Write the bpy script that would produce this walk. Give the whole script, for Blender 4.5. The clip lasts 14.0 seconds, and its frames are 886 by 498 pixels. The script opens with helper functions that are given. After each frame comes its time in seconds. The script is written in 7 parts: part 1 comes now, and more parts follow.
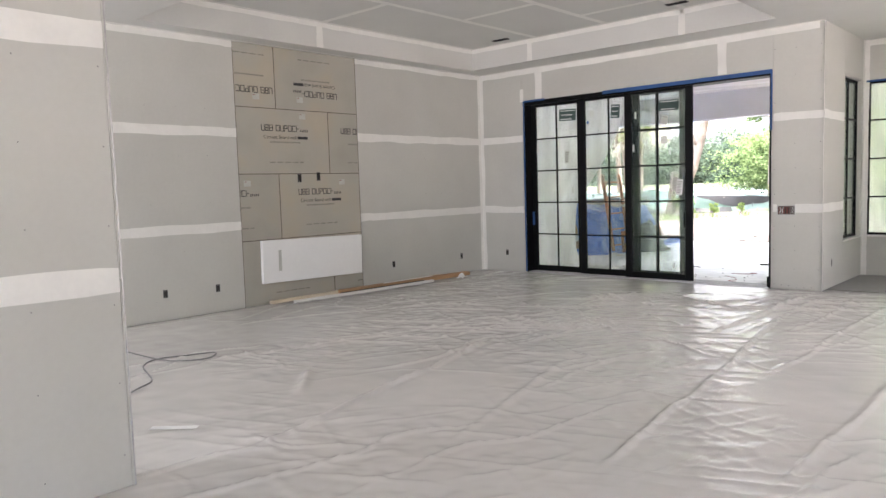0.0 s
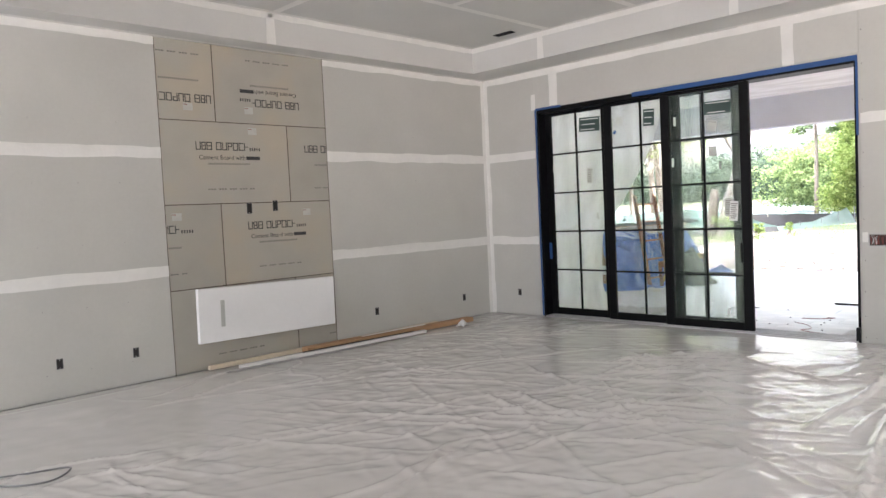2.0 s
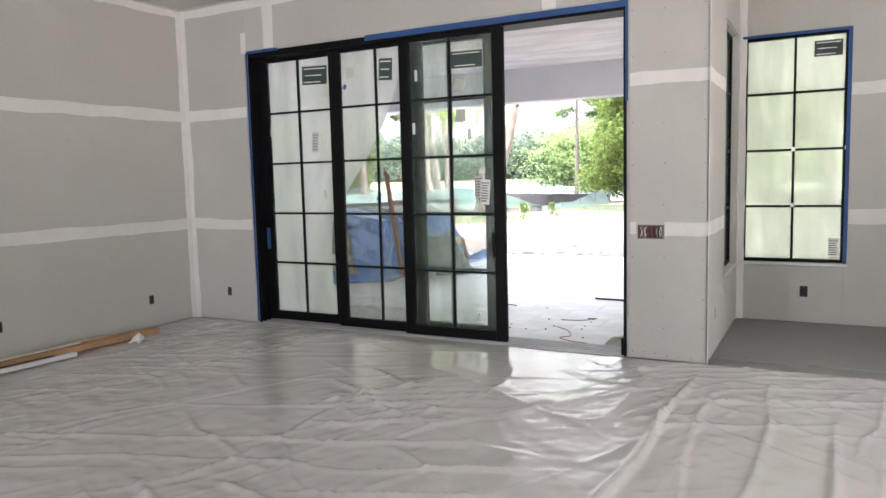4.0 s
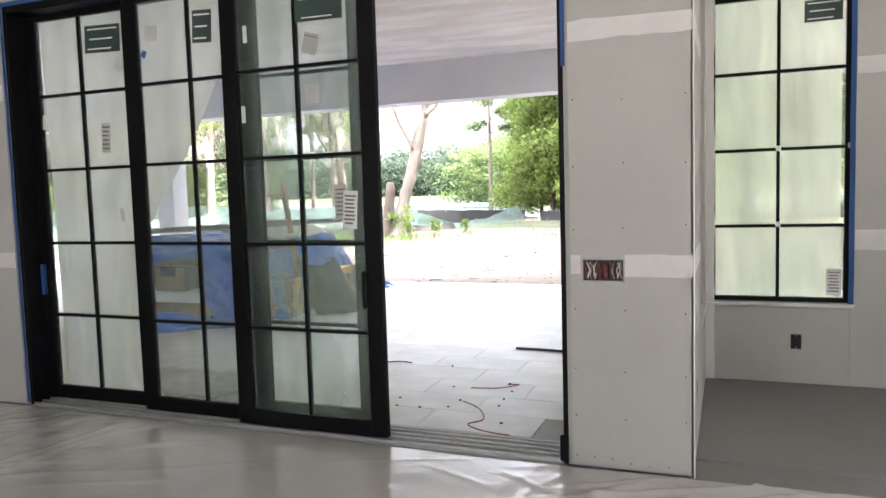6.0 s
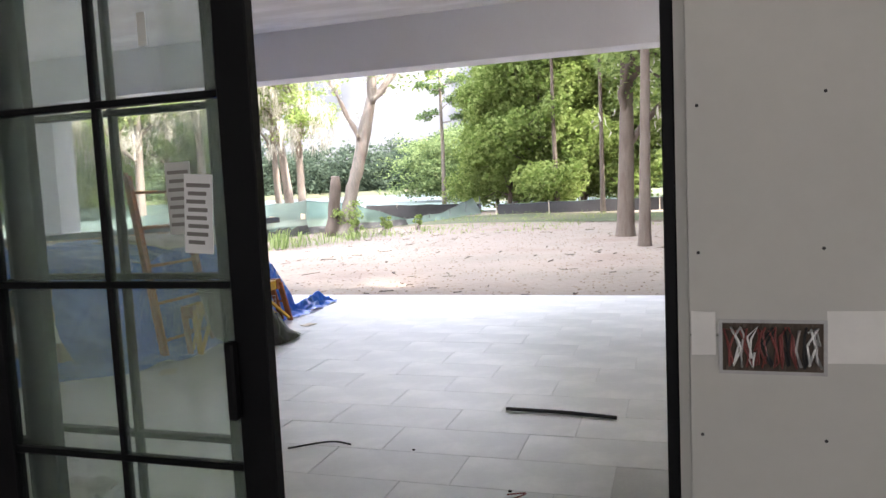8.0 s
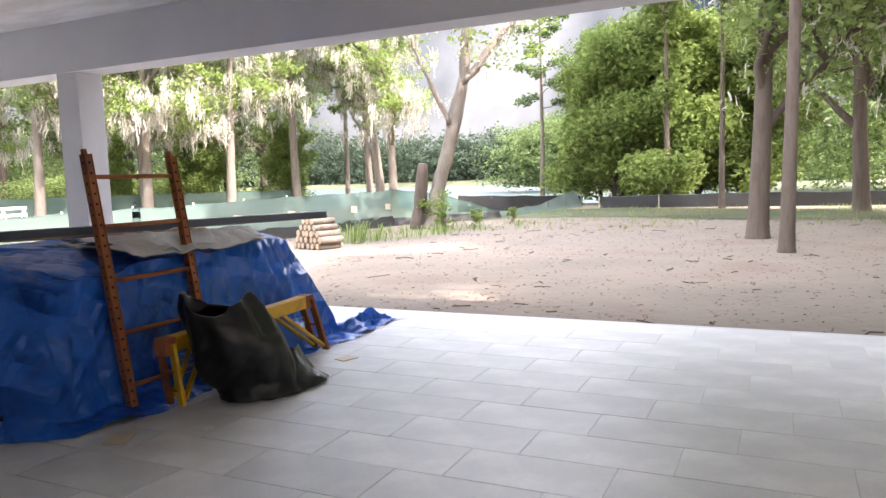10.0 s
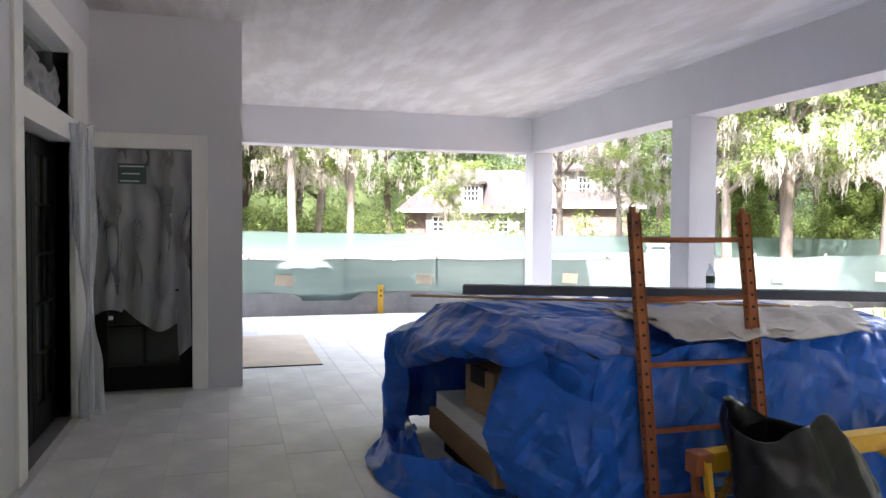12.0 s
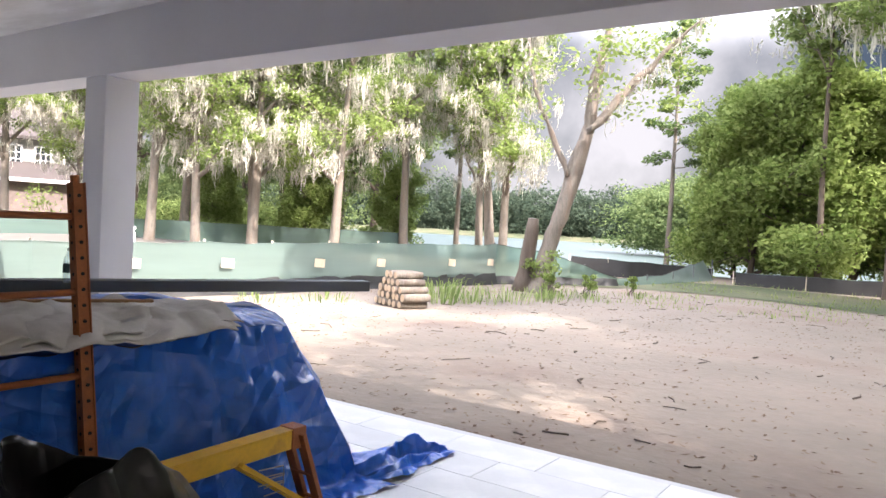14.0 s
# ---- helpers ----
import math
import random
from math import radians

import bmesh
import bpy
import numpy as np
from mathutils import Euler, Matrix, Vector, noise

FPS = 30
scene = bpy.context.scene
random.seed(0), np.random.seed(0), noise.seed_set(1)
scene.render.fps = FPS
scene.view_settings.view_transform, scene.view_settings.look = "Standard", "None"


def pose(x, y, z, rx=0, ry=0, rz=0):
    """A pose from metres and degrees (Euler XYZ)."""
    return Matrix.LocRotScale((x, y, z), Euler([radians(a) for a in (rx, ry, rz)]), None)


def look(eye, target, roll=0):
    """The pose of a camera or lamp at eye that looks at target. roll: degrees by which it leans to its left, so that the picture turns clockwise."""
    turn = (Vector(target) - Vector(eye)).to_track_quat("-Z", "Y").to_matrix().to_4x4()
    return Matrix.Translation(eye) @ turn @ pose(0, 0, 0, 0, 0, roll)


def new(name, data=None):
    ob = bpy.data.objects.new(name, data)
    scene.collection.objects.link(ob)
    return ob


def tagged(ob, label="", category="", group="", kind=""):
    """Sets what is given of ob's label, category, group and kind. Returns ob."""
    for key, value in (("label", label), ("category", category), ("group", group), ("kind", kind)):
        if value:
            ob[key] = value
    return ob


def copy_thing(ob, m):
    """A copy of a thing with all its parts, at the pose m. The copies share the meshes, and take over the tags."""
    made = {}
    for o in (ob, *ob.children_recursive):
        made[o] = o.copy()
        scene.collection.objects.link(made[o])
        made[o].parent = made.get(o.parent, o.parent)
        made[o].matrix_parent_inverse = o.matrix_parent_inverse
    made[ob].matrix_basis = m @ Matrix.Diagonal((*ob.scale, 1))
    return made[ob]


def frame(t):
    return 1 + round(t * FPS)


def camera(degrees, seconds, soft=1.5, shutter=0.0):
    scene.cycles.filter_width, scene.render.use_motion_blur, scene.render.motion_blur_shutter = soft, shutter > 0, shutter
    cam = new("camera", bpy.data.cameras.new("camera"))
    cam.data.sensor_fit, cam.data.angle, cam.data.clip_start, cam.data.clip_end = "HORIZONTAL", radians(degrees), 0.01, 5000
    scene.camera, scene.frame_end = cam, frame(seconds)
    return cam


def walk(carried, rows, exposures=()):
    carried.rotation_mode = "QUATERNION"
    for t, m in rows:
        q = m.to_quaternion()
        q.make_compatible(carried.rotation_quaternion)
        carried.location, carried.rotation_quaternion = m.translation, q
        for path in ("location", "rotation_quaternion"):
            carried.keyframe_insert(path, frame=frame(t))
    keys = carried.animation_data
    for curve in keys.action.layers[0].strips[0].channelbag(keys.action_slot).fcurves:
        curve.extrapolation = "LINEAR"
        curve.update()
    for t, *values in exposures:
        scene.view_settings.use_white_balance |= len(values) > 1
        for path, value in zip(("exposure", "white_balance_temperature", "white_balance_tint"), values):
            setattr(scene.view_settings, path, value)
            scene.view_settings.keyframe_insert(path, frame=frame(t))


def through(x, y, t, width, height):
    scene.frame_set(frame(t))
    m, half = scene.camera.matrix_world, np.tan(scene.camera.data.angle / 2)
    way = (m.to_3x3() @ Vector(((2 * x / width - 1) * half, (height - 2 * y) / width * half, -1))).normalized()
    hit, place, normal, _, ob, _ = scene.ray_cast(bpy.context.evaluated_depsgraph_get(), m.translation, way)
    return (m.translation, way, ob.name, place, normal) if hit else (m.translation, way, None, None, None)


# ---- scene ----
cam = camera(62.9, 14.0)
PATH = [
    (0, (0.451, -0.469, 1.581), (-0.896, 1.0, 1.414), -1.8),
    (0.5, (0.153, 0.064, 1.606), (-1.253, 1.479, 1.455), -4.1),
    (1, (-0.165, 0.55, 1.625), (-1.651, 1.882, 1.494), -2.9),
    (1.5, (-0.492, 1.065, 1.641), (-1.973, 2.404, 1.524), -2.7),
    (2, (-0.732, 1.607, 1.653), (-2.144, 3.019, 1.549), -2.8),
    (2.5, (-0.933, 2.175, 1.649), (-2.188, 3.729, 1.559), -1.9),
    (3, (-1.113, 2.773, 1.613), (-2.242, 4.419, 1.489), -1.7),
    (3.5, (-1.284, 3.342, 1.612), (-2.334, 5.035, 1.428), -1.9),
    (3.7, (-1.38, 3.588, 1.634), (-2.379, 5.31, 1.441), -1.7),
    (5.8, (-2.127, 6.071, 1.579), (-2.895, 7.91, 1.411), -1.7),
    (6, (-2.226, 6.288, 1.577), (-2.956, 8.143, 1.421), -1.7),
    (6.5, (-2.399, 6.877, 1.545), (-3.086, 8.748, 1.386), -2.2),
    (7, (-2.645, 7.421, 1.538), (-3.306, 9.301, 1.368), -2.5),
    (7.5, (-2.85, 7.98, 1.534), (-3.486, 9.867, 1.35), -2.8),
    (7.7, (-2.944, 8.175, 1.539), (-3.549, 10.073, 1.361), -2.7),
    (9.8, (-3.654, 10.503, 1.536), (-4.401, 12.348, 1.344), -2.0),
    (10, (-3.707, 10.722, 1.512), (-4.563, 12.519, 1.318), -1.9),
    (10.5, (-3.886, 11.156, 1.583), (-5.148, 12.697, 1.398), -2.0),
    (11, (-4.093, 11.442, 1.612), (-5.741, 12.568, 1.474), -2.0),
    (11.5, (-4.228, 11.684, 1.639), (-6.08, 12.435, 1.549), -1.2),
    (12, (-4.283, 11.91, 1.672), (-6.2, 12.476, 1.608), 0.4),
    (12.5, (-4.41, 12.117, 1.667), (-6.285, 12.81, 1.612), 1.7),
    (13, (-4.518, 12.405, 1.677), (-6.244, 13.414, 1.626), 2.9),
    (13.5, (-4.592, 12.757, 1.648), (-6.07, 14.103, 1.59), 3.4),
    (14, (-4.717, 13.112, 1.648), (-5.844, 14.763, 1.585), 3.1),
]
EXPOSURES = [(t, s, k, 18) for t, s, k in ((0.0, 4.3, 6450), (3.0, 4.4, 6400), (3.7, 4.3, 6400), (5.8, 4.0, 6500), (6.5, 3.95, 6500), (7.5, 3.5, 6500), (9.8, 3.0, 6700), (11.0, 3.05, 6800), (12.0, 3.45, 6400), (12.7, 3.35, 6400), (14.0, 2.75, 6700))]
walk(cam, [(t, look(eye, target, roll)) for t, eye, target, roll in PATH], EXPOSURES)

# ---- light ----
SUN_WAY = Vector((0.68, -0.13, 0.72)).normalized()          # towards the sun
world = bpy.data.worlds.new("sky")
scene.world = world
world.use_nodes = True
wn = world.node_tree.nodes
wn.clear()
sky = wn.new("ShaderNodeTexSky")
sky.sky_type = 'NISHITA'
sky.sun_disc = False
sky.sun_elevation = math.asin(SUN_WAY.z)
sky.sun_rotation = math.atan2(SUN_WAY.x, SUN_WAY.y)
sky.dust_density = 2.0
cloud = wn.new("ShaderNodeTexNoise")
cloud.inputs["Scale"].default_value = 2.6
cloud.inputs["Detail"].default_value = 8
cloud.inputs["Roughness"].default_value = 0.55
cloud_ramp = wn.new("ShaderNodeValToRGB")
cloud_ramp.color_ramp.elements[0].position = 0.44
cloud_ramp.color_ramp.elements[1].position = 0.66
sky_mix = wn.new("ShaderNodeMixRGB")
sky_mix.inputs[2].default_value = (18.0, 18.6, 19.6, 1)
sky_bg = wn.new("ShaderNodeBackground")
sky_bg.inputs[1].default_value = 0.15
sky_out = wn.new("ShaderNodeOutputWorld")
sky_xyz = wn.new("ShaderNodeTexCoord")
wl = world.node_tree.links
wl.new(sky_xyz.outputs["Generated"], cloud.inputs["Vector"])
wl.new(cloud.outputs["Fac"], cloud_ramp.inputs["Fac"])
wl.new(cloud_ramp.outputs["Color"], sky_mix.inputs[0])
wl.new(sky.outputs["Color"], sky_mix.inputs[1])
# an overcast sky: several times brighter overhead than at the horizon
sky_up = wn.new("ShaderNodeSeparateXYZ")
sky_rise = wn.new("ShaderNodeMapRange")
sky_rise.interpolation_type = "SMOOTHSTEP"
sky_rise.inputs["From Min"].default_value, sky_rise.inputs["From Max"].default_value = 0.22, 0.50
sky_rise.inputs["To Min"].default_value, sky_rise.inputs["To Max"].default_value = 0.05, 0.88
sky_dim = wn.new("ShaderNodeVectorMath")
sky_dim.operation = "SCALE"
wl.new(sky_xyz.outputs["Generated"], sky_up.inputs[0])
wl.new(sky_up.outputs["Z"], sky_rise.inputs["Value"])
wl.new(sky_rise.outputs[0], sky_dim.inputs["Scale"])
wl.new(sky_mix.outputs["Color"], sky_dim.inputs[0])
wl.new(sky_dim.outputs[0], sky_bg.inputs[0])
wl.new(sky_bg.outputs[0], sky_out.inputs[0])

sun_data = bpy.data.lights.new("sun", "SUN")
sun_data.energy, sun_data.angle, sun_data.color = 2.4, radians(0.6), (1.0, 0.96, 0.90)
sun = new("sun", sun_data)
sun.matrix_world = look(SUN_WAY * 60, (0, 0, 0))


def window_light(place, towards, wide, high, watts, colour=(0.93, 0.97, 1.0)):
    """Sky light that comes in by a window's opening."""
    data = bpy.data.lights.new("window_light", "AREA")
    data.shape, data.size, data.size_y, data.energy, data.color = "RECTANGLE", wide, high, watts, colour
    lamp = new("window_light", data)
    lamp.matrix_world = look(place, towards)
    return lamp


window_light((-6.4, -4.58, 1.9), (-6.4, 0, 1.6), 2.6, 2.4, 19)      # hall window
window_light((0.8, -4.58, 1.9), (0.8, 0, 1.5), 4.4, 2.5, 5)         # rear windows
window_light((4.98, 7.4, 1.9), (0, 7.4, 1.5), 4.4, 2.5, 6)          # side windows

# ---- materials ----
def material(name, colour, rough=0.6, metal=0.0, spread=0.12, scale=3.0, fine=60.0, bump=0.15, bump_scale=80.0,
             second=None, cover=0.5, per_piece=0.0, spec=0.5, stretch=None, rough_spread=0.1, ridged=False):
    """A painted, mineral or woody surface: colour varied at two scales, with fine relief."""
    m = bpy.data.materials.new(name)
    m.use_nodes = True
    n, l = m.node_tree.nodes, m.node_tree.links
    b = n["Principled BSDF"]
    coord = n.new("ShaderNodeTexCoord")
    src = coord.outputs["Object"]
    if stretch:
        mp = n.new("ShaderNodeMapping")
        mp.inputs["Scale"].default_value = stretch
        l.new(src, mp.inputs["Vector"])
        src = mp.outputs["Vector"]
    big = n.new("ShaderNodeTexNoise")
    big.inputs["Scale"].default_value, big.inputs["Detail"].default_value = scale, 5
    small = n.new("ShaderNodeTexNoise")
    small.inputs["Scale"].default_value, small.inputs["Detail"].default_value = fine, 4
    l.new(src, big.inputs["Vector"])
    l.new(src, small.inputs["Vector"])
    add = n.new("ShaderNodeMath")
    add.operation = "MULTIPLY_ADD"
    add.inputs[1].default_value = 0.45
    l.new(small.outputs["Fac"], add.inputs[0])
    l.new(big.outputs["Fac"], add.inputs[2])
    ramp = n.new("ShaderNodeMapRange")
    ramp.inputs["From Min"].default_value, ramp.inputs["From Max"].default_value = 0.45, 1.0
    ramp.inputs["To Min"].default_value, ramp.inputs["To Max"].default_value = 1 - spread, 1 + spread
    l.new(add.outputs[0], ramp.inputs["Value"])
    base = n.new("ShaderNodeRGB")
    base.outputs[0].default_value = (*colour, 1)
    col = base.outputs[0]
    if second:
        step = n.new("ShaderNodeMapRange")
        step.inputs["From Min"].default_value, step.inputs["From Max"].default_value = cover - 0.08, cover + 0.08
        l.new(big.outputs["Fac"], step.inputs["Value"])
        mix = n.new("ShaderNodeMixRGB")
        mix.inputs[2].default_value = (*second, 1)
        l.new(step.outputs[0], mix.inputs[0])
        l.new(col, mix.inputs[1])
        col = mix.outputs[0]
    scalev = n.new("ShaderNodeVectorMath")
    scalev.operation = "SCALE"
    l.new(col, scalev.inputs[0])
    factor = ramp.outputs[0]
    if per_piece:
        info = n.new("ShaderNodeObjectInfo")
        isl = n.new("ShaderNodeMapRange")
        isl.inputs["To Min"].default_value, isl.inputs["To Max"].default_value = 1 - per_piece, 1 + per_piece
        l.new(info.outputs["Random"], isl.inputs["Value"])
        mul = n.new("ShaderNodeMath")
        mul.operation = "MULTIPLY"
        l.new(factor, mul.inputs[0])
        l.new(isl.outputs[0], mul.inputs[1])
        factor = mul.outputs[0]
    l.new(factor, scalev.inputs["Scale"])
    l.new(scalev.outputs[0], b.inputs["Base Color"])
    rr = n.new("ShaderNodeMapRange")
    rr.inputs["To Min"].default_value, rr.inputs["To Max"].default_value = max(0.02, rough - rough_spread), min(1, rough + rough_spread)
    l.new(small.outputs["Fac"], rr.inputs["Value"])
    l.new(rr.outputs[0], b.inputs["Roughness"])
    b.inputs["Metallic"].default_value = metal
    b.inputs["Specular IOR Level"].default_value = spec
    if bump:
        grain = n.new("ShaderNodeTexNoise")
        grain.inputs["Scale"].default_value, grain.inputs["Detail"].default_value = bump_scale, 6
        if ridged:
            grain.noise_type = "RIDGED_MULTIFRACTAL"
            grain.inputs["Distortion"].default_value = 0.6
        l.new(src, grain.inputs["Vector"])
        bp = n.new("ShaderNodeBump")
        bp.inputs["Strength"].default_value, bp.inputs["Distance"].default_value = bump, 0.02
        l.new(grain.outputs["Fac"], bp.inputs["Height"])
        l.new(bp.outputs["Normal"], b.inputs["Normal"])
    return m


def see_through(name, tint, gloss=0.06, body=0.0, body_colour=(0.8, 0.82, 0.8), rough=0.02, lit=0.5):
    """Panes (body 0) and plastic films (body above 0: a milky part that scatters light)."""
    m = bpy.data.materials.new(name)
    m.use_nodes = True
    n, l = m.node_tree.nodes, m.node_tree.links
    n.clear()
    out = n.new("ShaderNodeOutputMaterial")
    clear = n.new("ShaderNodeBsdfTransparent")
    clear.inputs[0].default_value = (*tint, 1)
    shine = n.new("ShaderNodeBsdfGlossy")
    shine.inputs["Roughness"].default_value = rough
    facing = n.new("ShaderNodeLayerWeight")
    facing.inputs["Blend"].default_value = 0.5
    power = n.new("ShaderNodeMath")
    power.operation = "POWER"
    power.inputs[1].default_value = 4.0
    l.new(facing.outputs["Facing"], power.inputs[0])
    edge = n.new("ShaderNodeMath")
    edge.operation = "MULTIPLY_ADD"
    edge.inputs[1].default_value, edge.inputs[2].default_value = 0.7, gloss * 0.6
    l.new(power.outputs[0], edge.inputs[0])
    mix = n.new("ShaderNodeMixShader")
    last = clear.outputs[0]
    if body:
        diff = n.new("ShaderNodeBsdfDiffuse")
        diff.inputs[0].default_value = (*body_colour, 1)
        trans = n.new("ShaderNodeBsdfTranslucent")
        trans.inputs[0].default_value = (*body_colour, 1)
        both = n.new("ShaderNodeMixShader")
        both.inputs[0].default_value = lit
        l.new(diff.outputs[0], both.inputs[1])
        l.new(trans.outputs[0], both.inputs[2])
        milk = n.new("ShaderNodeMixShader")
        cloudy = n.new("ShaderNodeTexNoise")
        cloudy.inputs["Scale"].default_value = 2.2
        cloudy.inputs["Detail"].default_value = 5
        span = n.new("ShaderNodeMapRange")
        span.inputs["From Min"].default_value, span.inputs["From Max"].default_value = 0.3, 0.7
        span.inputs["To Min"].default_value, span.inputs["To Max"].default_value = max(0, body - 0.12), min(1, body + 0.12)
        l.new(cloudy.outputs["Fac"], span.inputs["Value"])
        l.new(span.outputs[0], milk.inputs[0])
        l.new(clear.outputs[0], milk.inputs[1])
        l.new(both.outputs[0], milk.inputs[2])
        last = milk.outputs[0]
    l.new(edge.outputs[0], mix.inputs[0])
    l.new(last, mix.inputs[1])
    l.new(shine.outputs[0], mix.inputs[2])
    l.new(mix.outputs[0], out.inputs[0])
    return m


M_BOARD = material("drywall_paper", (0.52, 0.515, 0.475), 0.85, spread=0.05, scale=1.2, fine=25, bump=0.04, bump_scale=220, per_piece=0.025)
M_MUD = material("joint_compound", (0.76, 0.75, 0.71), 0.8, spread=0.05, scale=4, fine=30, bump=0.12, bump_scale=35)
M_CEIL = material("ceiling_board", (0.60, 0.595, 0.565), 0.85, spread=0.04, scale=1.0, fine=25, bump=0.03)
M_CEMENT = material("cement_board_face", (0.41, 0.39, 0.335), 0.9, second=(0.41, 0.37, 0.295), cover=0.58, spread=0.10, scale=1.6, fine=90, bump=0.12, bump_scale=160, per_piece=0.05)
M_INK = material("printing_ink", (0.045, 0.045, 0.045), 0.8, spread=0.15, bump=0)
M_INKPALE = material("faded_ink", (0.20, 0.19, 0.17), 0.8, spread=0.15, bump=0)
M_WHITEBOARD = material("white_panel", (0.84, 0.84, 0.83), 0.55, spread=0.03, scale=2, fine=20, bump=0.03)
M_SHEET = material("plastic_sheeting", (0.62, 0.605, 0.58), 0.20, spread=0.06, scale=0.8, fine=4, bump=0.05, bump_scale=3.5, spec=0.9, rough_spread=0.08, ridged=True)
M_PAPER = material("floor_paper", (0.25, 0.245, 0.235), 0.6, spread=0.06, scale=1.0, fine=12, bump=0.05)
M_BLACK = material("black_aluminium", (0.0035, 0.0035, 0.004), 0.5, spread=0.2, scale=4, fine=90, bump=0.02, spec=0.14)
M_TRACK = material("aluminium_track", (0.55, 0.55, 0.55), 0.4, metal=0.7, spread=0.15, scale=6, fine=60, bump=0.05)
M_GLASS = see_through("door_glass", (0.985, 0.996, 0.990), gloss=0.02, body=0.15, body_colour=(0.80, 0.95, 0.87), lit=0.95)
M_FILM = see_through("plastic_film", (0.9, 0.93, 0.92), body=0.90, body_colour=(0.95, 0.96, 0.95), rough=0.3, lit=0.9)
M_FILMTHIN = see_through("thin_plastic_film", (0.85, 0.93, 0.88), body=0.74, body_colour=(0.84, 0.90, 0.74), rough=0.35, lit=0.8)
M_VEIL = see_through("masking_film", (0.92, 0.93, 0.95), body=0.32, body_colour=(0.80, 0.82, 0.85), rough=0.3, lit=0.3)
M_BLUE = material("blue_tape", (0.012, 0.075, 0.24), 0.55, spread=0.15, scale=6, fine=40, bump=0.05)
M_STICK = material("sticker_paper", (0.48, 0.49, 0.45), 0.6, spread=0.1, scale=8, bump=0)
M_STICKDARK = material("dark_sticker", (0.03, 0.06, 0.05), 0.5, spread=0.15, scale=8, bump=0)
M_STICKWHITE = material("white_label", (0.75, 0.75, 0.73), 0.6, spread=0.05, scale=8, bump=0)
M_STUCCO = material("stucco_wall", (0.585, 0.58, 0.59), 0.85, spread=0.04, scale=1.5, fine=60, bump=0.18, bump_scale=140)
M_TRIM = material("white_trim", (0.74, 0.73, 0.70), 0.6, spread=0.03, scale=2, fine=40, bump=0.05)
M_PLASTER = material("porch_plaster", (0.55, 0.52, 0.485), 0.9, spread=0.07, scale=1.6, fine=9, bump=0.55, bump_scale=6,
                     second=(0.62, 0.595, 0.565), cover=0.52, stretch=(0.55, 1.9, 1))
M_TILE = material("porch_tile", (0.63, 0.63, 0.625), 0.42, spread=0.09, scale=2.6, fine=24, bump=0.05, bump_scale=60, per_piece=0.05, spec=0.5,
                  second=(0.68, 0.675, 0.665), cover=0.55)
M_GROUT = material("grout", (0.58, 0.58, 0.57), 0.9, spread=0.1, bump=0.1)
M_DIRT = material("dirt", (0.19, 0.155, 0.12), 0.95, spread=0.22, scale=0.35, fine=7, bump=0.8, bump_scale=9, second=(0.145, 0.105, 0.08), cover=0.6)
M_GRASS = material("lawn", (0.055, 0.07, 0.026), 0.95, spread=0.3, scale=0.2, fine=5, bump=0.6, bump_scale=8, second=(0.085, 0.08, 0.04), cover=0.52)
M_SAND = material("sand_road", (0.11, 0.10, 0.086), 0.95, spread=0.12, scale=0.3, fine=6, bump=0.3, bump_scale=9)
M_WATER = material("lake_water", (0.07, 0.095, 0.09), 0.35, spread=0.1, scale=0.3, fine=3, bump=0.12, bump_scale=1.5, spec=0.12)
M_TARP = material("blue_tarpaulin", (0.010, 0.115, 0.54), 0.30, spread=0.16, scale=2.2, fine=30, bump=0, spec=0.5, rough_spread=0.02)
M_BAG = material("black_plastic_bag", (0.010, 0.010, 0.011), 0.32, spread=0.3, scale=4, fine=20, bump=0, spec=0.45, rough_spread=0.03)


def creased(m, strength, sizes):
    """Straight creases of a stiff sheet that cross one another, strong in some places and absent in others."""
    n, l = m.node_tree.nodes, m.node_tree.links
    where, height = n.new("ShaderNodeTexCoord"), None
    for k, size in enumerate(sizes):
        turn_ = n.new("ShaderNodeMapping")
        turn_.inputs["Rotation"].default_value = (.7 + 1.9 * k, .4 + 1.3 * k, 1.1 * k)
        l.new(where.outputs["Object"], turn_.inputs["Vector"])
        wave = n.new("ShaderNodeTexWave")
        wave.wave_profile = "TRI"
        wave.inputs["Scale"].default_value, wave.inputs["Distortion"].default_value = .17 / size, 4.5
        wave.inputs["Detail"].default_value, wave.inputs["Detail Scale"].default_value = 1.0, .6
        l.new(turn_.outputs["Vector"], wave.inputs["Vector"])
        patch = n.new("ShaderNodeTexNoise")
        patch.inputs["Scale"].default_value, patch.inputs["Detail"].default_value = .30 / size, 1
        l.new(turn_.outputs["Vector"], patch.inputs["Vector"])
        mask = n.new("ShaderNodeMapRange")
        mask.inputs["From Min"].default_value, mask.inputs["From Max"].default_value = .47, .66
        mask.inputs["To Max"].default_value = size
        l.new(patch.outputs["Fac"], mask.inputs["Value"])
        sum_ = n.new("ShaderNodeMath")
        sum_.operation = "MULTIPLY_ADD"
        l.new(wave.outputs["Fac"], sum_.inputs[0])
        l.new(mask.outputs[0], sum_.inputs[1])
        sum_.inputs[2].default_value = 0
        if height is not None:
            l.new(height, sum_.inputs[2])
        height = sum_.outputs[0]
    relief = n.new("ShaderNodeBump")
    relief.inputs["Strength"].default_value, relief.inputs["Distance"].default_value = 1.0, strength
    l.new(height, relief.inputs["Height"])
    l.new(relief.outputs["Normal"], n["Principled BSDF"].inputs["Normal"])


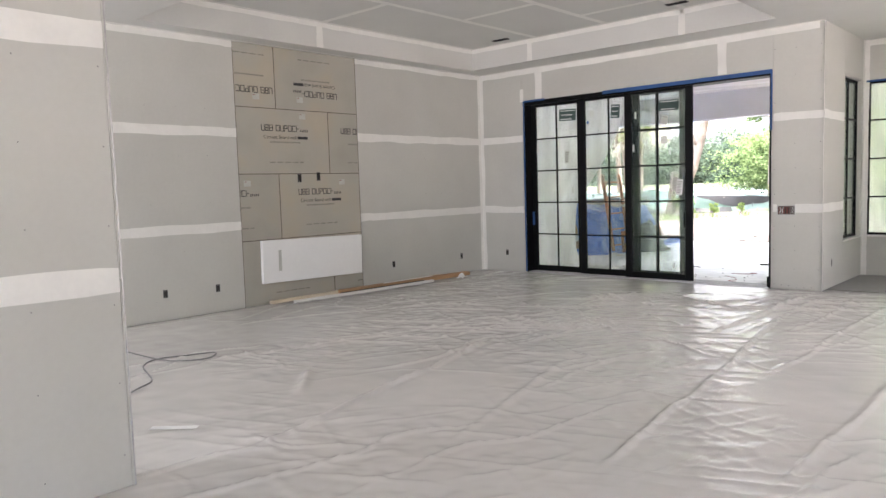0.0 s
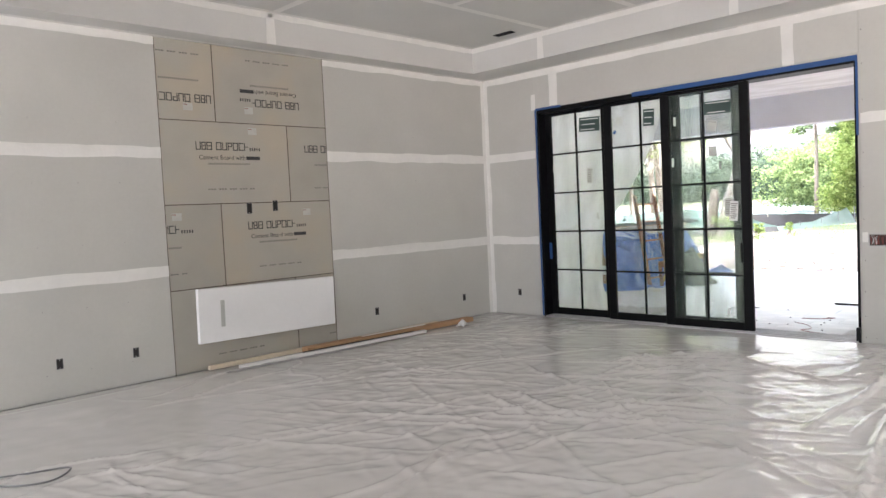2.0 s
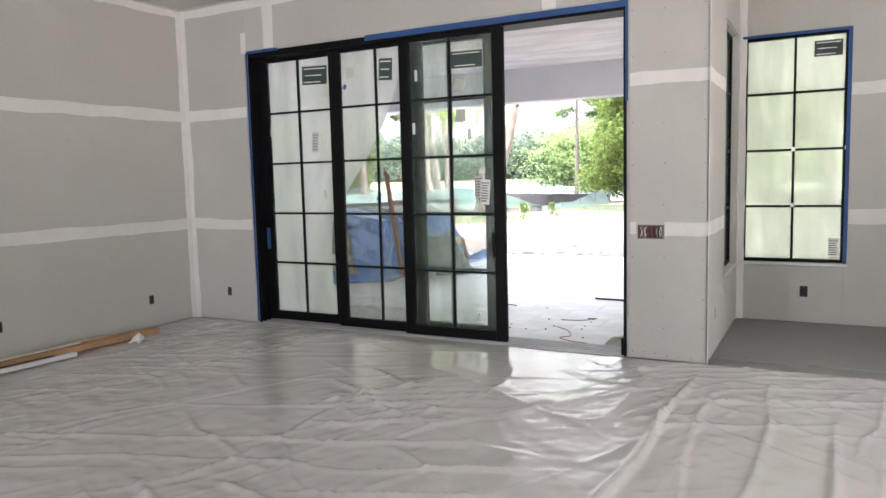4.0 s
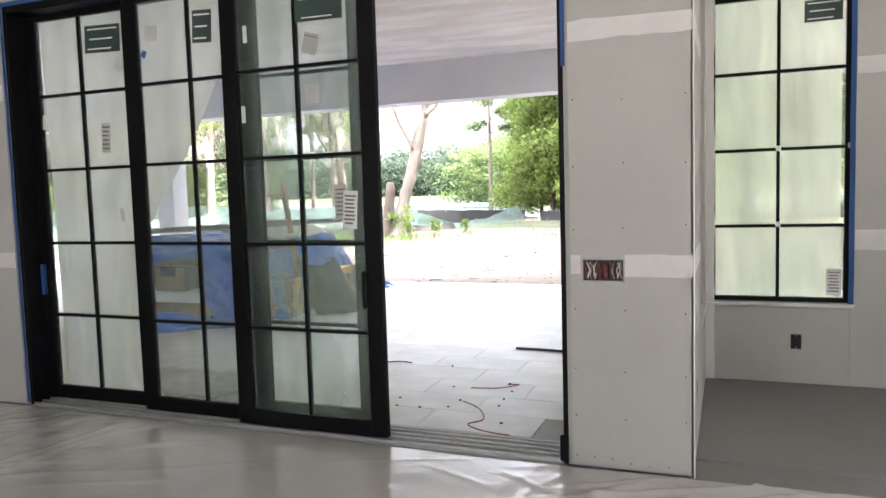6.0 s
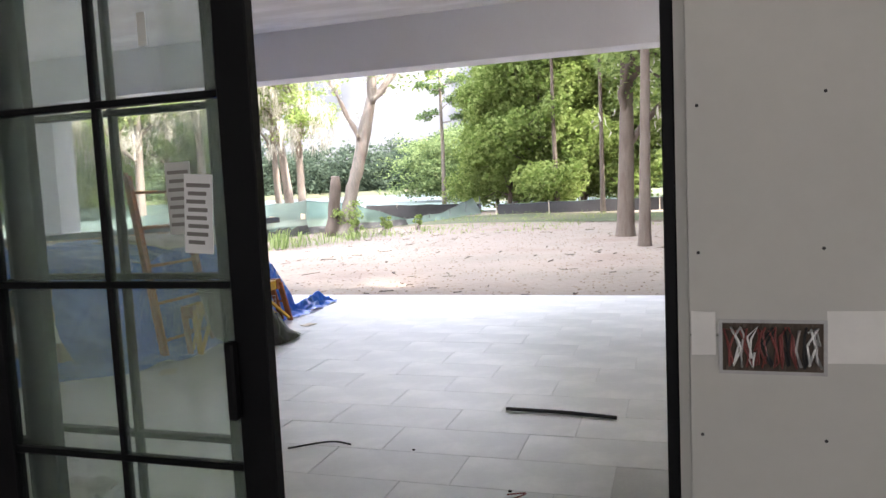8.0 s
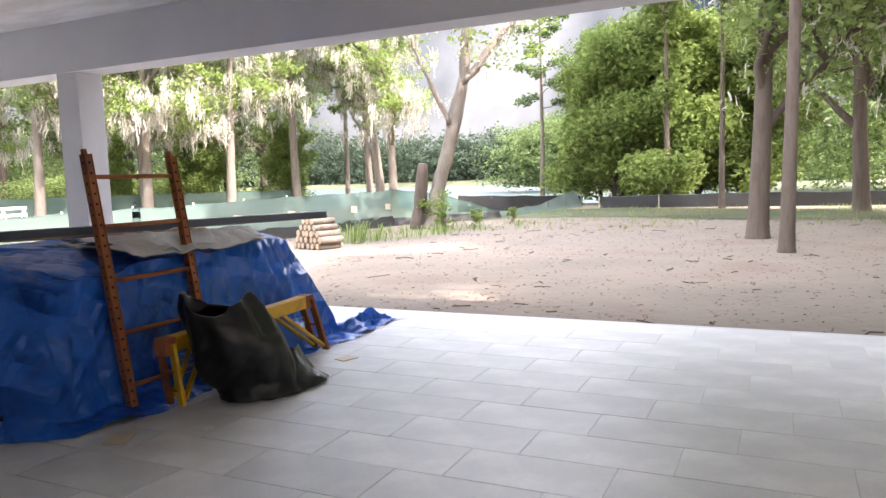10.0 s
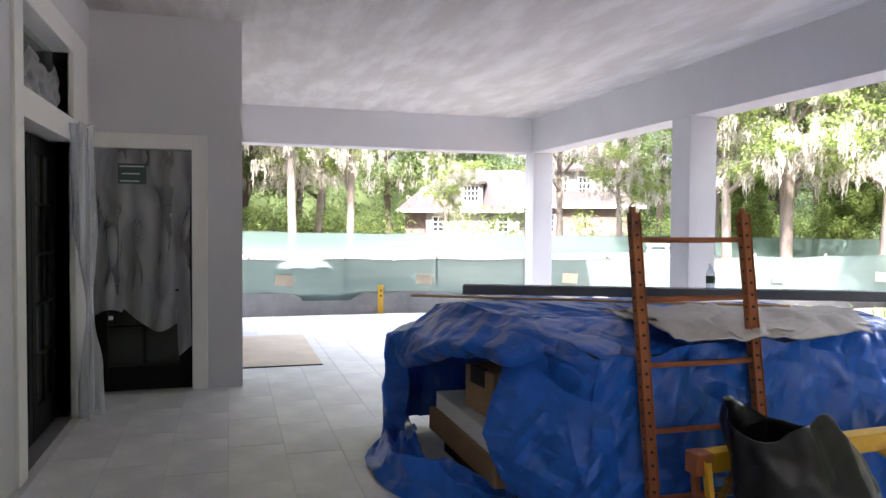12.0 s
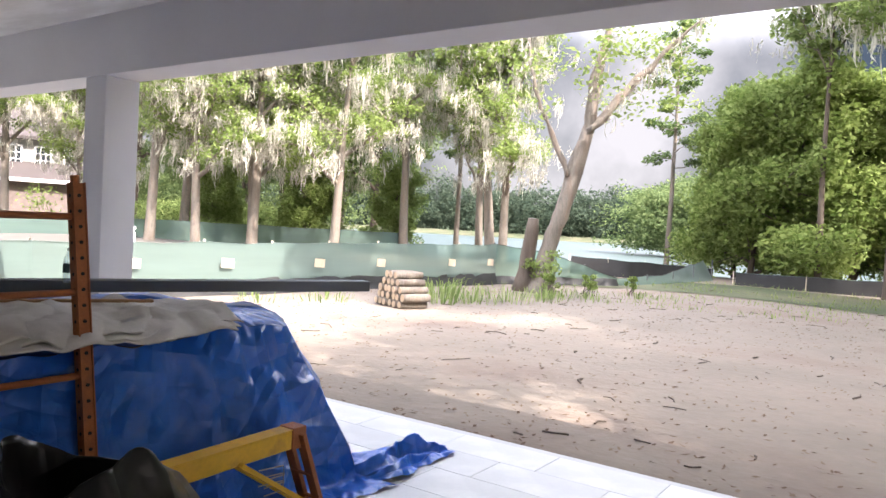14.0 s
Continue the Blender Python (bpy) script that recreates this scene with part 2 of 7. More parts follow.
creased(M_TARP, .32, (.34, .26, .20, .15, .11, .08, .06))
creased(M_BAG, .30, (.30, .22, .15))
M_RUST = material("rusty_orange_steel", (0.36, 0.115, 0.035), 0.62, spread=0.3, scale=5, fine=70, bump=0.2, bump_scale=120, second=(0.16, 0.06, 0.03), cover=0.62)
M_YELLOW = material("yellow_paint", (0.72, 0.42, 0.02), 0.5, spread=0.15, scale=5, fine=50, bump=0.08, second=(0.38, 0.19, 0.03), cover=0.64)
M_CANVAS = material("canvas_cloth", (0.50, 0.485, 0.46), 0.9, spread=0.1, scale=2, fine=60, bump=0.2, bump_scale=200)
M_CARD = material("cardboard", (0.32, 0.20, 0.11), 0.85, spread=0.12, scale=4, fine=50, bump=0.1)
M_FOAM = material("white_foam", (0.80, 0.80, 0.79), 0.7, spread=0.05, scale=5, bump=0.15, bump_scale=90)
M_BEAM = material("grey_primed_board", (0.13, 0.14, 0.14), 0.65, spread=0.12, scale=3, fine=40, bump=0.08)
M_PINE = material("raw_wood", (0.42, 0.25, 0.13), 0.7, spread=0.22, scale=2, fine=40, bump=0.12, stretch=(6, 0.6, 6))
M_PALEWOOD = material("pale_wood", (0.62, 0.53, 0.40), 0.7, spread=0.15, scale=2, fine=40, bump=0.12)
M_RUBBER = material("black_rubber", (0.02, 0.02, 0.02), 0.6, spread=0.2, bump=0.05)
M_GREY = material("grey_plastic", (0.18, 0.18, 0.18), 0.5, spread=0.1, bump=0.02)
M_STEELBOX = material("galvanised_box", (0.42, 0.41, 0.40), 0.45, metal=0.6, spread=0.2, scale=12, bump=0.05)
# near-black: paints in the unlit depth of holes and rooms, also colours debris
M_DARKHOLE = material("dark_depth_and_debris", (0.02, 0.018, 0.016), 0.8, spread=0.3, scale=20, bump=0)
M_REDWIRE = material("red_wire", (0.24, 0.06, 0.05), 0.45, spread=0.2, bump=0)
M_MESHFENCE = see_through("green_fence_cloth", (0.55, 0.75, 0.66), body=0.72, body_colour=(0.10, 0.165, 0.14), rough=0.6, lit=0.35)
M_MESHPALE = see_through("pale_fence_cloth", (0.7, 0.85, 0.78), body=0.85, body_colour=(0.14, 0.20, 0.175), rough=0.6, lit=0.3)
M_SILT = material("black_silt_cloth", (0.022, 0.022, 0.022), 0.55, spread=0.3, scale=2, fine=20, bump=0.4, bump_scale=8)
M_SILTPALE = material("pale_silt_cloth", (0.33, 0.33, 0.33), 0.6, spread=0.2, scale=2, fine=12, bump=0.4, bump_scale=6)
M_BARK = material("bark", (0.105, 0.082, 0.062), 0.95, spread=0.3, scale=2.5, fine=22, bump=0.9, bump_scale=16, stretch=(3, 3, 0.5), second=(0.07, 0.05, 0.038), cover=0.55)
M_BARKPALE = material("pale_bark", (0.185, 0.16, 0.13), 0.95, spread=0.5, scale=2.5, fine=16, bump=1.0, bump_scale=16, stretch=(3, 3, 0.5), second=(0.14, 0.11, 0.085), cover=0.54)
M_CUTWOOD = material("cut_log_end", (0.36, 0.27, 0.18), 0.9, spread=0.2, scale=9, fine=50, bump=0.2)
M_ROOF = material("roof_shingle", (0.062, 0.050, 0.046), 0.9, spread=0.12, scale=1, fine=9, bump=0.3, bump_scale=12)
M_HOUSE = material("house_render", (0.24, 0.235, 0.215), 0.85, spread=0.05, scale=0.8, bump=0.1)
M_HOUSEBRICK = material("house_brick", (0.16, 0.125, 0.11), 0.9, spread=0.25, scale=3, fine=12, bump=0.3, bump_scale=14)
M_PANE = material("dark_pane", (0.03, 0.035, 0.04), 0.08, spread=0.2, scale=2, bump=0, spec=0.8)
M_SIGN = material("tan_sign", (0.60, 0.50, 0.36), 0.7, spread=0.1, scale=8, bump=0)


def leaf_material(name, low, high, through=0.4):
    m = bpy.data.materials.new(name)
    m.use_nodes = True
    n, l = m.node_tree.nodes, m.node_tree.links
    n.clear()
    out = n.new("ShaderNodeOutputMaterial")
    geo = n.new("ShaderNodeNewGeometry")
    mix = n.new("ShaderNodeMixRGB")
    mix.inputs[1].default_value, mix.inputs[2].default_value = (*low, 1), (*high, 1)
    l.new(geo.outputs["Random Per Island"], mix.inputs[0])
    diff, trans = n.new("ShaderNodeBsdfDiffuse"), n.new("ShaderNodeBsdfTranslucent")
    both = n.new("ShaderNodeMixShader")
    both.inputs[0].default_value = through
    l.new(mix.outputs[0], diff.inputs[0])
    l.new(mix.outputs[0], trans.inputs[0])
    l.new(diff.outputs[0], both.inputs[1])
    l.new(trans.outputs[0], both.inputs[2])
    l.new(both.outputs[0], out.inputs[0])
    return m


M_LEAF = leaf_material("oak_leaves", (0.11, 0.16, 0.05), (0.30, 0.37, 0.14), 0.55)
M_LEAFBRIGHT = leaf_material("bright_leaves", (0.13, 0.19, 0.045), (0.30, 0.37, 0.13), 0.5)
M_LEAFDARK = leaf_material("dark_leaves", (0.08, 0.12, 0.05), (0.23, 0.29, 0.12), 0.5)
M_NEEDLE = leaf_material("pine_needles", (0.07, 0.12, 0.04), (0.16, 0.22, 0.09), 0.3)
M_MOSS = leaf_material("hanging_moss", (0.34, 0.325, 0.27), (0.62, 0.59, 0.50), 0.45)
M_FARLEAF = leaf_material("far_leaves", (0.04, 0.06, 0.042), (0.10, 0.13, 0.085), 0.4)
M_TWIG = leaf_material("dry_litter", (0.10, 0.065, 0.045), (0.20, 0.15, 0.105), 0.1)


# ---- mesh helpers ----
class Shape:
    """Gathers corners and faces of one mesh."""

    def __init__(self):
        self.v, self.f = [], []

    def add(self, verts, faces):
        k = len(self.v)
        self.v += [tuple(p) for p in verts]
        self.f += [tuple(i + k for i in q) for q in faces]
        return self

    def box(self, x0, x1, y0, y1, z0, z1, b=0.0, turn=None):
        """A box with chamfered edges."""
        if b <= 0:
            vs = [(x, y, z) for x in (x0, x1) for y in (y0, y1) for z in (z0, z1)]
            fs = [(0, 1, 3, 2), (4, 6, 7, 5), (0, 4, 5, 1), (2, 3, 7, 6), (0, 2, 6, 4), (1, 5, 7, 3)]
        else:
            vs, where = [], {}
            for ix, x in enumerate((x0, x1)):
                for iy, y in enumerate((y0, y1)):
                    for iz, z in enumerate((z0, z1)):
                        cx, cy, cz = x + b * (1 - 2 * ix), y + b * (1 - 2 * iy), z + b * (1 - 2 * iz)
                        for axis, p in enumerate(((x, cy, cz), (cx, y, cz), (cx, cy, z))):
                            where[ix, iy, iz, axis] = len(vs)
                            vs.append(p)
            w, fs = where, []
            for s in (0, 1):
                fs.append([w[s, 0, 0, 0], w[s, 1, 0, 0], w[s, 1, 1, 0], w[s, 0, 1, 0]][::1 if s else -1])
                fs.append([w[0, s, 0, 1], w[0, s, 1, 1], w[1, s, 1, 1], w[1, s, 0, 1]][::1 if s else -1])
                fs.append([w[0, 0, s, 2], w[1, 0, s, 2], w[1, 1, s, 2], w[0, 1, s, 2]][::1 if s else -1])
            for i in (0, 1):
                for j in (0, 1):
                    same = i == j
                    fs.append([w[i, j, 0, 0], w[i, j, 1, 0], w[i, j, 1, 1], w[i, j, 0, 1]][::-1 if same else 1])
                    fs.append([w[i, 0, j, 0], w[i, 1, j, 0], w[i, 1, j, 2], w[i, 0, j, 2]][::1 if same else -1])
                    fs.append([w[0, i, j, 1], w[1, i, j, 1], w[1, i, j, 2], w[0, i, j, 2]][::-1 if same else 1])
                    for k in (0, 1):
                        fs.append([w[i, j, k, 0], w[i, j, k, 1], w[i, j, k, 2]][::1 if (i + j + k) % 2 else -1])
        if turn is not None:
            vs = [tuple(turn @ Vector(p)) for p in vs]
        return self.add(vs, fs)

    def tube(self, points, radii, sides=8, cap=True):
        pts = [Vector(p) for p in points]
        if not hasattr(radii, "__len__"):
            radii = [radii] * len(pts)
        rings, side = [], None
        for i, p in enumerate(pts):
            way = (pts[min(i + 1, len(pts) - 1)] - pts[max(i - 1, 0)])
            way = way.normalized() if way.length > 1e-9 else Vector((0, 0, 1))
            if side is None:
                side = way.orthogonal().normalized()
            side = (side - way * side.dot(way))
            side = side.normalized() if side.length > 1e-6 else way.orthogonal().normalized()
            up = way.cross(side)
            rings.append([p + (side * math.cos(a) + up * math.sin(a)) * radii[i] for a in (2 * math.pi * k / sides for k in range(sides))])
        vs = [q for r in rings for q in r]
        fs = []
        for i in range(len(rings) - 1):
            for k in range(sides):
                a, b2 = i * sides + k, i * sides + (k + 1) % sides
                fs.append((a, b2, b2 + sides, a + sides))
        if cap:
            fs.append(tuple(range(sides))[::-1])
            fs.append(tuple((len(rings) - 1) * sides + k for k in range(sides)))
        return self.add(vs, fs)

    def grid(self, nu, nv, fn, keep=None):
        vs = [fn(i / (nu - 1), j / (nv - 1)) for i in range(nu) for j in range(nv)]
        fs = [(i * nv + j, (i + 1) * nv + j, (i + 1) * nv + j + 1, i * nv + j + 1) for i in range(nu - 1) for j in range(nv - 1)
              if keep is None or keep((i + 0.5) / (nu - 1), (j + 0.5) / (nv - 1))]
        return self.add(vs, fs)

    def mesh(self, name, mat, smooth=False):
        me = bpy.data.meshes.new(name)
        me.from_pydata(self.v, [], self.f)
        if mat is not None:
            me.materials.append(mat)
        if smooth:
            me.polygons.foreach_set("use_smooth", [True] * len(me.polygons))
        me.update()
        return me


def thing(name, label, category, group="", base=(0, 0, 0)):
    ob = new(name)
    ob.location = base
    ob.empty_display_size = 0.1
    return tagged(ob, label, category, group)


def hang(ob, parent):
    """Make ob a part of parent and leave it where it is."""
    ob.parent = parent
    ob.matrix_parent_inverse = Matrix() if parent.parent else Matrix.LocRotScale(parent.location, parent.rotation_euler, parent.scale).inverted()
    return ob


def part(name, shape, mat, parent, label="", smooth=False):
    ob = new(name, shape.mesh(name, mat, smooth))
    if parent is not None:
        hang(ob, parent)
    return tagged(ob, label) if label else ob


def setting(name, shape, mat, label, smooth=False):
    ob = new(name, shape.mesh(name, mat, smooth))
    return tagged(ob, label, name.rstrip("_0123456789").split("_")[0], kind="structure")


def solid(ob, thick):
    mod = ob.modifiers.new("thickness", "SOLIDIFY")
    mod.thickness = thick
    mod.offset = 0
    return ob


def fuzz(p, size, amount):
    """Smooth random shift of a point."""
    v = noise.noise_vector(Vector(p) / size)
    return Vector(p) + v * amount


def crinkle(p, sizes=((.42, .065), (.2, .05), (.1, .028), (.055, .012)), tall=.55):
    """Depth of sharp creases, as in stiff sheet: folded noise at several sizes."""
    x, y, z = p
    return sum(a * (.45 - abs(noise.noise(Vector((x, y, z * tall)) / s + Vector((3.1 * s, 7, 1)))) * 2.2) for s, a in sizes)


def wobble(x, y, seed=0.0):
    return noise.noise(Vector((x, y, seed)))


# ---- the large structure ----
WX, NY, TOP, TRAY = -8.355, 10.30, 3.66, 4.02         # fireplace wall, door wall, ceiling, raised ceiling
DX0, DX1, DTOP = -7.35, -3.07, 3.09                   # sliding door opening
PX, KY = -2.39, 12.47                                 # nook's side wall and window wall
OUT = 10.60                                           # outer face of the door wall
PORCH = 3.73
BY, BX, BZ = 17.49, -17.20, 3.08                      # porch beams

setting("floor", Shape().box(-12.6, 5.0, -4.6, OUT, -0.25, -0.012).box(PX - 0.2, 1.4, OUT, KY + 0.2, -0.25, .003), M_PAPER, "pale grey floor under protective covering")


def wall(name, boxes, label, mat=M_BOARD):
    s = Shape()
    for b in boxes:
        s.box(*b)
    return setting(name, s, mat, label)


west = wall("wall_west", [(-9.66, WX - 0.013, 3.073, NY, 0, TRAY)], "drywall chimney wall with taped joints")
north = wall("wall_north", [(-12.6, -11.14, NY + 0.013, OUT, 0, PORCH + 0.3), (-11.14, -9.55, NY + 0.013, 10.40, 0, PORCH + 0.3), (-9.55, DX0, NY + 0.013, OUT, 0, PORCH + 0.3), (DX0, DX1, NY + 0.013, OUT, DTOP, PORCH + 0.3), (DX1, PX - 0.013, NY + 0.013, OUT, 0, PORCH + 0.3)],
             "drywall wall around the wide sliding door")
side = wall("wall_nook_side", [(PX - 0.2, PX - 0.013, OUT, 11.35, 0, PORCH + .3), (PX - 0.2, PX - 0.013, 11.35, KY, 0, 0.62), (PX - 0.2, PX - 0.013, 11.35, KY, 3.03, PORCH + .3),
                                (PX - 0.2, PX - 0.013, 12.33, KY, 0.62, 3.03)], "drywall side wall of the window nook")
nook = wall("wall_nook_window", [(PX - 0.2, -2.35, KY + 0.013, KY + 0.2, 0, PORCH + .3), (-2.35, -1.36, KY + 0.013, KY + 0.2, 0, 0.62), (-2.35, -1.36, KY + 0.013, KY + 0.2, 3.03, PORCH + .3),
                                  (-1.36, 1.4, KY + 0.013, KY + 0.2, 0, PORCH + .3)], "drywall wall under and beside a tall window")
wall("wall_nook_east", [(1.2, 1.4, NY, KY, 0, PORCH + .3), (1.4, 5.0, NY, OUT, 0, PORCH + .3)], "plain drywall wall closing the nook")
wall("wall_east", [(5.0, 5.2, -4.6, 5.1, 0, TOP), (5.0, 5.2, 9.7, OUT, 0, TOP), (5.0, 5.2, 5.1, 9.7, 0, 0.6), (5.0, 5.2, 5.1, 9.7, 3.2, TOP)], "plain drywall wall with a window opening")
wall("wall_south", [(-12.6, -7.8, -4.8, -4.6, 0, TOP), (-5.0, -1.5, -4.8, -4.6, 0, TOP), (3.1, 5.2, -4.8, -4.6, 0, TOP), (-7.8, -5.0, -4.8, -4.6, 3.15, TOP), (-7.8, -5.0, -4.8, -4.6, 0, .6),
                     (-1.5, 3.1, -4.8, -4.6, 0, .6), (-1.5, 3.1, -4.8, -4.6, 3.2, TOP)], "plain drywall wall with window openings")
# last box: unseen partition, added to keep the hall lamp off the far wall
wall("wall_hall", [(-12.8, -12.6, -4.8, NY, 0, TOP), (-12.6, -9.66, 3.25, 3.4, 0, TOP), (-9.9, -9.75, -4.6, 2.3, 0, TOP)], "drywall walls of the unlit side hall, with an added light-blocking partition")
near = wall("wall_near", [(-3.60, -3.453, -4.6, 1.2, 0, TOP)], "end of a drywall partition with metal corner bead")

# ceiling with a raised tray over the room
TX0, TX1, TY0, TY1 = -8.0, -2.81, 3.55, 9.68
cs = Shape()
cs.box(-12.8, TX0, -4.8, OUT, TOP, TOP + .06).box(TX1, 5.2, -4.8, OUT, TOP, TOP + .06).box(TX0, TX1, -4.8, TY0, TOP, TOP + .06).box(TX0, TX1, TY1, OUT, TOP, TOP + .06)
cs.box(PX - 0.2, 1.4, OUT, KY + 0.2, TOP, TOP + .06)
cs.box(TX0 - .02, TX0, TY0 - .02, TY1 + .02, TOP + .06, TRAY).box(TX1, TX1 + .02, TY0 - .02, TY1 + .02, TOP + .06, TRAY)
cs.box(TX0, TX1, TY0 - .02, TY0, TOP + .06, TRAY).box(TX0, TX1, TY1, TY1 + .02, TOP + .06, TRAY).box(TX0 - .02, TX1 + .02, TY0 - .02, TY1 + .02, TRAY, TRAY + .05)
ceiling = setting("ceiling", cs, M_CEIL, "pale drywall ceiling with a raised tray and taped joints")
setting("roof", Shape().box(-18.2, 5.4, -5.0, 18.35, 4.30, 4.5).box(-18.2, 5.4, 18.2, 18.35, 3.9, 4.3).box(-18.2, -18.05, -5, 18.35, 3.9, 4.3).box(5.25, 5.4, -5, 18.35, 3.7, 4.3), M_STUCCO, "flat grey roof deck over the house and porch")


def ragged_band(axis, plane, a0, a1, b0, b1, seed, along=True, lift=0.0025):
    """A band of joint compound with uneven edges, on a wall x = plane, y = plane or a ceiling z = plane.
    It runs from a0 to a1 between b0 and b1 (along: a is the level way)."""
    length, n = abs(a1 - a0), max(4, int(abs(a1 - a0) / 0.09))
    vs, fs = [], []
    for i in range(n + 1):
        a = a0 + (a1 - a0) * i / n
        lo = b0 + 0.018 * wobble(a * 2.1, seed, 1) + 0.009 * wobble(a * 11, seed, 2)
        hi = b1 + 0.018 * wobble(a * 1.9, seed, 5) + 0.009 * wobble(a * 12, seed, 7)
        mid = (lo + hi) / 2
        for j, b in enumerate((lo, lo + (mid - lo) * .4, hi - (hi - mid) * .4, hi)):
            h = lift * (0.35 if j in (0, 3) else 1.0)
            p, q = (a, b) if along else (b, a)
            vs.append({"x": (plane + h, p, q), "X": (plane - h, p, q), "y": (p, plane - h, q), "Y": (p, plane + h, q), "z": (p, q, plane - h)}[axis])
    for i in range(n):
        for j in range(3):
            k = i * 4 + j
            fs.append((k, k + 4, k + 5, k + 1))
    return vs, fs


def tape(parent, axis, plane, a0, a1, b0, b1, seed, along=True, name="joint_tape"):
    s = Shape().add(*ragged_band(axis, plane, a0, a1, b0, b1, seed, along, .0025 if along else .0042))
    return part(name, s, M_MUD, parent)


J1, J2 = 1.15, 2.43      # level joints between the drywall sheets
ZS = ((0.012, J1 - .002), (J1 + .002, J2 - .002), (J2 + .002, TOP - .002))

# sheets on the fireplace wall, either side of the cement boards
for y0, y1 in ((3.06, 5.03), (7.21, NY - .002)):
    for z0, z1 in ZS:
        part("drywall_sheet", Shape().box(WX - .013, WX, y0, y1, z0, z1, .002), M_BOARD, west)
for z0, z1 in ZS:
    part("drywall_sheet", Shape().box(-9.66, WX, 3.058, 3.073, z0, z1, .002), M_BOARD, west)
for a0, a1 in ((3.07, 5.03), (7.21, NY)):
    for k, z in enumerate((J1, J2)):
        tape(west, "x", WX, a0, a1, z - .062, z + .062, a0 + k * 3)
    tape(west, "x", WX, a0, a1, TOP - .085, TOP + .0, a0 + 9)
for k, z in enumerate((J1, J2)):
    tape(west, "y", 3.058, -9.6, WX, z - .07, z + .06, 40 + k)
part("corner_bead", Shape().add(*ragged_band("y", 3.056, 0, TOP, WX - .075, WX + .003, 33, along=False)), M_MUD, west, "pale corner bead with dabs of compound")
tape(west, "x", WX, .0, TOP, NY - .075, NY + .004, 17, along=False)

# sheets on the door wall
for z0, z1 in ZS:
    part("drywall_sheet", Shape().box(WX, DX0 - .03, NY, NY + .013, z0, z1, .002), M_BOARD, north)
    part("drywall_sheet", Shape().box(DX1 + .025, PX, NY, NY + .013, z0, z1, .002), M_BOARD, north)
for x0, x1 in ((DX0 - .028, -7.02), (-7.018, -3.77), (-3.768, DX1 + .023)):
    part("drywall_sheet", Shape().box(x0, x1, NY, NY + .013, DTOP + .03, TOP - .002, .002), M_BOARD, north)
for k, z in enumerate((J1, J2)):
    tape(north, "y", NY, WX, DX0 - .03, z - .06, z + .06, 60 + k)
tape(north, "y", NY, DX1 + .03, -2.985, J1 - .05, J1 + .055, 63)
tape(north, "y", NY, -2.745, PX, J1 - .062, J1 + .06, 64)
tape(north, "y", NY, DX1 + .03, PX, J2 - .055, J2 + .05, 65)
tape(north, "y", NY, WX, PX - .06, TOP - .095, TOP, 66)
tape(north, "y", NY, DTOP + .02, TOP, -7.09, -6.95, 67, along=False)
tape(north, "y", NY, DTOP + .02, TOP, -3.83, -3.70, 68, along=False)
tape(north, "y", NY, DTOP - .01, DTOP + .22, -7.42, -7.35, 69, along=False)
tape(north, "y", NY, 0, TOP, WX - .002, WX + .075, 70, along=False)

# nook sheets
for y0, y1, z0, z1 in ((NY, 11.35, 0.012, TOP - .002), (11.352, 12.33, 0.012, 0.60), (11.352, 12.33, 3.05, TOP), (12.332, KY, .012, TOP)):
    part("drywall_sheet", Shape().box(PX - .013, PX, y0, y1, z0, z1, .002), M_BOARD, side)
for x0, x1, z0, z1 in ((PX, -2.35, .012, TOP), (-2.348, -1.36, .012, .60), (-2.348, -1.36, 3.05, TOP), (-1.358, 1.2, .012, TOP)):
    part("drywall_sheet", Shape().box(x0, x1, KY, KY + .013, z0, z1, .002), M_BOARD, nook)
tape(side, "x", PX, NY + .02, 11.33, J1 - .06, J1 + .06, 80)
tape(side, "x", PX, NY + .02, 11.33, J2 - .06, J2 + .06, 81)
tape(side, "x", PX, 0, TOP, KY - .08, KY + .003, 82, along=False)
tape(nook, "y", KY, 0.0, TOP, PX - .002, PX + .07, 83, along=False)
tape(nook, "y", KY, -1.33, 1.2, J1 - .09, J1 + .06, 84)
tape(nook, "y", KY, -1.33, 1.2, J2 - .06, J2 + .06, 85)
tape(nook, "y", KY, PX, 1.2, TOP - .09, TOP, 86)

# near partition
for z0, z1 in ZS:
    part("drywall_sheet", Shape().box(-3.453, -3.44, -4.58, 1.2, z0, z1, .002), M_BOARD, near)
    part("drywall_sheet", Shape().box(-3.613, -3.44, 1.202, 1.214, z0, z1, .002), M_BOARD, near)
tape(near, "x", -3.44, -4.5, 1.2, J1 - .075, J1 + .07, 90)
tape(near, "x", -3.44, -4.5, 1.2, J2 - .075, J2 + .07, 91)
tape(near, "Y", 1.214, -3.6, -3.44, J1 - .07, J1 + .07, 92)
tape(near, "Y", 1.214, -3.6, -3.44, J2 - .07, J2 + .07, 93)

# ceiling joints, one mesh
jt = Shape()
for k, x in enumerate((-6.6, -5.3, -4.05)):
    jt.add(*ragged_band("z", TRAY, TY0, TY1, x - .05, x + .05, 100 + k, along=False))
for k, (x0, x1, y) in enumerate(((-8.0, -6.6, 6.3), (-6.6, -5.3, 7.8), (-6.6, -5.3, 5.0), (-5.3, -4.05, 6.6), (-5.3, -4.05, 8.9), (-4.05, -2.81, 7.4))):
    jt.add(*ragged_band("z", TRAY, x0, x1, y - .05, y + .05, 110 + k))
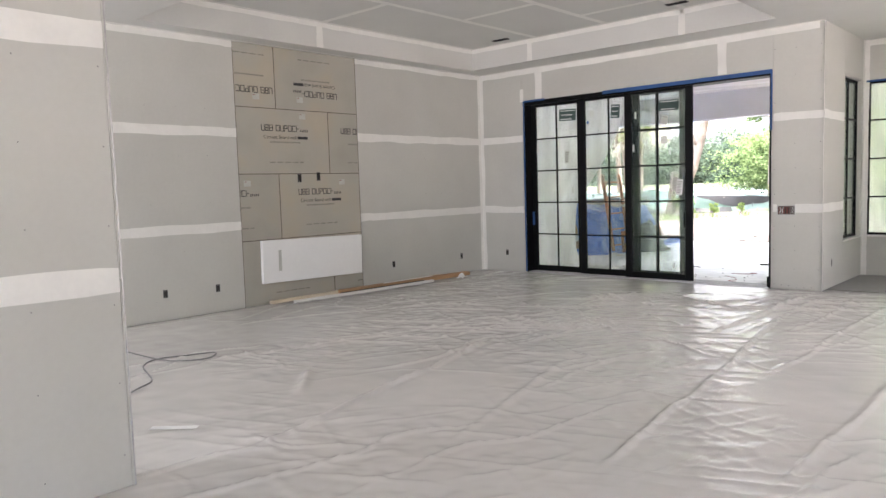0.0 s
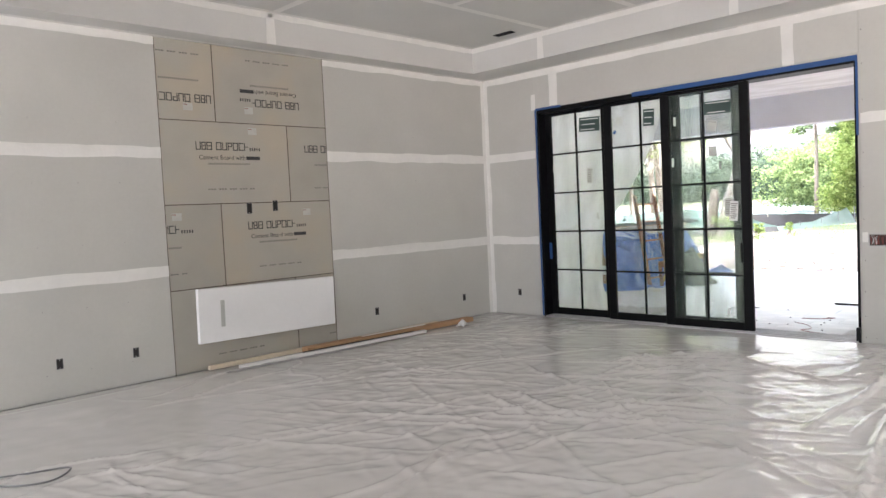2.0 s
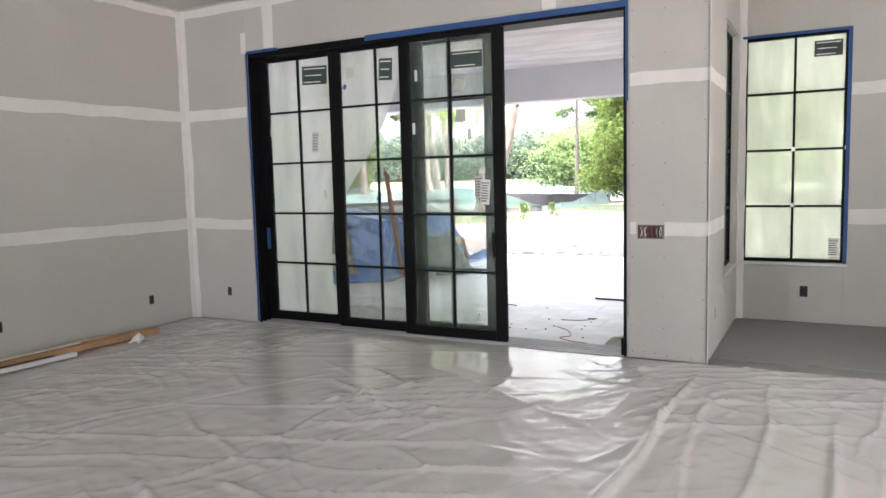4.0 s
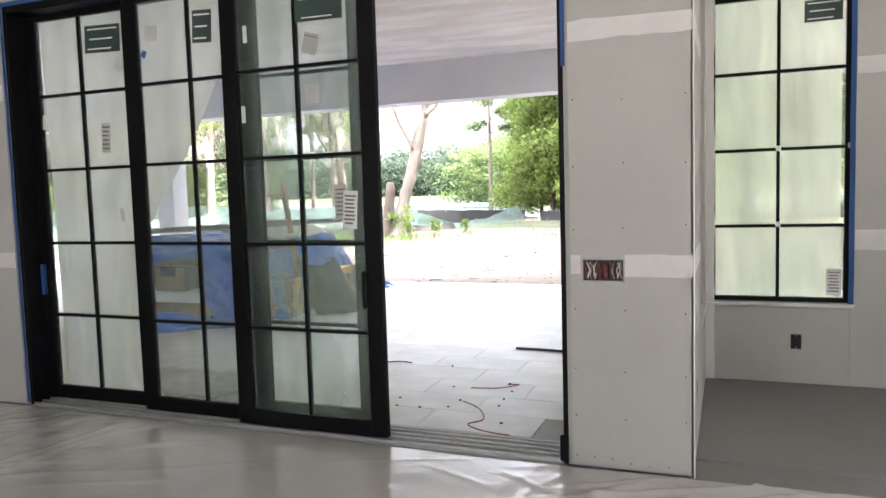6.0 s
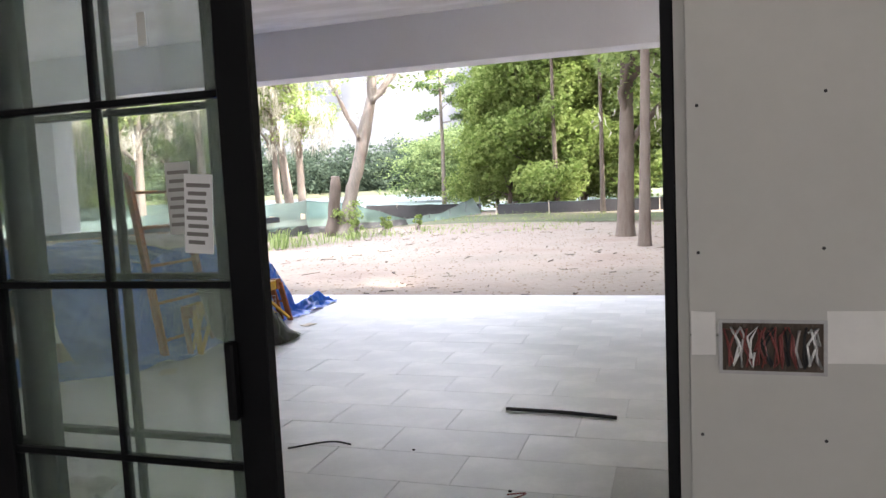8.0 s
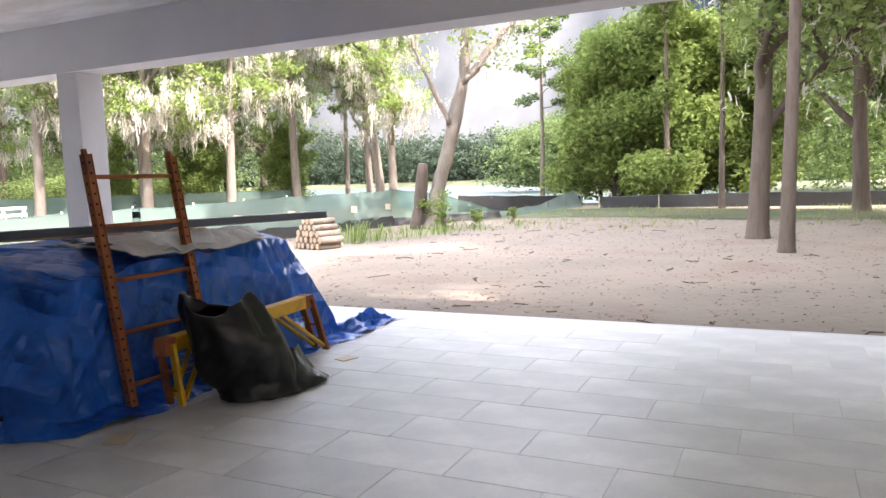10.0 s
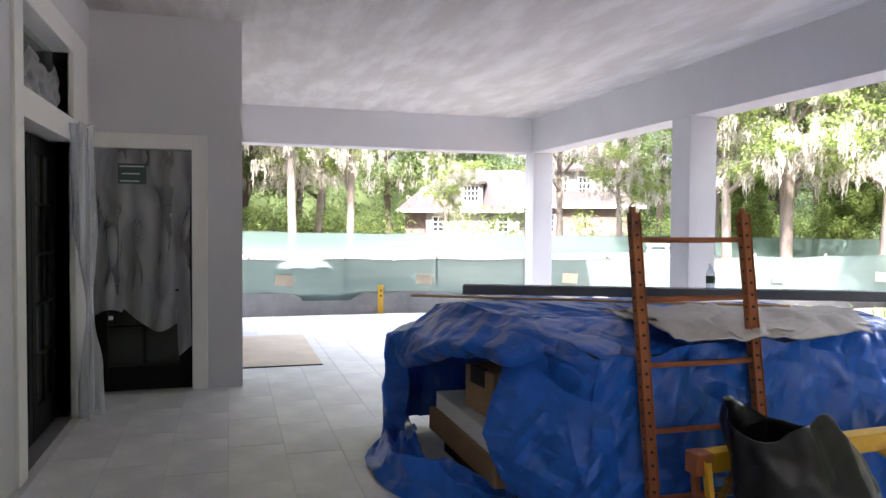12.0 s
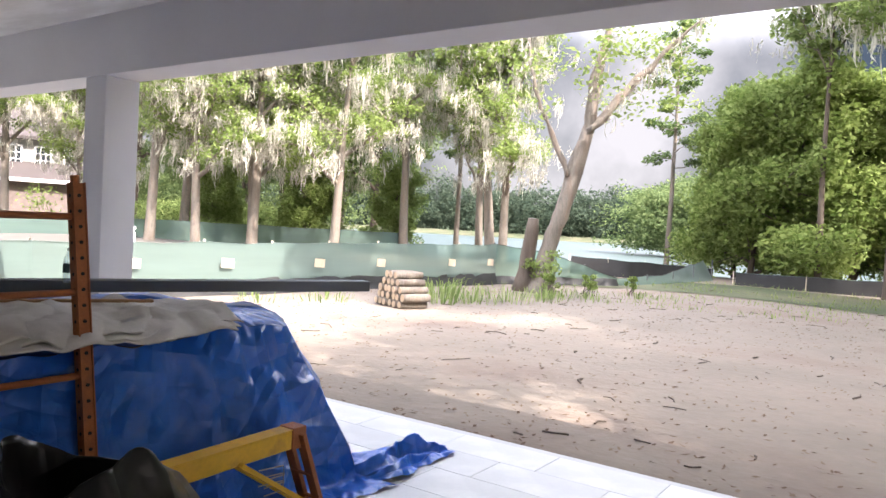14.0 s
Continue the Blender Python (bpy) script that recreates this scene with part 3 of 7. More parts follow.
for k, y in enumerate((TY0, TY1 - .07)):
    jt.add(*ragged_band("z", TRAY, TX0, TX1, y, y + .07, 120 + k))
jt.add(*ragged_band("z", TRAY, TY0, TY1, TX0, TX0 + .07, 124, along=False))
jt.add(*ragged_band("y", TY1, TX0, TX1, TRAY - .07, TRAY, 125))
jt.add(*ragged_band("x", TX0, TY0, TY1, TRAY - .07, TRAY, 126))
for k, x in enumerate((-6.75, -4.1)):
    jt.add(*ragged_band("y", TY1, TOP, TRAY, x - .05, x + .05, 127 + k, along=False))
jt.add(*ragged_band("x", TX0, TOP, TRAY, 6.2, 6.32, 131, along=False))
jt.add(*ragged_band("z", TOP, WX, PX, NY - .075, NY, 132)).add(*ragged_band("z", TOP, 3.1, NY, WX, WX + .07, 133, along=False))

for k, x in enumerate((-1.2, 0.4)):
    jt.add(*ragged_band("z", TOP, 5.0, KY, x - .05, x + .05, 135 + k, along=False))
part("joint_tape", jt, M_MUD, ceiling)


def ceiling_vent(x, y, turn):
    v = thing("ceiling_vent", "small dark slot vent in the ceiling", "vent", base=(x, y, TRAY))
    s = Shape()
    for a, b, c, d in ((-.15, .15, -.055, -.045), (-.15, .15, .045, .055), (-.15, -.14, -.045, .045), (.14, .15, -.045, .045)):
        s.box(x + a, x + b, y + c, y + d, TRAY - .008, TRAY + .004)
    part("frame", s, M_BLACK, v)
    part("backing", Shape().box(x - .14, x + .14, y - .045, y + .045, TRAY - .004, TRAY + .002), M_DARKHOLE, v)
    for k in range(4):
        yy = y - .034 + k * .022
        part("slat", Shape().box(x - .14, x + .14, yy - .002, yy + .002, TRAY - .007, TRAY - .003), M_BLACK, v)
    return v


ceiling_vent(-7.1, 9.35, 0)
ceiling_vent(-4.0, 9.3, 0)

# ---- porch structure ----
setting("porch_slab", Shape().box(-17.75, 5.2, OUT, 18.08, -0.4, -0.004, .01), M_GROUT, "concrete porch slab under pale grey tiles")
setting("porch_ceiling", Shape().box(-17.6, 5.2, OUT, 17.9, PORCH, PORCH + .3), M_PLASTER, "trowelled grey-brown plaster porch ceiling")
setting("beam_north", Shape().box(-17.62, 5.2, BY, BY + .42, BZ, PORCH + .3, .006), M_STUCCO, "painted grey porch beam")
setting("beam_west", Shape().box(-17.62, BX, OUT, BY - .002, BZ, PORCH + .3, .006), M_STUCCO, "painted grey porch beam")


def column(x, y, label="square pale grey stucco porch column"):
    c = thing("porch_column", label, "column", "porch columns", (x, y, 0))
    part("shaft", Shape().box(x - .2, x + .2, y - .2, y + .2, 0, BZ - .002, .008), M_STUCCO, c)
    part("base", Shape().box(x - .208, x + .208, y - .208, y + .208, -.004, .012, .003), M_STUCCO, c)
    return c


column(-17.30, 17.69)
column(-12.42, 17.70)
column(2.6, 17.70)

# outer skin of the house on the porch
wing = Shape()
wing.box(-17.1, -12.0, OUT, 10.64, 0, PORCH).box(-17.1, -12.0, 11.55, 12.04, 0, PORCH).box(-17.1, -12.0, 10.64, 11.55, 2.41, PORCH).box(-17.1, -12.3, 10.64, 11.55, 0, 2.41)
setting("wall_wing", wing, M_STUCCO, "grey stucco wing wall with a glazed door")
skin = Shape()
skin.box(-12.0, -11.75, OUT, OUT + .02, 0, PORCH).box(-9.35, DX0 - .12, OUT, OUT + .02, 0, PORCH).box(-11.75, -9.35, OUT, OUT + .02, 3.32, PORCH)
skin.box(DX0 - .12, DX1 + .12, OUT, OUT + .02, DTOP + .12, PORCH).box(DX1 + .12, PX - .2, OUT, OUT + .02, 0, PORCH)
setting("wall_porch_skin", skin, M_STUCCO, "grey stucco face of the house on the porch")


# ---- sliding door, windows, outer doors ----
def pane(name, x0, x1, y0, y1, z0, z1, mat, parent):
    ob = part(name, Shape().box(x0, x1, y0, y1, z0, z1), mat, parent)
    ob.visible_shadow = False
    return ob


def glazed_leaf(parent, x0, x1, y, z0, z1, cols, rows, stile=0.115, top=0.04, bottom=0.10, deep=0.045, bar=0.022, mat=M_BLACK, glass=M_GLASS):
    """A framed leaf in the plane y, with glazing bars on both faces of one pane."""
    h = deep / 2
    part("stile", Shape().box(x0, x0 + stile, y - h, y + h, z0, z1, .004), mat, parent)
    part("stile", Shape().box(x1 - stile, x1, y - h, y + h, z0, z1, .004), mat, parent)
    part("top_rail", Shape().box(x0 + stile, x1 - stile, y - h + .002, y + h - .002, z1 - top, z1, .003), mat, parent)
    part("bottom_rail", Shape().box(x0 + stile, x1 - stile, y - h + .002, y + h - .002, z0, z0 + bottom, .003), mat, parent)
    gx0, gx1, gz0, gz1 = x0 + stile, x1 - stile, z0 + bottom, z1 - top
    g = pane("pane", gx0, gx1, y - .006, y + .006, gz0, gz1, glass, parent)
    for i in range(1, cols):
        x = gx0 + (gx1 - gx0) * i / cols
        part("glazing_bar", Shape().box(x - bar / 2, x + bar / 2, y - .016, y + .016, gz0, gz1, .003), mat, parent)
    for j in range(1, rows):
        z = gz0 + (gz1 - gz0) * j / rows
        part("glazing_bar", Shape().box(gx0, gx1, y - .0175, y + .0175, z - bar / 2, z + bar / 2, .003), mat, parent)
    return g


door = tagged(new("door_1"), "wide black sliding glass door, one bay open", "door", kind="structure")
fr = Shape()
fr.box(DX0, DX0 + .035, 10.315, OUT - .01, 0, DTOP, .004)
part("jamb", fr, M_BLACK, door)
part("jamb", Shape().box(DX1 - .03, DX1, 10.315, OUT - .01, 0, DTOP, .004), M_BLACK, door)
part("head", Shape().box(DX0 + .035, DX1 - .03, 10.315, OUT - .01, DTOP - .07, DTOP, .004), M_BLACK, door)
track = Shape().box(DX0 + .035, DX1 - .03, 10.29, OUT + .03, -.01, .008, .003)
for y in (10.32, 10.395, 10.465, 10.54, 10.59):
    track.box(DX0 + .036, DX1 - .031, y - .006, y + .006, .008, .024, .002)
part("threshold", track, M_TRACK, door, "ribbed aluminium sill track")
LEAVES = ((-7.335, -6.24, 10.50), (-6.27, -5.15, 10.43), (-5.375, -4.235, 10.36), (-5.44, -4.42, 10.568))
for x0, x1, y in LEAVES:
    leaf = part("sliding_leaf", Shape().box(x0 + .02, x1 - .02, y - .012, y + .012, .026, .034), M_BLACK, door, "black framed sliding leaf with ten lights")
    glazed_leaf(leaf, x0, x1, y, .026, 3.02, 2, 5)
handle = Shape().box(-4.365, -4.335, 10.30, 10.336, .86, 1.10, .006).box(-4.36, -4.34, 10.336, 10.342, .88, .90).box(-4.36, -4.34, 10.336, 10.342, 1.06, 1.08)
part("handle", handle, M_BLACK, door)
part("handle", Shape().box(-7.30, -7.27, 10.44, 10.478, .86, 1.10, .006), M_BLUE, door, "handle wrapped in blue tape")

# outer trim of the sliding door
trim = Shape().box(DX0 - .12, DX0 - .0, OUT, OUT + .025, 0, DTOP + .12, .004).box(DX1, DX1 + .12, OUT, OUT + .025, 0, DTOP + .12, .004)
trim.box(DX0, DX1, OUT, OUT + .025, DTOP, DTOP + .12, .004)
tagged(setting("trim", trim, M_TRIM, "flat white trim round the sliding door"), category="trim")


def sticker(x, y, z, w, hgt, turn=0, mat=M_STICK, bars=0, name="sticker"):
    s = thing("window_sticker", "dark printed label stuck to the glass" if mat is M_STICKDARK else "pale paper label stuck to the glass", "sticker", "labels on the glass", (x, y, z))
    m = Matrix.Translation((x, y, z)) @ Matrix.Rotation(radians(turn), 4, "Y")
    part("paper", Shape().box(-w / 2, w / 2, -.0012, .0012, -hgt / 2, hgt / 2, turn=m), mat, s)
    for k in range(bars):
        ink = Shape()
        zz = hgt * (.36 - .72 * k / max(1, bars - 1))
        ww = w * (.36 if k % 2 else .42)
        ink.box(-ww, ww * (1 - .5 * ((k * 37) % 5) / 5), -.0022, .0022, zz - hgt * .025, zz + hgt * .025, turn=m)
        part("print_line", ink, M_STICKWHITE if mat is M_STICKDARK else M_INKPALE, s)
    return s


Y1, Y2, Y3 = 10.488, 10.418, 10.348
for x, y, z, w, hg, r, mt, b in (
        (-6.55, Y1, 2.79, .34, .20, 2, M_STICKDARK, 3), (-6.38, Y1, 2.60, .10, .13, 28, M_STICK, 0), (-6.57, Y1, 2.06, .09, .22, 3, M_STICK, 6), (-7.19, Y1, 2.21, .035, .11, 6, M_STICK, 0),
        (-6.46, Y1, 1.48, .035, .10, -8, M_STICK, 0), (-6.02, Y2, 2.76, .11, .11, 4, M_STICK, 0), (-6.10, Y2, 2.62, .04, .05, 30, M_BLUE, 0), (-5.58, Y2, 2.76, .16, .22, 3, M_STICKDARK, 3),
        (-4.62, Y3, 2.76, .34, .16, 1, M_STICKDARK, 2), (-4.69, Y3, 2.54, .11, .13, 16, M_STICK, 1), (-4.69, Y3, 2.23, .10, .12, 0, M_STICK, 0), (-4.60, Y3, 2.05, .03, .10, 0, M_STICK, 0),
        (-4.51, Y3, 1.535, .09, .22, -1, M_STICK, 7), (-4.445, Y3 - .003, 1.485, .10, .24, 4, M_STICKWHITE, 8), (-4.54, Y3, .25, .035, .09, 14, M_STICK, 0), (-5.18, Y3, 2.65, .03, .11, 0, M_STICK, 0),
        (-5.22, Y3, 2.13, .03, .11, 0, M_STICK, 0)):
    sticker(x, y, z, w, hg, r, mt, b)

# blue masking tape round the door, a little ragged
def tape_strip(axis, a0, a1, b0, b1, plane, seed, mat=M_BLUE):
    n = max(3, int(abs(a1 - a0) / .2))
    vs, fs = [], []
    for i in range(n + 1):
        a = a0 + (a1 - a0) * i / n
        e = .006 * wobble(a * 4, seed, 3)
        for b in (b0 + e, b1 + e * .5):
            vs.append((a, plane, b) if axis == "x" else (b, plane, a))
    fs = [(2 * i, 2 * i + 2, 2 * i + 3, 2 * i + 1) for i in range(n)]
    return Shape().add(vs, fs)


bt = thing("masking_tape", "strips of blue masking tape along the door frame", "tape", base=(DX0, 10.31, 0))
solid(part("strip", tape_strip("x", -5.75, DX1 + .01, DTOP - .045, DTOP + .012, 10.306, 1), M_BLUE, bt), .001)
solid(part("strip", tape_strip("x", DX0 - .02, -6.9, DTOP - .02, DTOP + .012, 10.306, 2), M_BLUE, bt), .001)
solid(part("strip", tape_strip("z", .02, DTOP, DX0 - .022, DX0 + .006, 10.308, 3), M_BLUE, bt), .001)
solid(part("strip", tape_strip("z", 2.25, DTOP, DX1 - .012, DX1 + .012, 10.307, 4), M_BLUE, bt), .001)
part("corner_shoe", Shape().box(DX1 - .045, DX1 + .002, 10.285, 10.31, .02, .17, .004), M_BLACK, bt)


def film_sheet(name, label, corner, fn, nu, nv, mat, keep=None, category="plastic sheet", smooth=True):
    ob = new(name, Shape().grid(nu, nv, fn, keep).mesh(name, mat, smooth))
    tagged(ob, label, category)
    return ob


def door_film(u, v):
    """Hangs outside the two closed leaves; its free edge curves down to the floor."""
    z = 3.25 * (1 - v)
    free = -5.5 - .95 * min(1, v / .62) ** 1.4 + .08 * math.sin(v * 6)
    if z < .45:
        free += (.45 - z) * .35
    x = DX0 - .05 + (free - DX0 + .05) * u
    y = 10.68 + .03 * math.sin(u * 9 + v * 2) + .05 * wobble(u * 4, v * 2, 8) * (.3 + v) + .12 * max(0, .3 - z) * (1 + wobble(u * 9, v, 2))
    return (x, y, max(.006 + .01 * abs(wobble(u * 8, v * 20, 1)), z + .02 * wobble(u * 5, v * 9, 4)))


film_sheet("plastic_curtain", "translucent white plastic film hung outside the sliding door", None, door_film, 40, 50, M_FILM)


# nook windows
def window(name, fixed, a0, a1, z0, z1, cols, rows, axis, label):
    w = tagged(new(name), label, "window", kind="structure")
    def bx(a, b, d0, d1, c, d, bev=.003):
        return Shape().box(a, b, fixed + d0, fixed + d1, c, d, bev) if axis == "x" else Shape().box(fixed + d0, fixed + d1, a, b, c, d, bev)
    lo, hi = (.06, .11) if axis == "x" else (-.11, -.06)
    f = .035
    part("window_frame", bx(a0, a0 + f, lo, hi, z0, z1), M_BLACK, w)
    part("window_frame", bx(a1 - f, a1, lo, hi, z0, z1), M_BLACK, w)
    part("window_frame", bx(a0 + f, a1 - f, lo, hi, z1 - f, z1), M_BLACK, w)
    part("window_frame", bx(a0 + f, a1 - f, lo, hi, z0, z0 + f), M_BLACK, w)
    mid = (lo + hi) / 2
    g = part("pane", bx(a0 + f, a1 - f, mid - .005, mid + .005, z0 + f, z1 - f, 0), M_GLASS, w)
    g.visible_shadow = False
    for i in range(1, cols):
        a = a0 + (a1 - a0) * i / cols
        part("glazing_bar", bx(a - .012, a + .012, mid - .018, mid + .018, z0 + f, z1 - f), M_BLACK, w)
    for j in range(1, rows):
        z = z0 + (z1 - z0) * j / rows
        part("glazing_bar", bx(a0 + f, a1 - f, mid - .0195, mid + .0195, z - .012, z + .012), M_BLACK, w)
    part("window_sill", bx(a0 - .03, a1 + .03, -.012 if axis == "x" else -.1, .1 if axis == "x" else .012, z0 - .028, z0 - .001), M_TRIM, w)
    return w


window("window_1", KY, -2.35, -1.36, .64, 3.03, 2, 4, "x", "tall black-framed window filmed over with plastic")
window("window_2", PX, 11.35, 12.33, .64, 3.03, 2, 4, "y", "tall black-framed side window filmed over with plastic")
film_sheet("plastic_film", "milky plastic film taped outside the nook window", None,
           lambda u, v: (-2.40 + 1.0 * u, KY + .23 + .02 * wobble(u * 3, v * 3, 3) + .015 * math.sin(u * 14 + v * 4), .55 + 2.55 * v), 24, 30, M_FILMTHIN)
film_sheet("plastic_film", "milky plastic film taped outside the side window", None,
           lambda u, v: (PX - .225 - .02 * wobble(u * 3, v * 3, 5), 11.3 + 1.1 * u, .55 + 2.55 * v), 20, 24, M_FILMTHIN)
wt = thing("masking_tape", "blue masking tape round the nook window", "tape", base=(-1.36, KY, .6))
solid(part("strip", tape_strip("z", .64, 3.04, -1.372, -1.335, KY - .004, 6), M_BLUE, wt), .001)
solid(part("strip", tape_strip("x", -2.36, -1.34, 3.015, 3.045, KY - .005, 7), M_BLUE, wt), .001)
for x, z in ((-1.855, 1.84), (-1.855, 1.25), (-1.36, 1.84)):
    s = thing("glass_spacer", "small white plastic clip on a glazing bar", "clip", "spacers", (x, KY, z))
    part("block", Shape().box(x - .018, x + .018, KY + .045, KY + .062, z - .02, z + .02, .004), M_STICKWHITE, s)
sticker(-1.46, KY + .072, .80, .10, .2, 0, M_STICKWHITE, 7)
sticker(-1.55, KY + .072, 2.86, .26, .16, 0, M_STICKDARK, 3)


# glazed side door in the wing (faces +x) and the double door beside it
def glazed_door(name, label, place, turn, wide, high, cols, rows):
    d = tagged(new(name), label, "door", kind="structure")
    d.location, d.rotation_euler = place, (0, 0, radians(turn))
    keep = d.location.copy(), d.rotation_euler.copy()
    d.location, d.rotation_euler = (0, 0, 0), (0, 0, 0)
    glazed_leaf(d, -wide / 2, wide / 2, 0, .012, high, cols, rows, .12, .13, .24, .045, .024)
    part("door_handle", Shape().box(-wide / 2 + .04, -wide / 2 + .085, .022, .03, .9, 1.12, .003).box(-wide / 2 + .05, -wide / 2 + .16, .055, .07, 1.0, 1.02, .004).box(-wide / 2 + .053, -wide / 2 + .07, .03, .056, 1.0, 1.02), M_BLACK, d)
    d.location, d.rotation_euler = keep
    return d


glazed_door("door_2", "black glazed door half hidden under masking film", (-12.06, 11.095, 0), -90, .91, 2.40, 2, 5)
glazed_door("door_3", "narrow black glazed door leaf", (-9.95, 10.47, 0), 180, .78, 2.34, 2, 5)
glazed_door("door_4", "narrow black glazed door leaf", (-10.74, 10.47, 0), 180, .78, 2.34, 2, 5)
# flat near-black sheets behind the glass; the rooms' darkness is only their colour
setting("backdrop_rooms", Shape().box(-11.7, -9.4, 10.40, 10.41, 0, 3.3).box(-12.29, -12.28, 10.64, 11.55, 0, 2.41), M_DARKHOLE, "near-black sheets painted as unlit rooms behind the glazed doors")
t2 = Shape().box(-12.0, -11.975, 10.49, 10.64, 0, 2.56, .004).box(-12.0, -11.975, 11.55, 11.70, 0, 2.56, .004).box(-12.0, -11.975, 10.64, 11.55, 2.41, 2.56, .004)
tagged(setting("trim_2", t2, M_TRIM, "broad white trim round the glazed side door"), category="trim")
t3 = Shape().box(-9.55, -9.35, 10.42, OUT + .045, 0, 3.32, .004).box(-11.75, -11.14, 10.42, OUT + .045, 0, 3.32, .004).box(-11.14, -9.55, 10.42, OUT + .045, 2.36, 2.56, .004).box(-11.14, -9.55, 10.42, OUT + .045, 3.12, 3.32, .004)
tagged(setting("trim_3", t3, M_TRIM, "broad white trim round a double door with transom"), category="trim")

tr = tagged(new("window_3"), "narrow transom window with torn plastic", "window", kind="structure")
pane("pane", -11.14, -9.55, 10.47, 10.48, 2.56, 3.12, M_GLASS, tr)
film_sheet("plastic_film", "torn plastic film bunched in the transom", None,
           lambda u, v: (-11.1 + 1.5 * u, 10.53 + .05 * wobble(u * 9, v * 4, 2), 2.60 + (.3 + .18 * wobble(u * 6, 0, 3)) * v), 30, 8, M_VEIL)


def side_film(u, v):
    """Bunched film that hangs over the upper part of the side door."""
    y = 10.63 + .92 * u - .02 * math.sin(v * 3)
    low = .72 + .12 * math.sin(u * 7) - (.35 if u > .86 else 0) + .25 * max(0, .35 - u)
    if u < .3:
        low -= .05
    z = 2.40 - (2.40 - low) * v
    x = -11.985 + .02 * math.sin(u * 26 + v * 3) * (.3 + v) + .03 * wobble(u * 7, v * 5, 3)
    return (x, y, z)


film_sheet("masking_film", "thin wrinkled plastic film hanging over the side door", None, side_film, 60, 40, M_VEIL)


def bunched(u, v):
    """A gathered length of film hanging from the transom to the floor."""
    z = 2.5 - 2.48 * v
    waist = .32 - .24 * math.exp(-((v - .62) / .16) ** 2) + (.1 * max(0, v - .75))
    a = u * 2 * math.pi
    r = waist * (.6 + .25 * math.sin(5 * a + v * 7) + .15 * wobble(math.cos(a) * 2, v * 8, 6))
    return (-11.05 - .08 * v + r * math.cos(a) * .9, OUT + .12 + r * math.sin(a) * .35 + .05 * v, z)


film_sheet("masking_film", "gathered length of thin plastic film hanging by the double door", None, bunched, 40, 50, M_VEIL)
fst = sticker(-11.96, 11.0, 2.16, .26, .20, 0, M_STICKDARK, 3)
fst.rotation_euler = (0, 0, radians(90))
for k in range(10):
    y, z = (10.79, 11.36)[k % 2] + .04 * wobble(k, 3, 1), 2.1 - .34 * (k // 2)
    c = thing("glass_spacer", "small white plastic clip on a glazing bar", "clip", "spacers", (-11.97, y, z))
    part("block", Shape().box(-12.034, -12.018, y - .02, y + .02, z - .018, z + .018, .003), M_STICKWHITE, c)


# ---- ground and distance ----
def ground_z(x, y):
    """Level at the house, gently uneven, falling to the lake."""
    away = max(0.0, -x - 17.8, y - 18.1)
    z = -0.07 + 0.05 * wobble(x * .13, y * .13, 3) * min(1, away / 3) + 0.02 * wobble(x * .9, y * .9, 4) * min(1, away / 2)
    shore = 52.0 if x > -19 else (49.5 + .9 * max(0, -x - 32))
    if y > shore - 3:
        f = min(1.0, (y - shore + 3) / 7)
        z -= 1.25 * f * f * (3 - 2 * f)
    if y > 238:
        z += 1.6
    if x < -40:
        z += min(0.35, (-x - 40) * 0.02)
    return z


def sheet(xs, ys, fn):
    s = Shape()
    ny = len(ys)
    s.v = [(x, y, fn(x, y)) for x in xs for y in ys]
    s.f = [(i * ny + j, (i + 1) * ny + j, (i + 1) * ny + j + 1, i * ny + j + 1) for i in range(len(xs) - 1) for j in range(ny - 1)]
    return s


def steps(lo, hi, near_lo, near_hi, fine, ratio=1.35):
    mid = [near_lo + i * fine for i in range(int((near_hi - near_lo) / fine) + 1)]
    d, p, right = fine, mid[-1], []
    while p < hi:
        d *= ratio
        p += d
        right.append(p)
    d, p, left = fine, mid[0], []
    while p > lo:
        d *= ratio
        p -= d
        left.append(p)
    return left[::-1] + mid + right


def under_house(x, y):
    z = ground_z(x, y)
    return -0.35 if -17.7 < x < 5.1 and y < 18.0 else z


setting("ground", sheet(steps(-2600, 2600, -50, 14, .5), steps(-2600, 2600, 2, 62, .5), under_house), M_DIRT, "bare reddish dirt yard with dry litter", True)


# ---- things in the room ----
# cement boards set in the chimney recess
cb = thing("cement_board_panel", "grey cement boards with faded black printing", "wall panel", base=(WX, 6.1, 0))


def letters(text, size, place, turn, mat, parent, name="lettering", wide=None):
    """Flat lettering on a wall that faces +x; turn in degrees about the wall's normal."""
    curve = bpy.data.curves.new(name, "FONT")
    curve.body, curve.size, curve.extrude, curve.align_x, curve.align_y = text, size, .0004, "CENTER", "CENTER"
    ob = new(name, curve)
    me = bpy.data.meshes.new_from_object(ob)
    bpy.data.objects.remove(ob)
    m = Matrix.Translation(place) @ Matrix.Rotation(radians(turn), 4, "X") @ Matrix(((0, 0, 1, 0), (1, 0, 0, 0), (0, 1, 0, 0), (0, 0, 0, 1)))
    me.transform(m)
    me.materials.clear()
    me.materials.append(mat)
    ob = new(name, me)
    return hang(ob, parent)


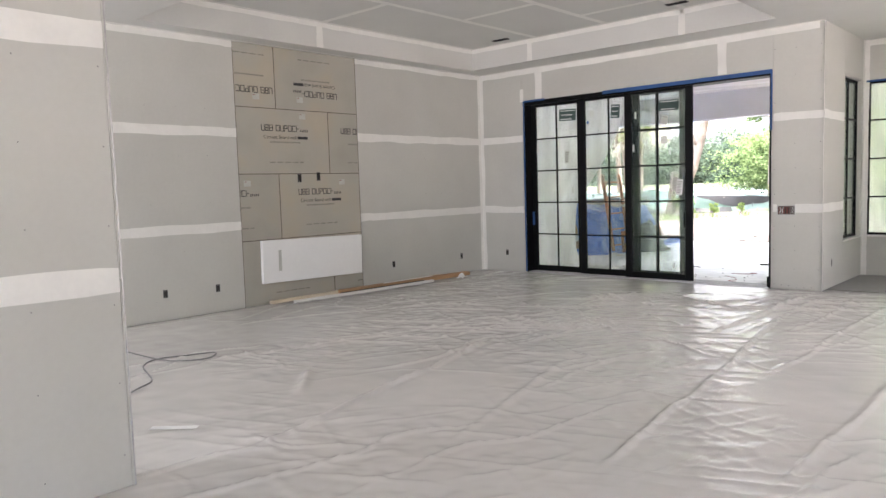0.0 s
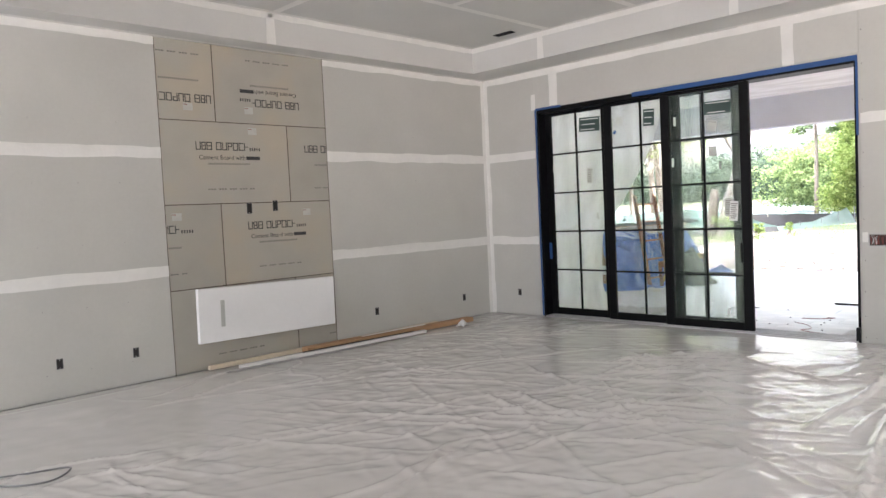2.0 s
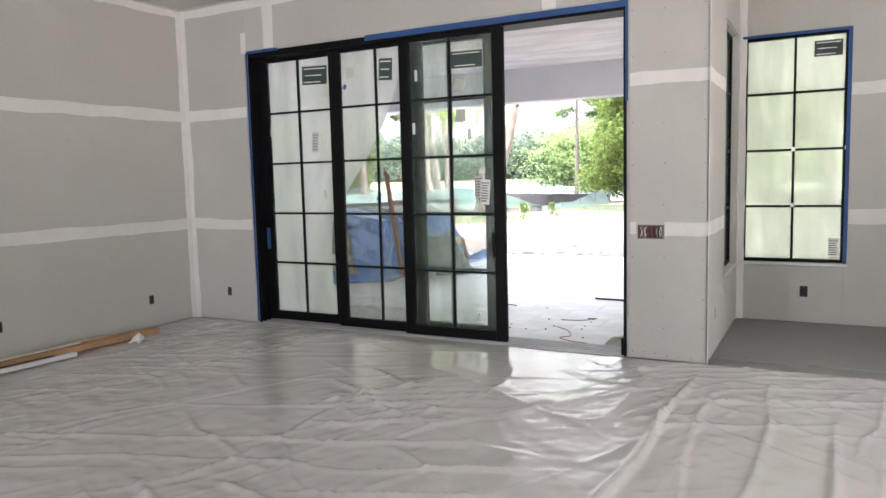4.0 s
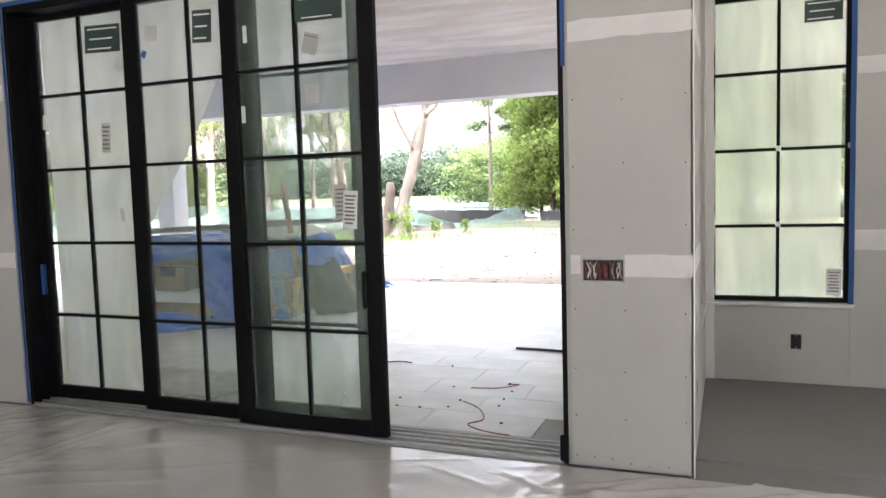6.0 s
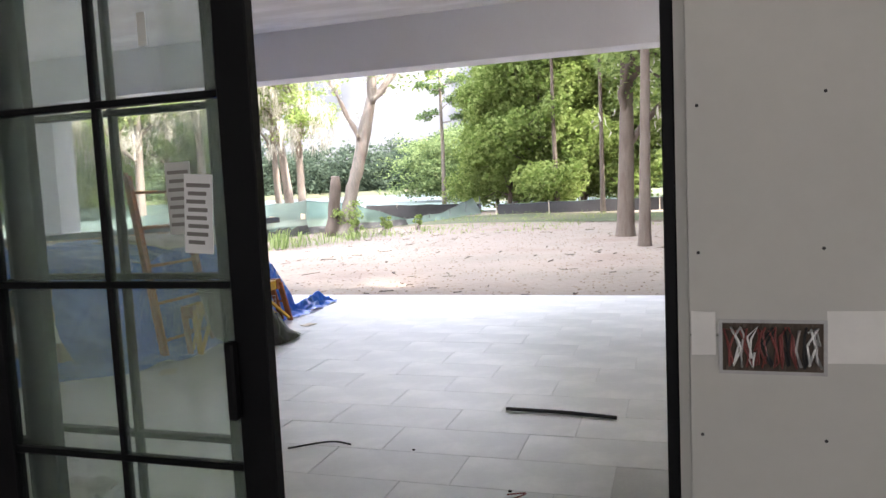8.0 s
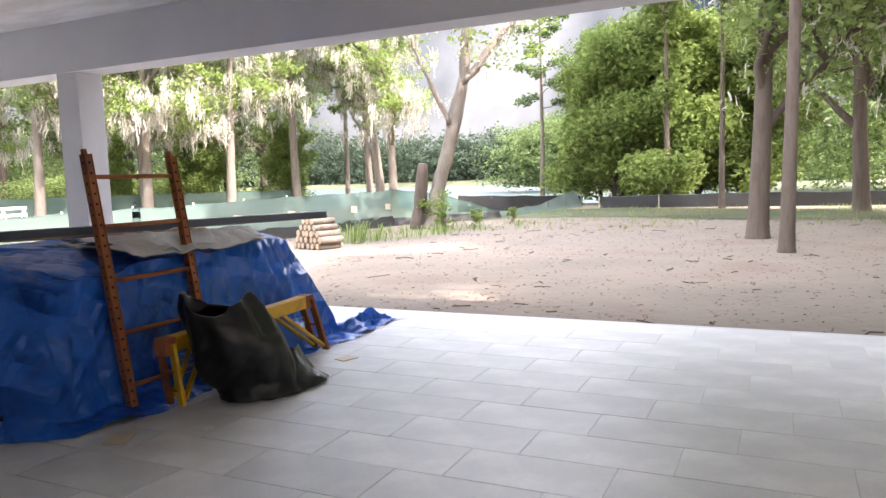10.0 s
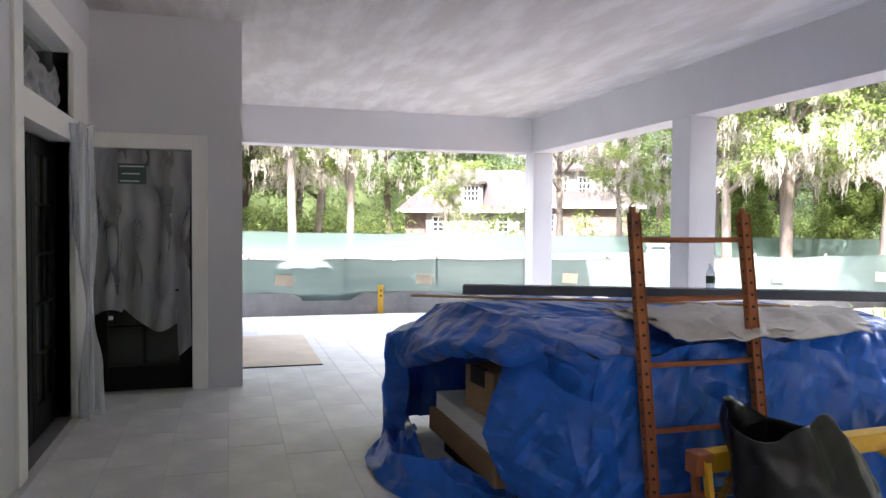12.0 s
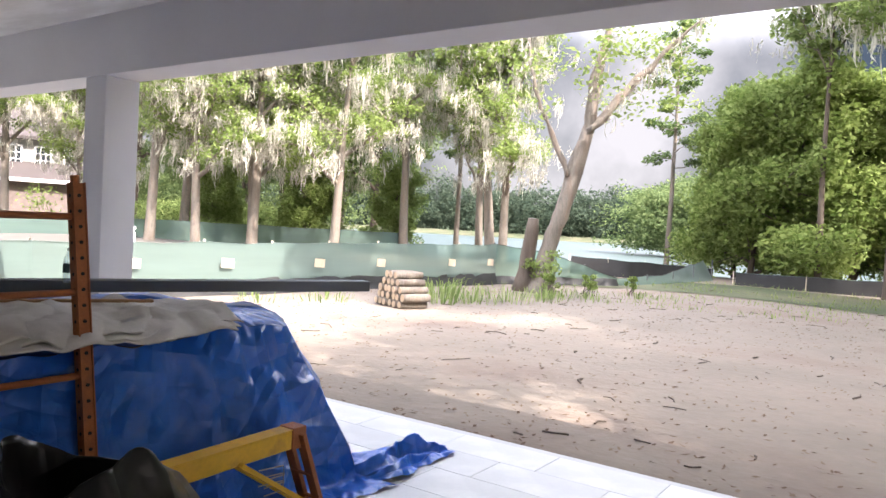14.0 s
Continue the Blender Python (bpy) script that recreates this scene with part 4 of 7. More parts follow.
def print_block(y, z, flip, board, y0, y1):
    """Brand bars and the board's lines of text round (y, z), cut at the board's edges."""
    s, pale = Shape(), Shape()
    k = -1 if flip else 1
    def bar(sh, a, b, c, d):
        a2, b2 = sorted((y + k * a, y + k * b))
        a2, b2 = max(a2, y0 + .01), min(b2, y1 - .01)
        c2, d2 = sorted((z + k * c, z + k * d))
        if b2 - a2 > .004:
            sh.box(WX + .0, WX + .0012, a2, b2, c2, d2)
    # the mark: one block of strokes for each of its letters
    x = -.40
    for w, kind in ((.07, 3), (.06, 6), (.075, 5), (0, 0), (.075, 4), (.07, 3), (.065, 2), (.075, 4), (.07, 1), (.06, 7)):
        if w:
            bar(s, x, x + .011, .05, .14)
            if kind != 1 and kind != 7:
                bar(s, x + w - .02, x + w - .009, .05 if kind != 2 else .095, .14)
            if kind in (1, 3, 4, 5, 6):
                bar(s, x, x + w - .009, .05, .061)
            if kind in (1, 2, 4, 5, 6):
                bar(s, x, x + w - .009, .129, .14)
            if kind in (2, 5, 6, 7):
                bar(s, x, x + w - .012, .09, .10)
            x += w
        else:
            x += .04
    for j in range(5):
        bar(s, .27 + j * .03, .285 + j * .03, .05, .085)
    for j in range(24):
        bar(pale, -.26 + j * .022, -.246 + j * .022, -.115, -.095)
    for j in range(18):
        if j % 4 != 3:
            bar(pale, -.28 + j * .033, -.255 + j * .033, -.40, -.385)
    if s.v:
        tagged(part("mark", s, M_INK, board), kind="stuff")
    if pale.v:
        tagged(part("print", pale, M_INKPALE, board), kind="stuff")
    if y - .32 > y0 and y + .32 < y1:
        letters("Cement Board with", .072, (WX + .001, y - k * .08, z - k * .035), 180 if flip else 0, M_INK, board)
        bar2 = Shape()
        a, b = sorted((y + k * .22, y + k * .40))
        bar2.box(WX, WX + .0012, a, b, z - k * .035 - .02, z - k * .035 + .02)
        part("mark", bar2, M_INK, board)


BOARDS = ((5.035, 5.688, 2.79, 3.655, 5.25, 3.13, True), (5.694, 7.205, 2.79, 3.655, 6.42, 3.13, True), (5.035, 6.622, 1.865, 2.785, 5.83, 2.42, False), (6.628, 7.205, 1.865, 2.785, 7.27, 2.42, False),
          (5.035, 5.688, .93, 1.86, 4.93, 1.50, False), (5.694, 7.205, .93, 1.86, 6.42, 1.50, False), (5.035, 6.622, .012, .925, 5.83, .55, False), (6.628, 7.205, .012, .925, 7.38, .55, False))
for y0, y1, z0, z1, py, pz, flip in BOARDS:
    b = part("cement_board", Shape().box(WX - .013, WX - .001, y0, y1, z0, z1, .003), M_CEMENT, cb)
    print_block(py, pz, flip, b, y0, y1)
for y, z in ((5.37, 2.94), (6.12, 2.94), (6.15, 2.70), (5.16, 1.73), (6.85, 1.73)):
    lab = part("label", Shape().box(WX, WX + .0012, y - .055, y + .055, z - .04, z + .04), M_STICK, cb, "small white paper label")
    part("print", Shape().box(WX + .001, WX + .002, y - .05, y - .01, z + .02, z + .028), M_REDWIRE, lab)
# dark strips fill the gaps between boards, painting in the shade there
for y0, y1, z0, z1 in ((5.028, 5.036, 0, TOP), (7.204, 7.212, 0, TOP), (5.686, 5.696, 2.79, 3.655), (6.62, 6.63, 1.865, 2.785), (5.686, 5.696, .93, 1.86), (6.62, 6.63, .012, .925),
                       (5.036, 7.204, 2.783, 2.792), (5.036, 7.204, 1.857, 1.867), (5.036, 7.204, .922, .932)):
    part("seam_shade", Shape().box(WX - .0135, WX - .0006, y0, y1, z0, z1), M_BARK, cb)


def outlet(place, axis, wide=.055, high=.095, label="black cut-out electrical box in the drywall"):
    x, y, z = place
    o = thing("electrical_box", label, "outlet box", "outlet boxes", place)
    a, b = wide / 2, high / 2
    def bx(u0, u1, d0, d1, v0, v1):
        return {"x": (x + d0, x + d1, y + u0, y + u1, z + v0, z + v1), "y": (x + u0, x + u1, y - d1, y - d0, z + v0, z + v1)}[axis]
    rim = Shape()
    for q in ((-a - .004, a + .004, -.001, .002, b, b + .004), (-a - .004, a + .004, -.001, .002, -b - .004, -b), (-a - .004, -a, -.001, .002, -b, b), (a, a + .004, -.001, .002, -b, b)):
        rim.box(*bx(*q))
    part("rim", rim, M_GREY, o)
    part("inside", Shape().box(*bx(-a, a, -.001, .0012, -b, b)), M_DARKHOLE, o)
    part("screw", Shape().box(*bx(-.004, .004, .001, .003, b - .012, b - .004)), M_STEELBOX, o)
    part("screw", Shape().box(*bx(-.004, .004, .001, .003, -b + .004, -b + .012)), M_STEELBOX, o)
    return o


for y, z in ((3.88, .35), (4.62, .335), (7.90, .335), (9.64, .32)):
    outlet((WX, y, z), "x")
for y, z in ((6.05, 1.80), (6.40, 1.82)):
    outlet((WX, y, z), "x", .06, .12)
outlet((-7.79, NY, .35), "y")
outlet((-1.725, KY, .335), "y", .07, .11, "grey electrical box under the nook window")
outlet((PX, 10.76, .36), "x", .035, .10)

# white panel over the fireplace opening
wp = thing("hearth_cover", "smooth white board leaning over the fireplace opening", "panel", base=(WX, 6.25, .3))
tilt = Matrix.Translation((WX + .035, 6.23, .60)) @ Matrix.Rotation(radians(-1.0), 4, "X")
part("board", Shape().box(-.028, .028, -.925, .925, -.305, .305, .006, turn=tilt), M_WHITEBOARD, wp)
part("scuff", Shape().box(.0282, .0288, -.66, -.61, -.14, .16, turn=tilt), M_STICK, wp, "grey scuff mark")

# boards and strips along the wall
def timber(name, label, a, b, w, h, mat, cat="board", lift=0.0):
    a, b = Vector(a), Vector(b)
    way = b - a
    turn = Matrix.Translation(a) @ way.to_track_quat("X", "Z").to_matrix().to_4x4()
    t = thing(name, label, cat, base=tuple(a))
    part("length", Shape().box(0, way.length, -w / 2, w / 2, 0, h, .004, turn=turn), mat, t)
    return t


timber("timber_board", "brown wooden board lying along the wall", (-8.13, 6.55, .024), (-7.98, 9.35, .024), .14, .06, M_PINE)
timber("timber_board", "pale wooden strip lying along the wall", (-8.22, 5.35, .024), (-8.22, 8.9, .024), .06, .045, M_PALEWOOD)
timber("white_strip", "white painted trim strip lying on the floor", (-8.00, 5.6, .022), (-7.84, 8.3, .022), .06, .04, M_TRIM, "trim strip")
timber("metal_strip", "perforated metal strip lying on the floor", (-7.93, 5.4, .022), (-7.78, 7.4, .022), .035, .012, M_STEELBOX, "metal strip")
timber("metal_strip", "dark metal strip lying on the floor", (-7.955, 6.4, .064), (-7.86, 8.1, .064), .03, .01, M_RUBBER, "metal strip")
timber("white_strip", "white corner bead lying on the floor", (-8.08, 7.4, .086), (-8.05, 8.5, .086), .03, .01, M_TRIM, "trim strip")
cr = thing("crumpled_paper", "small crumpled white paper on the floor", "litter", base=(-7.78, 8.95, .012))
rag = Shape().grid(9, 9, lambda u, v: tuple(fuzz((-7.84 + .13 * u, 8.86 + .2 * v, .03 + .05 * math.sin(u * 3.1) * math.sin(v * 3.1)), .06, .045)))
solid(part("sheet", rag, M_STICKWHITE, cr), .002)
ps = thing("paper_strip", "narrow strip of white paper on the floor", "litter", base=(-4.14, 1.77, .012))
psm = Matrix.Translation((-4.14, 1.80, .03)) @ Matrix.Rotation(radians(41), 4, "Z")
part("strip", Shape().box(-.16, .16, -.03, .03, -.0015, .0015, turn=psm).box(-.15, .1, -.006, .006, .0015, .002, turn=psm), M_STICKWHITE, ps)

# extension cable
def cable(name, label, pts, r, mat, lift=.02, cat="cable"):
    pts = [Vector((x, y, lift)) for x, y in pts]
    fine = []
    for i in range(len(pts) - 1):
        p0, p1, p2, p3 = pts[max(i - 1, 0)], pts[i], pts[i + 1], pts[min(i + 2, len(pts) - 1)]
        for k in range(6):
            t = k / 6
            fine.append(.5 * ((2 * p1) + (p2 - p0) * t + (2 * p0 - 5 * p1 + 4 * p2 - p3) * t * t + (3 * p1 - p0 - 3 * p2 + p3) * t ** 3))
    fine.append(pts[-1])
    c = thing(name, label, cat, base=tuple(pts[0]))
    part("cord", Shape().tube(fine, r, 6), mat, c, smooth=True)
    return c


cable("extension_cable", "thin dark extension cable snaking over the plastic", ((-4.4, .9), (-4.9, 1.6), (-5.31, 2.07), (-5.50, 2.30), (-6.04, 2.48), (-6.24, 2.70), (-6.14, 2.98), (-6.03, 3.20), (-5.86, 3.04), (-5.96, 2.83), (-6.26, 2.71), (-7.13, 2.67), (-7.95, 2.57)), .0065, M_GREY, .03)

# junction box with loose wires in the pier
jx0, jx1, jz0, jz1 = -2.97, -2.752, 1.065, 1.18
jb = thing("junction_box", "open metal junction box stuffed with red and black wires", "junction box", base=(-2.86, NY, 1.12))
rim = Shape().box(jx0 - .008, jx1 + .008, NY - .003, NY + .001, jz0 - .008, jz0).box(jx0 - .008, jx1 + .008, NY - .003, NY + .001, jz1, jz1 + .008)
rim.box(jx0 - .008, jx0, NY - .003, NY + .001, jz0, jz1).box(jx1, jx1 + .008, NY - .003, NY + .001, jz0, jz1)
part("rim", rim, M_STEELBOX, jb)
part("inside", Shape().box(jx0, jx1, NY - .0015, NY - .0005, jz0, jz1), M_BARK, jb, "dark scuffed back")
for k in range(16):
    x = jx0 + .015 + (jx1 - jx0 - .03) * ((k * 7) % 16) / 15
    pts = [(x + .03 * wobble(k, j * .7, 2), NY - .006 - .012 * abs(wobble(k, j, 5)), jz0 + .008 + (jz1 - jz0 - .016) * (.5 + .5 * math.sin(j * 1.1 + k))) for j in range(7)]
    part("wire", Shape().tube(pts, .0028, 5), (M_REDWIRE, M_RUBBER, M_STICKWHITE, M_REDWIRE, M_STEELBOX)[k % 5], jb, smooth=True)

# screw heads on the pier and nearby sheets
sc = Shape()
SCREWS = [(x, z) for x in (-3.02, -2.75, -2.43) for z in (.30, .56, .90, 1.36, 1.70, 2.05, 2.62, 3.0, 3.35)] + [(-3.02 + .10 * k, .05) for k in range(6)]
for x, z in SCREWS:
    x, z = x + .006 * wobble(x * 9, z * 7, 1), z + .03 * wobble(x * 5, z * 9, 2)
    sc.tube([(x, NY + .001, z), (x, NY - .0012, z)], .0042, 8)
tagged(part("screw_heads", sc, M_RUBBER, north), kind="stuff")
sw = Shape()
for i in range(6):
    for j in range(5):
        y, z = 3.35 + .41 * i + (3.75 if i > 3 else 0), .25 + .62 * j + .06 * wobble(i, j, 2)
        if not 4.98 < y < 7.25:
            sw.tube([(WX - .001, y, z), (WX + .001, y, z)], .004, 6)
for j in range(9):
    z = .2 + .4 * j
    sw.tube([(WX - .001, 3.085, z), (WX + .001, 3.085, z)], .004, 6)
tagged(part("screw_heads", sw, M_GREY, west), kind="stuff")
sn = Shape()
for k in range(9):
    for y in (1.165, .76, .35):
        z = .18 + .42 * k + .05 * wobble(k, y, 2)
        sn.tube([(-3.441, y, z), (-3.4385, y, z)], .004, 6)
tagged(part("screw_heads", sn, M_GREY, near), kind="stuff")
part("corner_bead", Shape().tube([(-3.438, 1.214, 0), (-3.438, 1.216, 1.2), (-3.437, 1.214, 2.4), (-3.438, 1.215, TOP)], .005, 6), M_STEELBOX, near, "bare metal corner bead")
part("corner_bead", Shape().tube([(WX + .002, 3.06, 0), (WX + .001, 3.062, 1.7), (WX + .002, 3.06, TOP)], .005, 6), M_MUD, west)
part("corner_bead", Shape().tube([(PX + .002, NY - .001, 0), (PX + .001, NY, 1.9), (PX + .002, NY - .001, TOP)], .005, 6), M_MUD, north)

# ---- plastic sheeting over the floor ----
def smooth_noise(X, Y, cell, seed):
    """Value noise on arrays, -1 to 1."""
    rng = np.random.RandomState(seed)
    u, v = X / cell, Y / cell
    u, v = u - u.min() + 1e-6, v - v.min() + 1e-6
    g = rng.random_sample((int(u.max()) + 3, int(v.max()) + 3)) * 2 - 1
    i, j = u.astype(int), v.astype(int)
    a, b = u - i, v - j
    a, b = a * a * a * (a * (a * 6 - 15) + 10), b * b * b * (b * (b * 6 - 15) + 10)
    return (g[i, j] * (1 - a) + g[i + 1, j] * a) * (1 - b) + (g[i, j + 1] * (1 - a) + g[i + 1, j + 1] * a) * b


def creases(X, Y, angle, gap, width, seed, warp=.6, length=1.2, share=.1):
    """Long, thin, broken ridges that run roughly along angle, about gap apart."""
    c, s = math.cos(angle), math.sin(angle)
    P, Q = X * c + Y * s, -X * s + Y * c
    phase = Q / gap + warp * smooth_noise(X, Y, 1.6, seed) + .25 * warp * smooth_noise(X, Y, .5, seed + 1)
    line = np.floor(phase)
    d = (phase - line - .5) * gap
    keep = np.clip((smooth_noise(P / length + line * 3.7, line * 5.3 + seed, 1.0, seed + 2) + share) * 2.2, 0, 1)
    return keep * np.exp(-np.abs(d / width) ** 1.3)


sx, sy = np.arange(WX + .03, 2.2, .021), np.arange(-.8, NY, .021)
GX, GY = np.meshgrid(sx, sy, indexing="ij")
worn = np.clip(smooth_noise(GX, GY, 1.5, 21) * 1.2 + .35, 0, 1)
H = .006 + .006 * np.sin(GX * 1.9 + 1.3 * np.sin(GY * 1.1)) * np.sin(GY * 1.6 + GX * .6) + .0 * GX
H += .011 * creases(GX, GY, radians(80), .52, .017, 31, 1.0, 1.8, -.05)
H += .008 * creases(GX, GY, radians(20), .80, .018, 41, 1.1, 1.1, -.25)
H += .008 * creases(GX, GY, radians(-34), .90, .018, 51, 1.2, 1.1, -.25)
near_door = np.clip(1.3 - np.hypot((GX + 3.6) / 2.6, (GY - 7.6) / 2.6), 0, 1)
H += (.006 * worn + .010 * near_door) * creases(GX, GY, radians(24), .17, .018, 71, .9, .9, -.02)
H += (.004 * worn + .010 * near_door) * creases(GX, GY, radians(-30), .20, .019, 81, 1.0, .7, -.1)
H += .006 * worn * creases(GX, GY, radians(66), .16, .017, 91, .9, .8, -.1)
H += .004 * smooth_noise(GX, GY, .16, 95) * (.3 + .7 * worn) + .0022 * smooth_noise(GX, GY, .07, 97) * worn
FOLDS = ((-2.48, 6.83, -2.43, 10.0, .03, .028), (-2.24, 6.88, -2.22, 9.68, .012, .018), (-1.88, 7.14, -1.81, 10.0, .012, .018), (-1.5, 5.3, -1.42, 9.34, .012, .018), (-3.94, 7.68, -2.5, 9.66, .02, .022),
         (-5.25, 6.51, -4.12, 5.9, .016, .03), (-5.04, 6.61, -3.72, 6.15, .014, .03), (-4.83, 7.91, -4.2, 9.0, .014, .02), (-3.4, 1.78, -4.14, 5.41, .022, .022),
         (-4.2, 2.82, -4.83, 3.47, .035, .04), (-2.47, 2.74, -3.08, 4.96, .014, .03), (-1.54, 2.9, -2.21, 8.19, .018, .02), (-.72, 3.2, -.70, 7.57, .012, .018),
         (-3.83, 5.22, -3.68, 6.56, .014, .02), (-6.21, 9.57, -5.28, 10.06, .014, .02), (-7.3, 4.4, -5.2, 8.9, .009, .018))
for x0, y0, x1, y1, hgt, wid in FOLDS:
    dx, dy = x1 - x0, y1 - y0
    ln = math.hypot(dx, dy)
    s = ((GX - x0) * dx + (GY - y0) * dy) / ln
    d = ((GX - x0) * -dy + (GY - y0) * dx) / ln + .05 * smooth_noise(GX, GY, .8, int(abs(x0) * 100))
    fade = np.clip(s / .35, 0, 1) * np.clip((ln - s) / .35, 0, 1)
    H += hgt * fade * np.exp(-(d / wid) ** 2) * (.75 + .4 * smooth_noise(GX, GY, .3, 77))
edge = np.clip((sx[:, None] - WX) / .3, 0, 1) * np.where(sx[:, None] < PX + .3, np.clip((NY - sy[None, :]) / .25, 0, 1), np.clip((KY - sy[None, :]) / .25, 0, 1))
H = .001 + H * 1.7 * (.35 + .65 * edge)
nx_, ny_ = H.shape
sv = np.stack([GX, GY, H], -1).reshape(-1, 3)
idx = np.arange(nx_ * ny_).reshape(nx_, ny_)
sf = np.stack([idx[:-1, :-1], idx[1:, :-1], idx[1:, 1:], idx[:-1, 1:]], -1).reshape(-1, 4)
cx, cy = (GX[:-1, :-1] + .0105).ravel(), (GY[:-1, :-1] + .0105).ravel()
sf = sf[cy < NY - .03]
me = bpy.data.meshes.new("plastic_floor_sheet")
me.from_pydata(sv.tolist(), [], sf.tolist())
me.materials.append(M_SHEET)
me.polygons.foreach_set("use_smooth", [True] * len(me.polygons))
tagged(new("plastic_floor_sheet", me), "wrinkled translucent white plastic sheeting spread over the floor", "plastic sheet")


# ---- things on the porch ----
HY0 = 13.75


FOLD_RNG = random.Random(5)
FOLD_WAVES = []
for size, deep, count in ((.80, .045, 3), (.42, .036, 4), (.23, .020, 5), (.12, .007, 4)):
    for _ in range(count):
        way = Vector((FOLD_RNG.gauss(0, 1), FOLD_RNG.gauss(0, 1), FOLD_RNG.gauss(0, .6))).normalized()
        FOLD_WAVES.append((way / size, FOLD_RNG.random(), deep, way.cross(Vector((FOLD_RNG.gauss(0, 1), FOLD_RNG.gauss(0, 1), FOLD_RNG.gauss(0, 1)))).normalized(), size))


def crumple(p, strength=1.0):
    """Shift of a point of stiff sheet: flat facets that meet in straight creases, the same wherever two sheets meet."""
    q = Vector(p)
    bent = q + noise.noise_vector(q / .5) * .10
    shift_ = Vector((0, 0, 0))
    for k, (way, phase, deep, to, size) in enumerate(FOLD_WAVES):
        f = way.dot(bent) + phase
        tri = abs((f % 1.0) * 2 - 1) - .5
        here = noise.noise(q / (size * 2.2) + Vector((k * 7.1, k * 3.3, 0))) * 2.2 + .45
        if here > 0:
            shift_ += to * (deep * tri * min(1.0, here))
    r_ = q + shift_ * strength
    return (r_.x, r_.y, max(.006, r_.z))


def net(rows, nu, nv, strength=1.0, soft=.35, shape=None):
    """Sheet stretched over rows of corners: flat between them with slightly rounded folds."""
    rows = [[Vector(p) for p in r_] for r_ in rows]

    def along(line, t):
        f = t * (len(line) - 1)
        i = min(len(line) - 2, int(f))
        w = f - i
        p0, p1, p2, p3 = line[max(i - 1, 0)], line[i], line[i + 1], line[min(i + 2, len(line) - 1)]
        flat = p1.lerp(p2, w)
        rnd = .5 * ((2 * p1) + (p2 - p0) * w + (2 * p0 - 5 * p1 + 4 * p2 - p3) * w * w + (3 * p1 - p0 - 3 * p2 + p3) * w ** 3)
        return flat.lerp(rnd, soft)

    return (shape or Shape()).grid(nu, nv, lambda u, v: crumple(along([along(r_, u) for r_ in rows], v), strength))


def curve_points(pts, n=8):
    pts, fine = [Vector(p) for p in pts], []
    for i in range(len(pts) - 1):
        p0, p1, p2, p3 = pts[max(i - 1, 0)], pts[i], pts[i + 1], pts[min(i + 2, len(pts) - 1)]
        for k in range(n):
            t = k / n
            fine.append(.5 * ((2 * p1) + (p2 - p0) * t + (2 * p0 - 5 * p1 + 4 * p2 - p3) * t * t + (3 * p1 - p0 - 3 * p2 + p3) * t ** 3))
    return fine + [pts[-1]]


tarp = thing("tarpaulin_heap", "creased blue tarpaulin draped over stacked goods", "tarpaulin", base=(-8.8, 14.9, 0))
KNEE = (-7.89, 13.89, .95)                                   # corner from which the open end is folded back
EAVE = (KNEE, (-7.92, 14.5, .99), (-7.93, 15.2, 1.01), (-7.93, 15.85, 1.02), (-7.98, 16.25, .98))
cover = net((((-9.98, 13.8, 1.07), (-10.0, 14.6, 1.05), (-10.0, 15.4, 1.04), (-10.0, 16.0, 1.0), (-9.9, 16.5, .97)),
             ((-9.1, 13.52, 1.12), (-9.1, 14.5, 1.09), (-9.1, 15.3, 1.09), (-9.1, 16.0, 1.07), (-9.0, 16.58, 1.0)),
             ((-8.45, 13.66, 1.07), (-8.45, 14.5, 1.08), (-8.45, 15.2, 1.09), (-8.45, 15.9, 1.09), (-8.42, 16.55, 1.0)), EAVE), 120, 90, .8)
net((EAVE, ((-7.87, 13.85, .62), (-7.86, 14.5, .60), (-7.84, 15.2, .60), (-7.80, 15.9, .60), (-7.80, 16.4, .6)),
     ((-7.80, 13.76, .06), (-7.77, 14.5, .05), (-7.71, 15.2, .05), (-7.66, 15.9, .05), (-7.66, 16.6, .05)),
     ((-7.64, 13.62, .010), (-7.50, 14.2, .010), (-7.58, 15.2, .010), (-7.52, 15.95, .010), (-7.42, 16.72, .010))), 130, 84, 1.0, .25, cover)
net(((EAVE[-1], (-8.42, 16.55, 1.0), (-9.0, 16.58, 1.0), (-9.9, 16.5, .97)), ((-7.80, 16.4, .6), (-8.2, 16.72, .6), (-9.0, 16.85, .5), (-10.0, 16.8, .5)),
     ((-7.66, 16.6, .05), (-8.1, 16.95, .05), (-9.0, 17.05, .03), (-10.2, 17.0, .03))), 70, 50, 1.0, .3, cover)
net((((-9.9, 16.5, .97), (-10.0, 15.4, 1.04), (-9.98, 13.8, 1.07)), ((-10.2, 16.9, .02), (-10.3, 15.4, .02), (-10.25, 13.8, .02))), 50, 26, .8, .3, cover)
part("cover", cover, M_TARP, tarp, smooth=True)

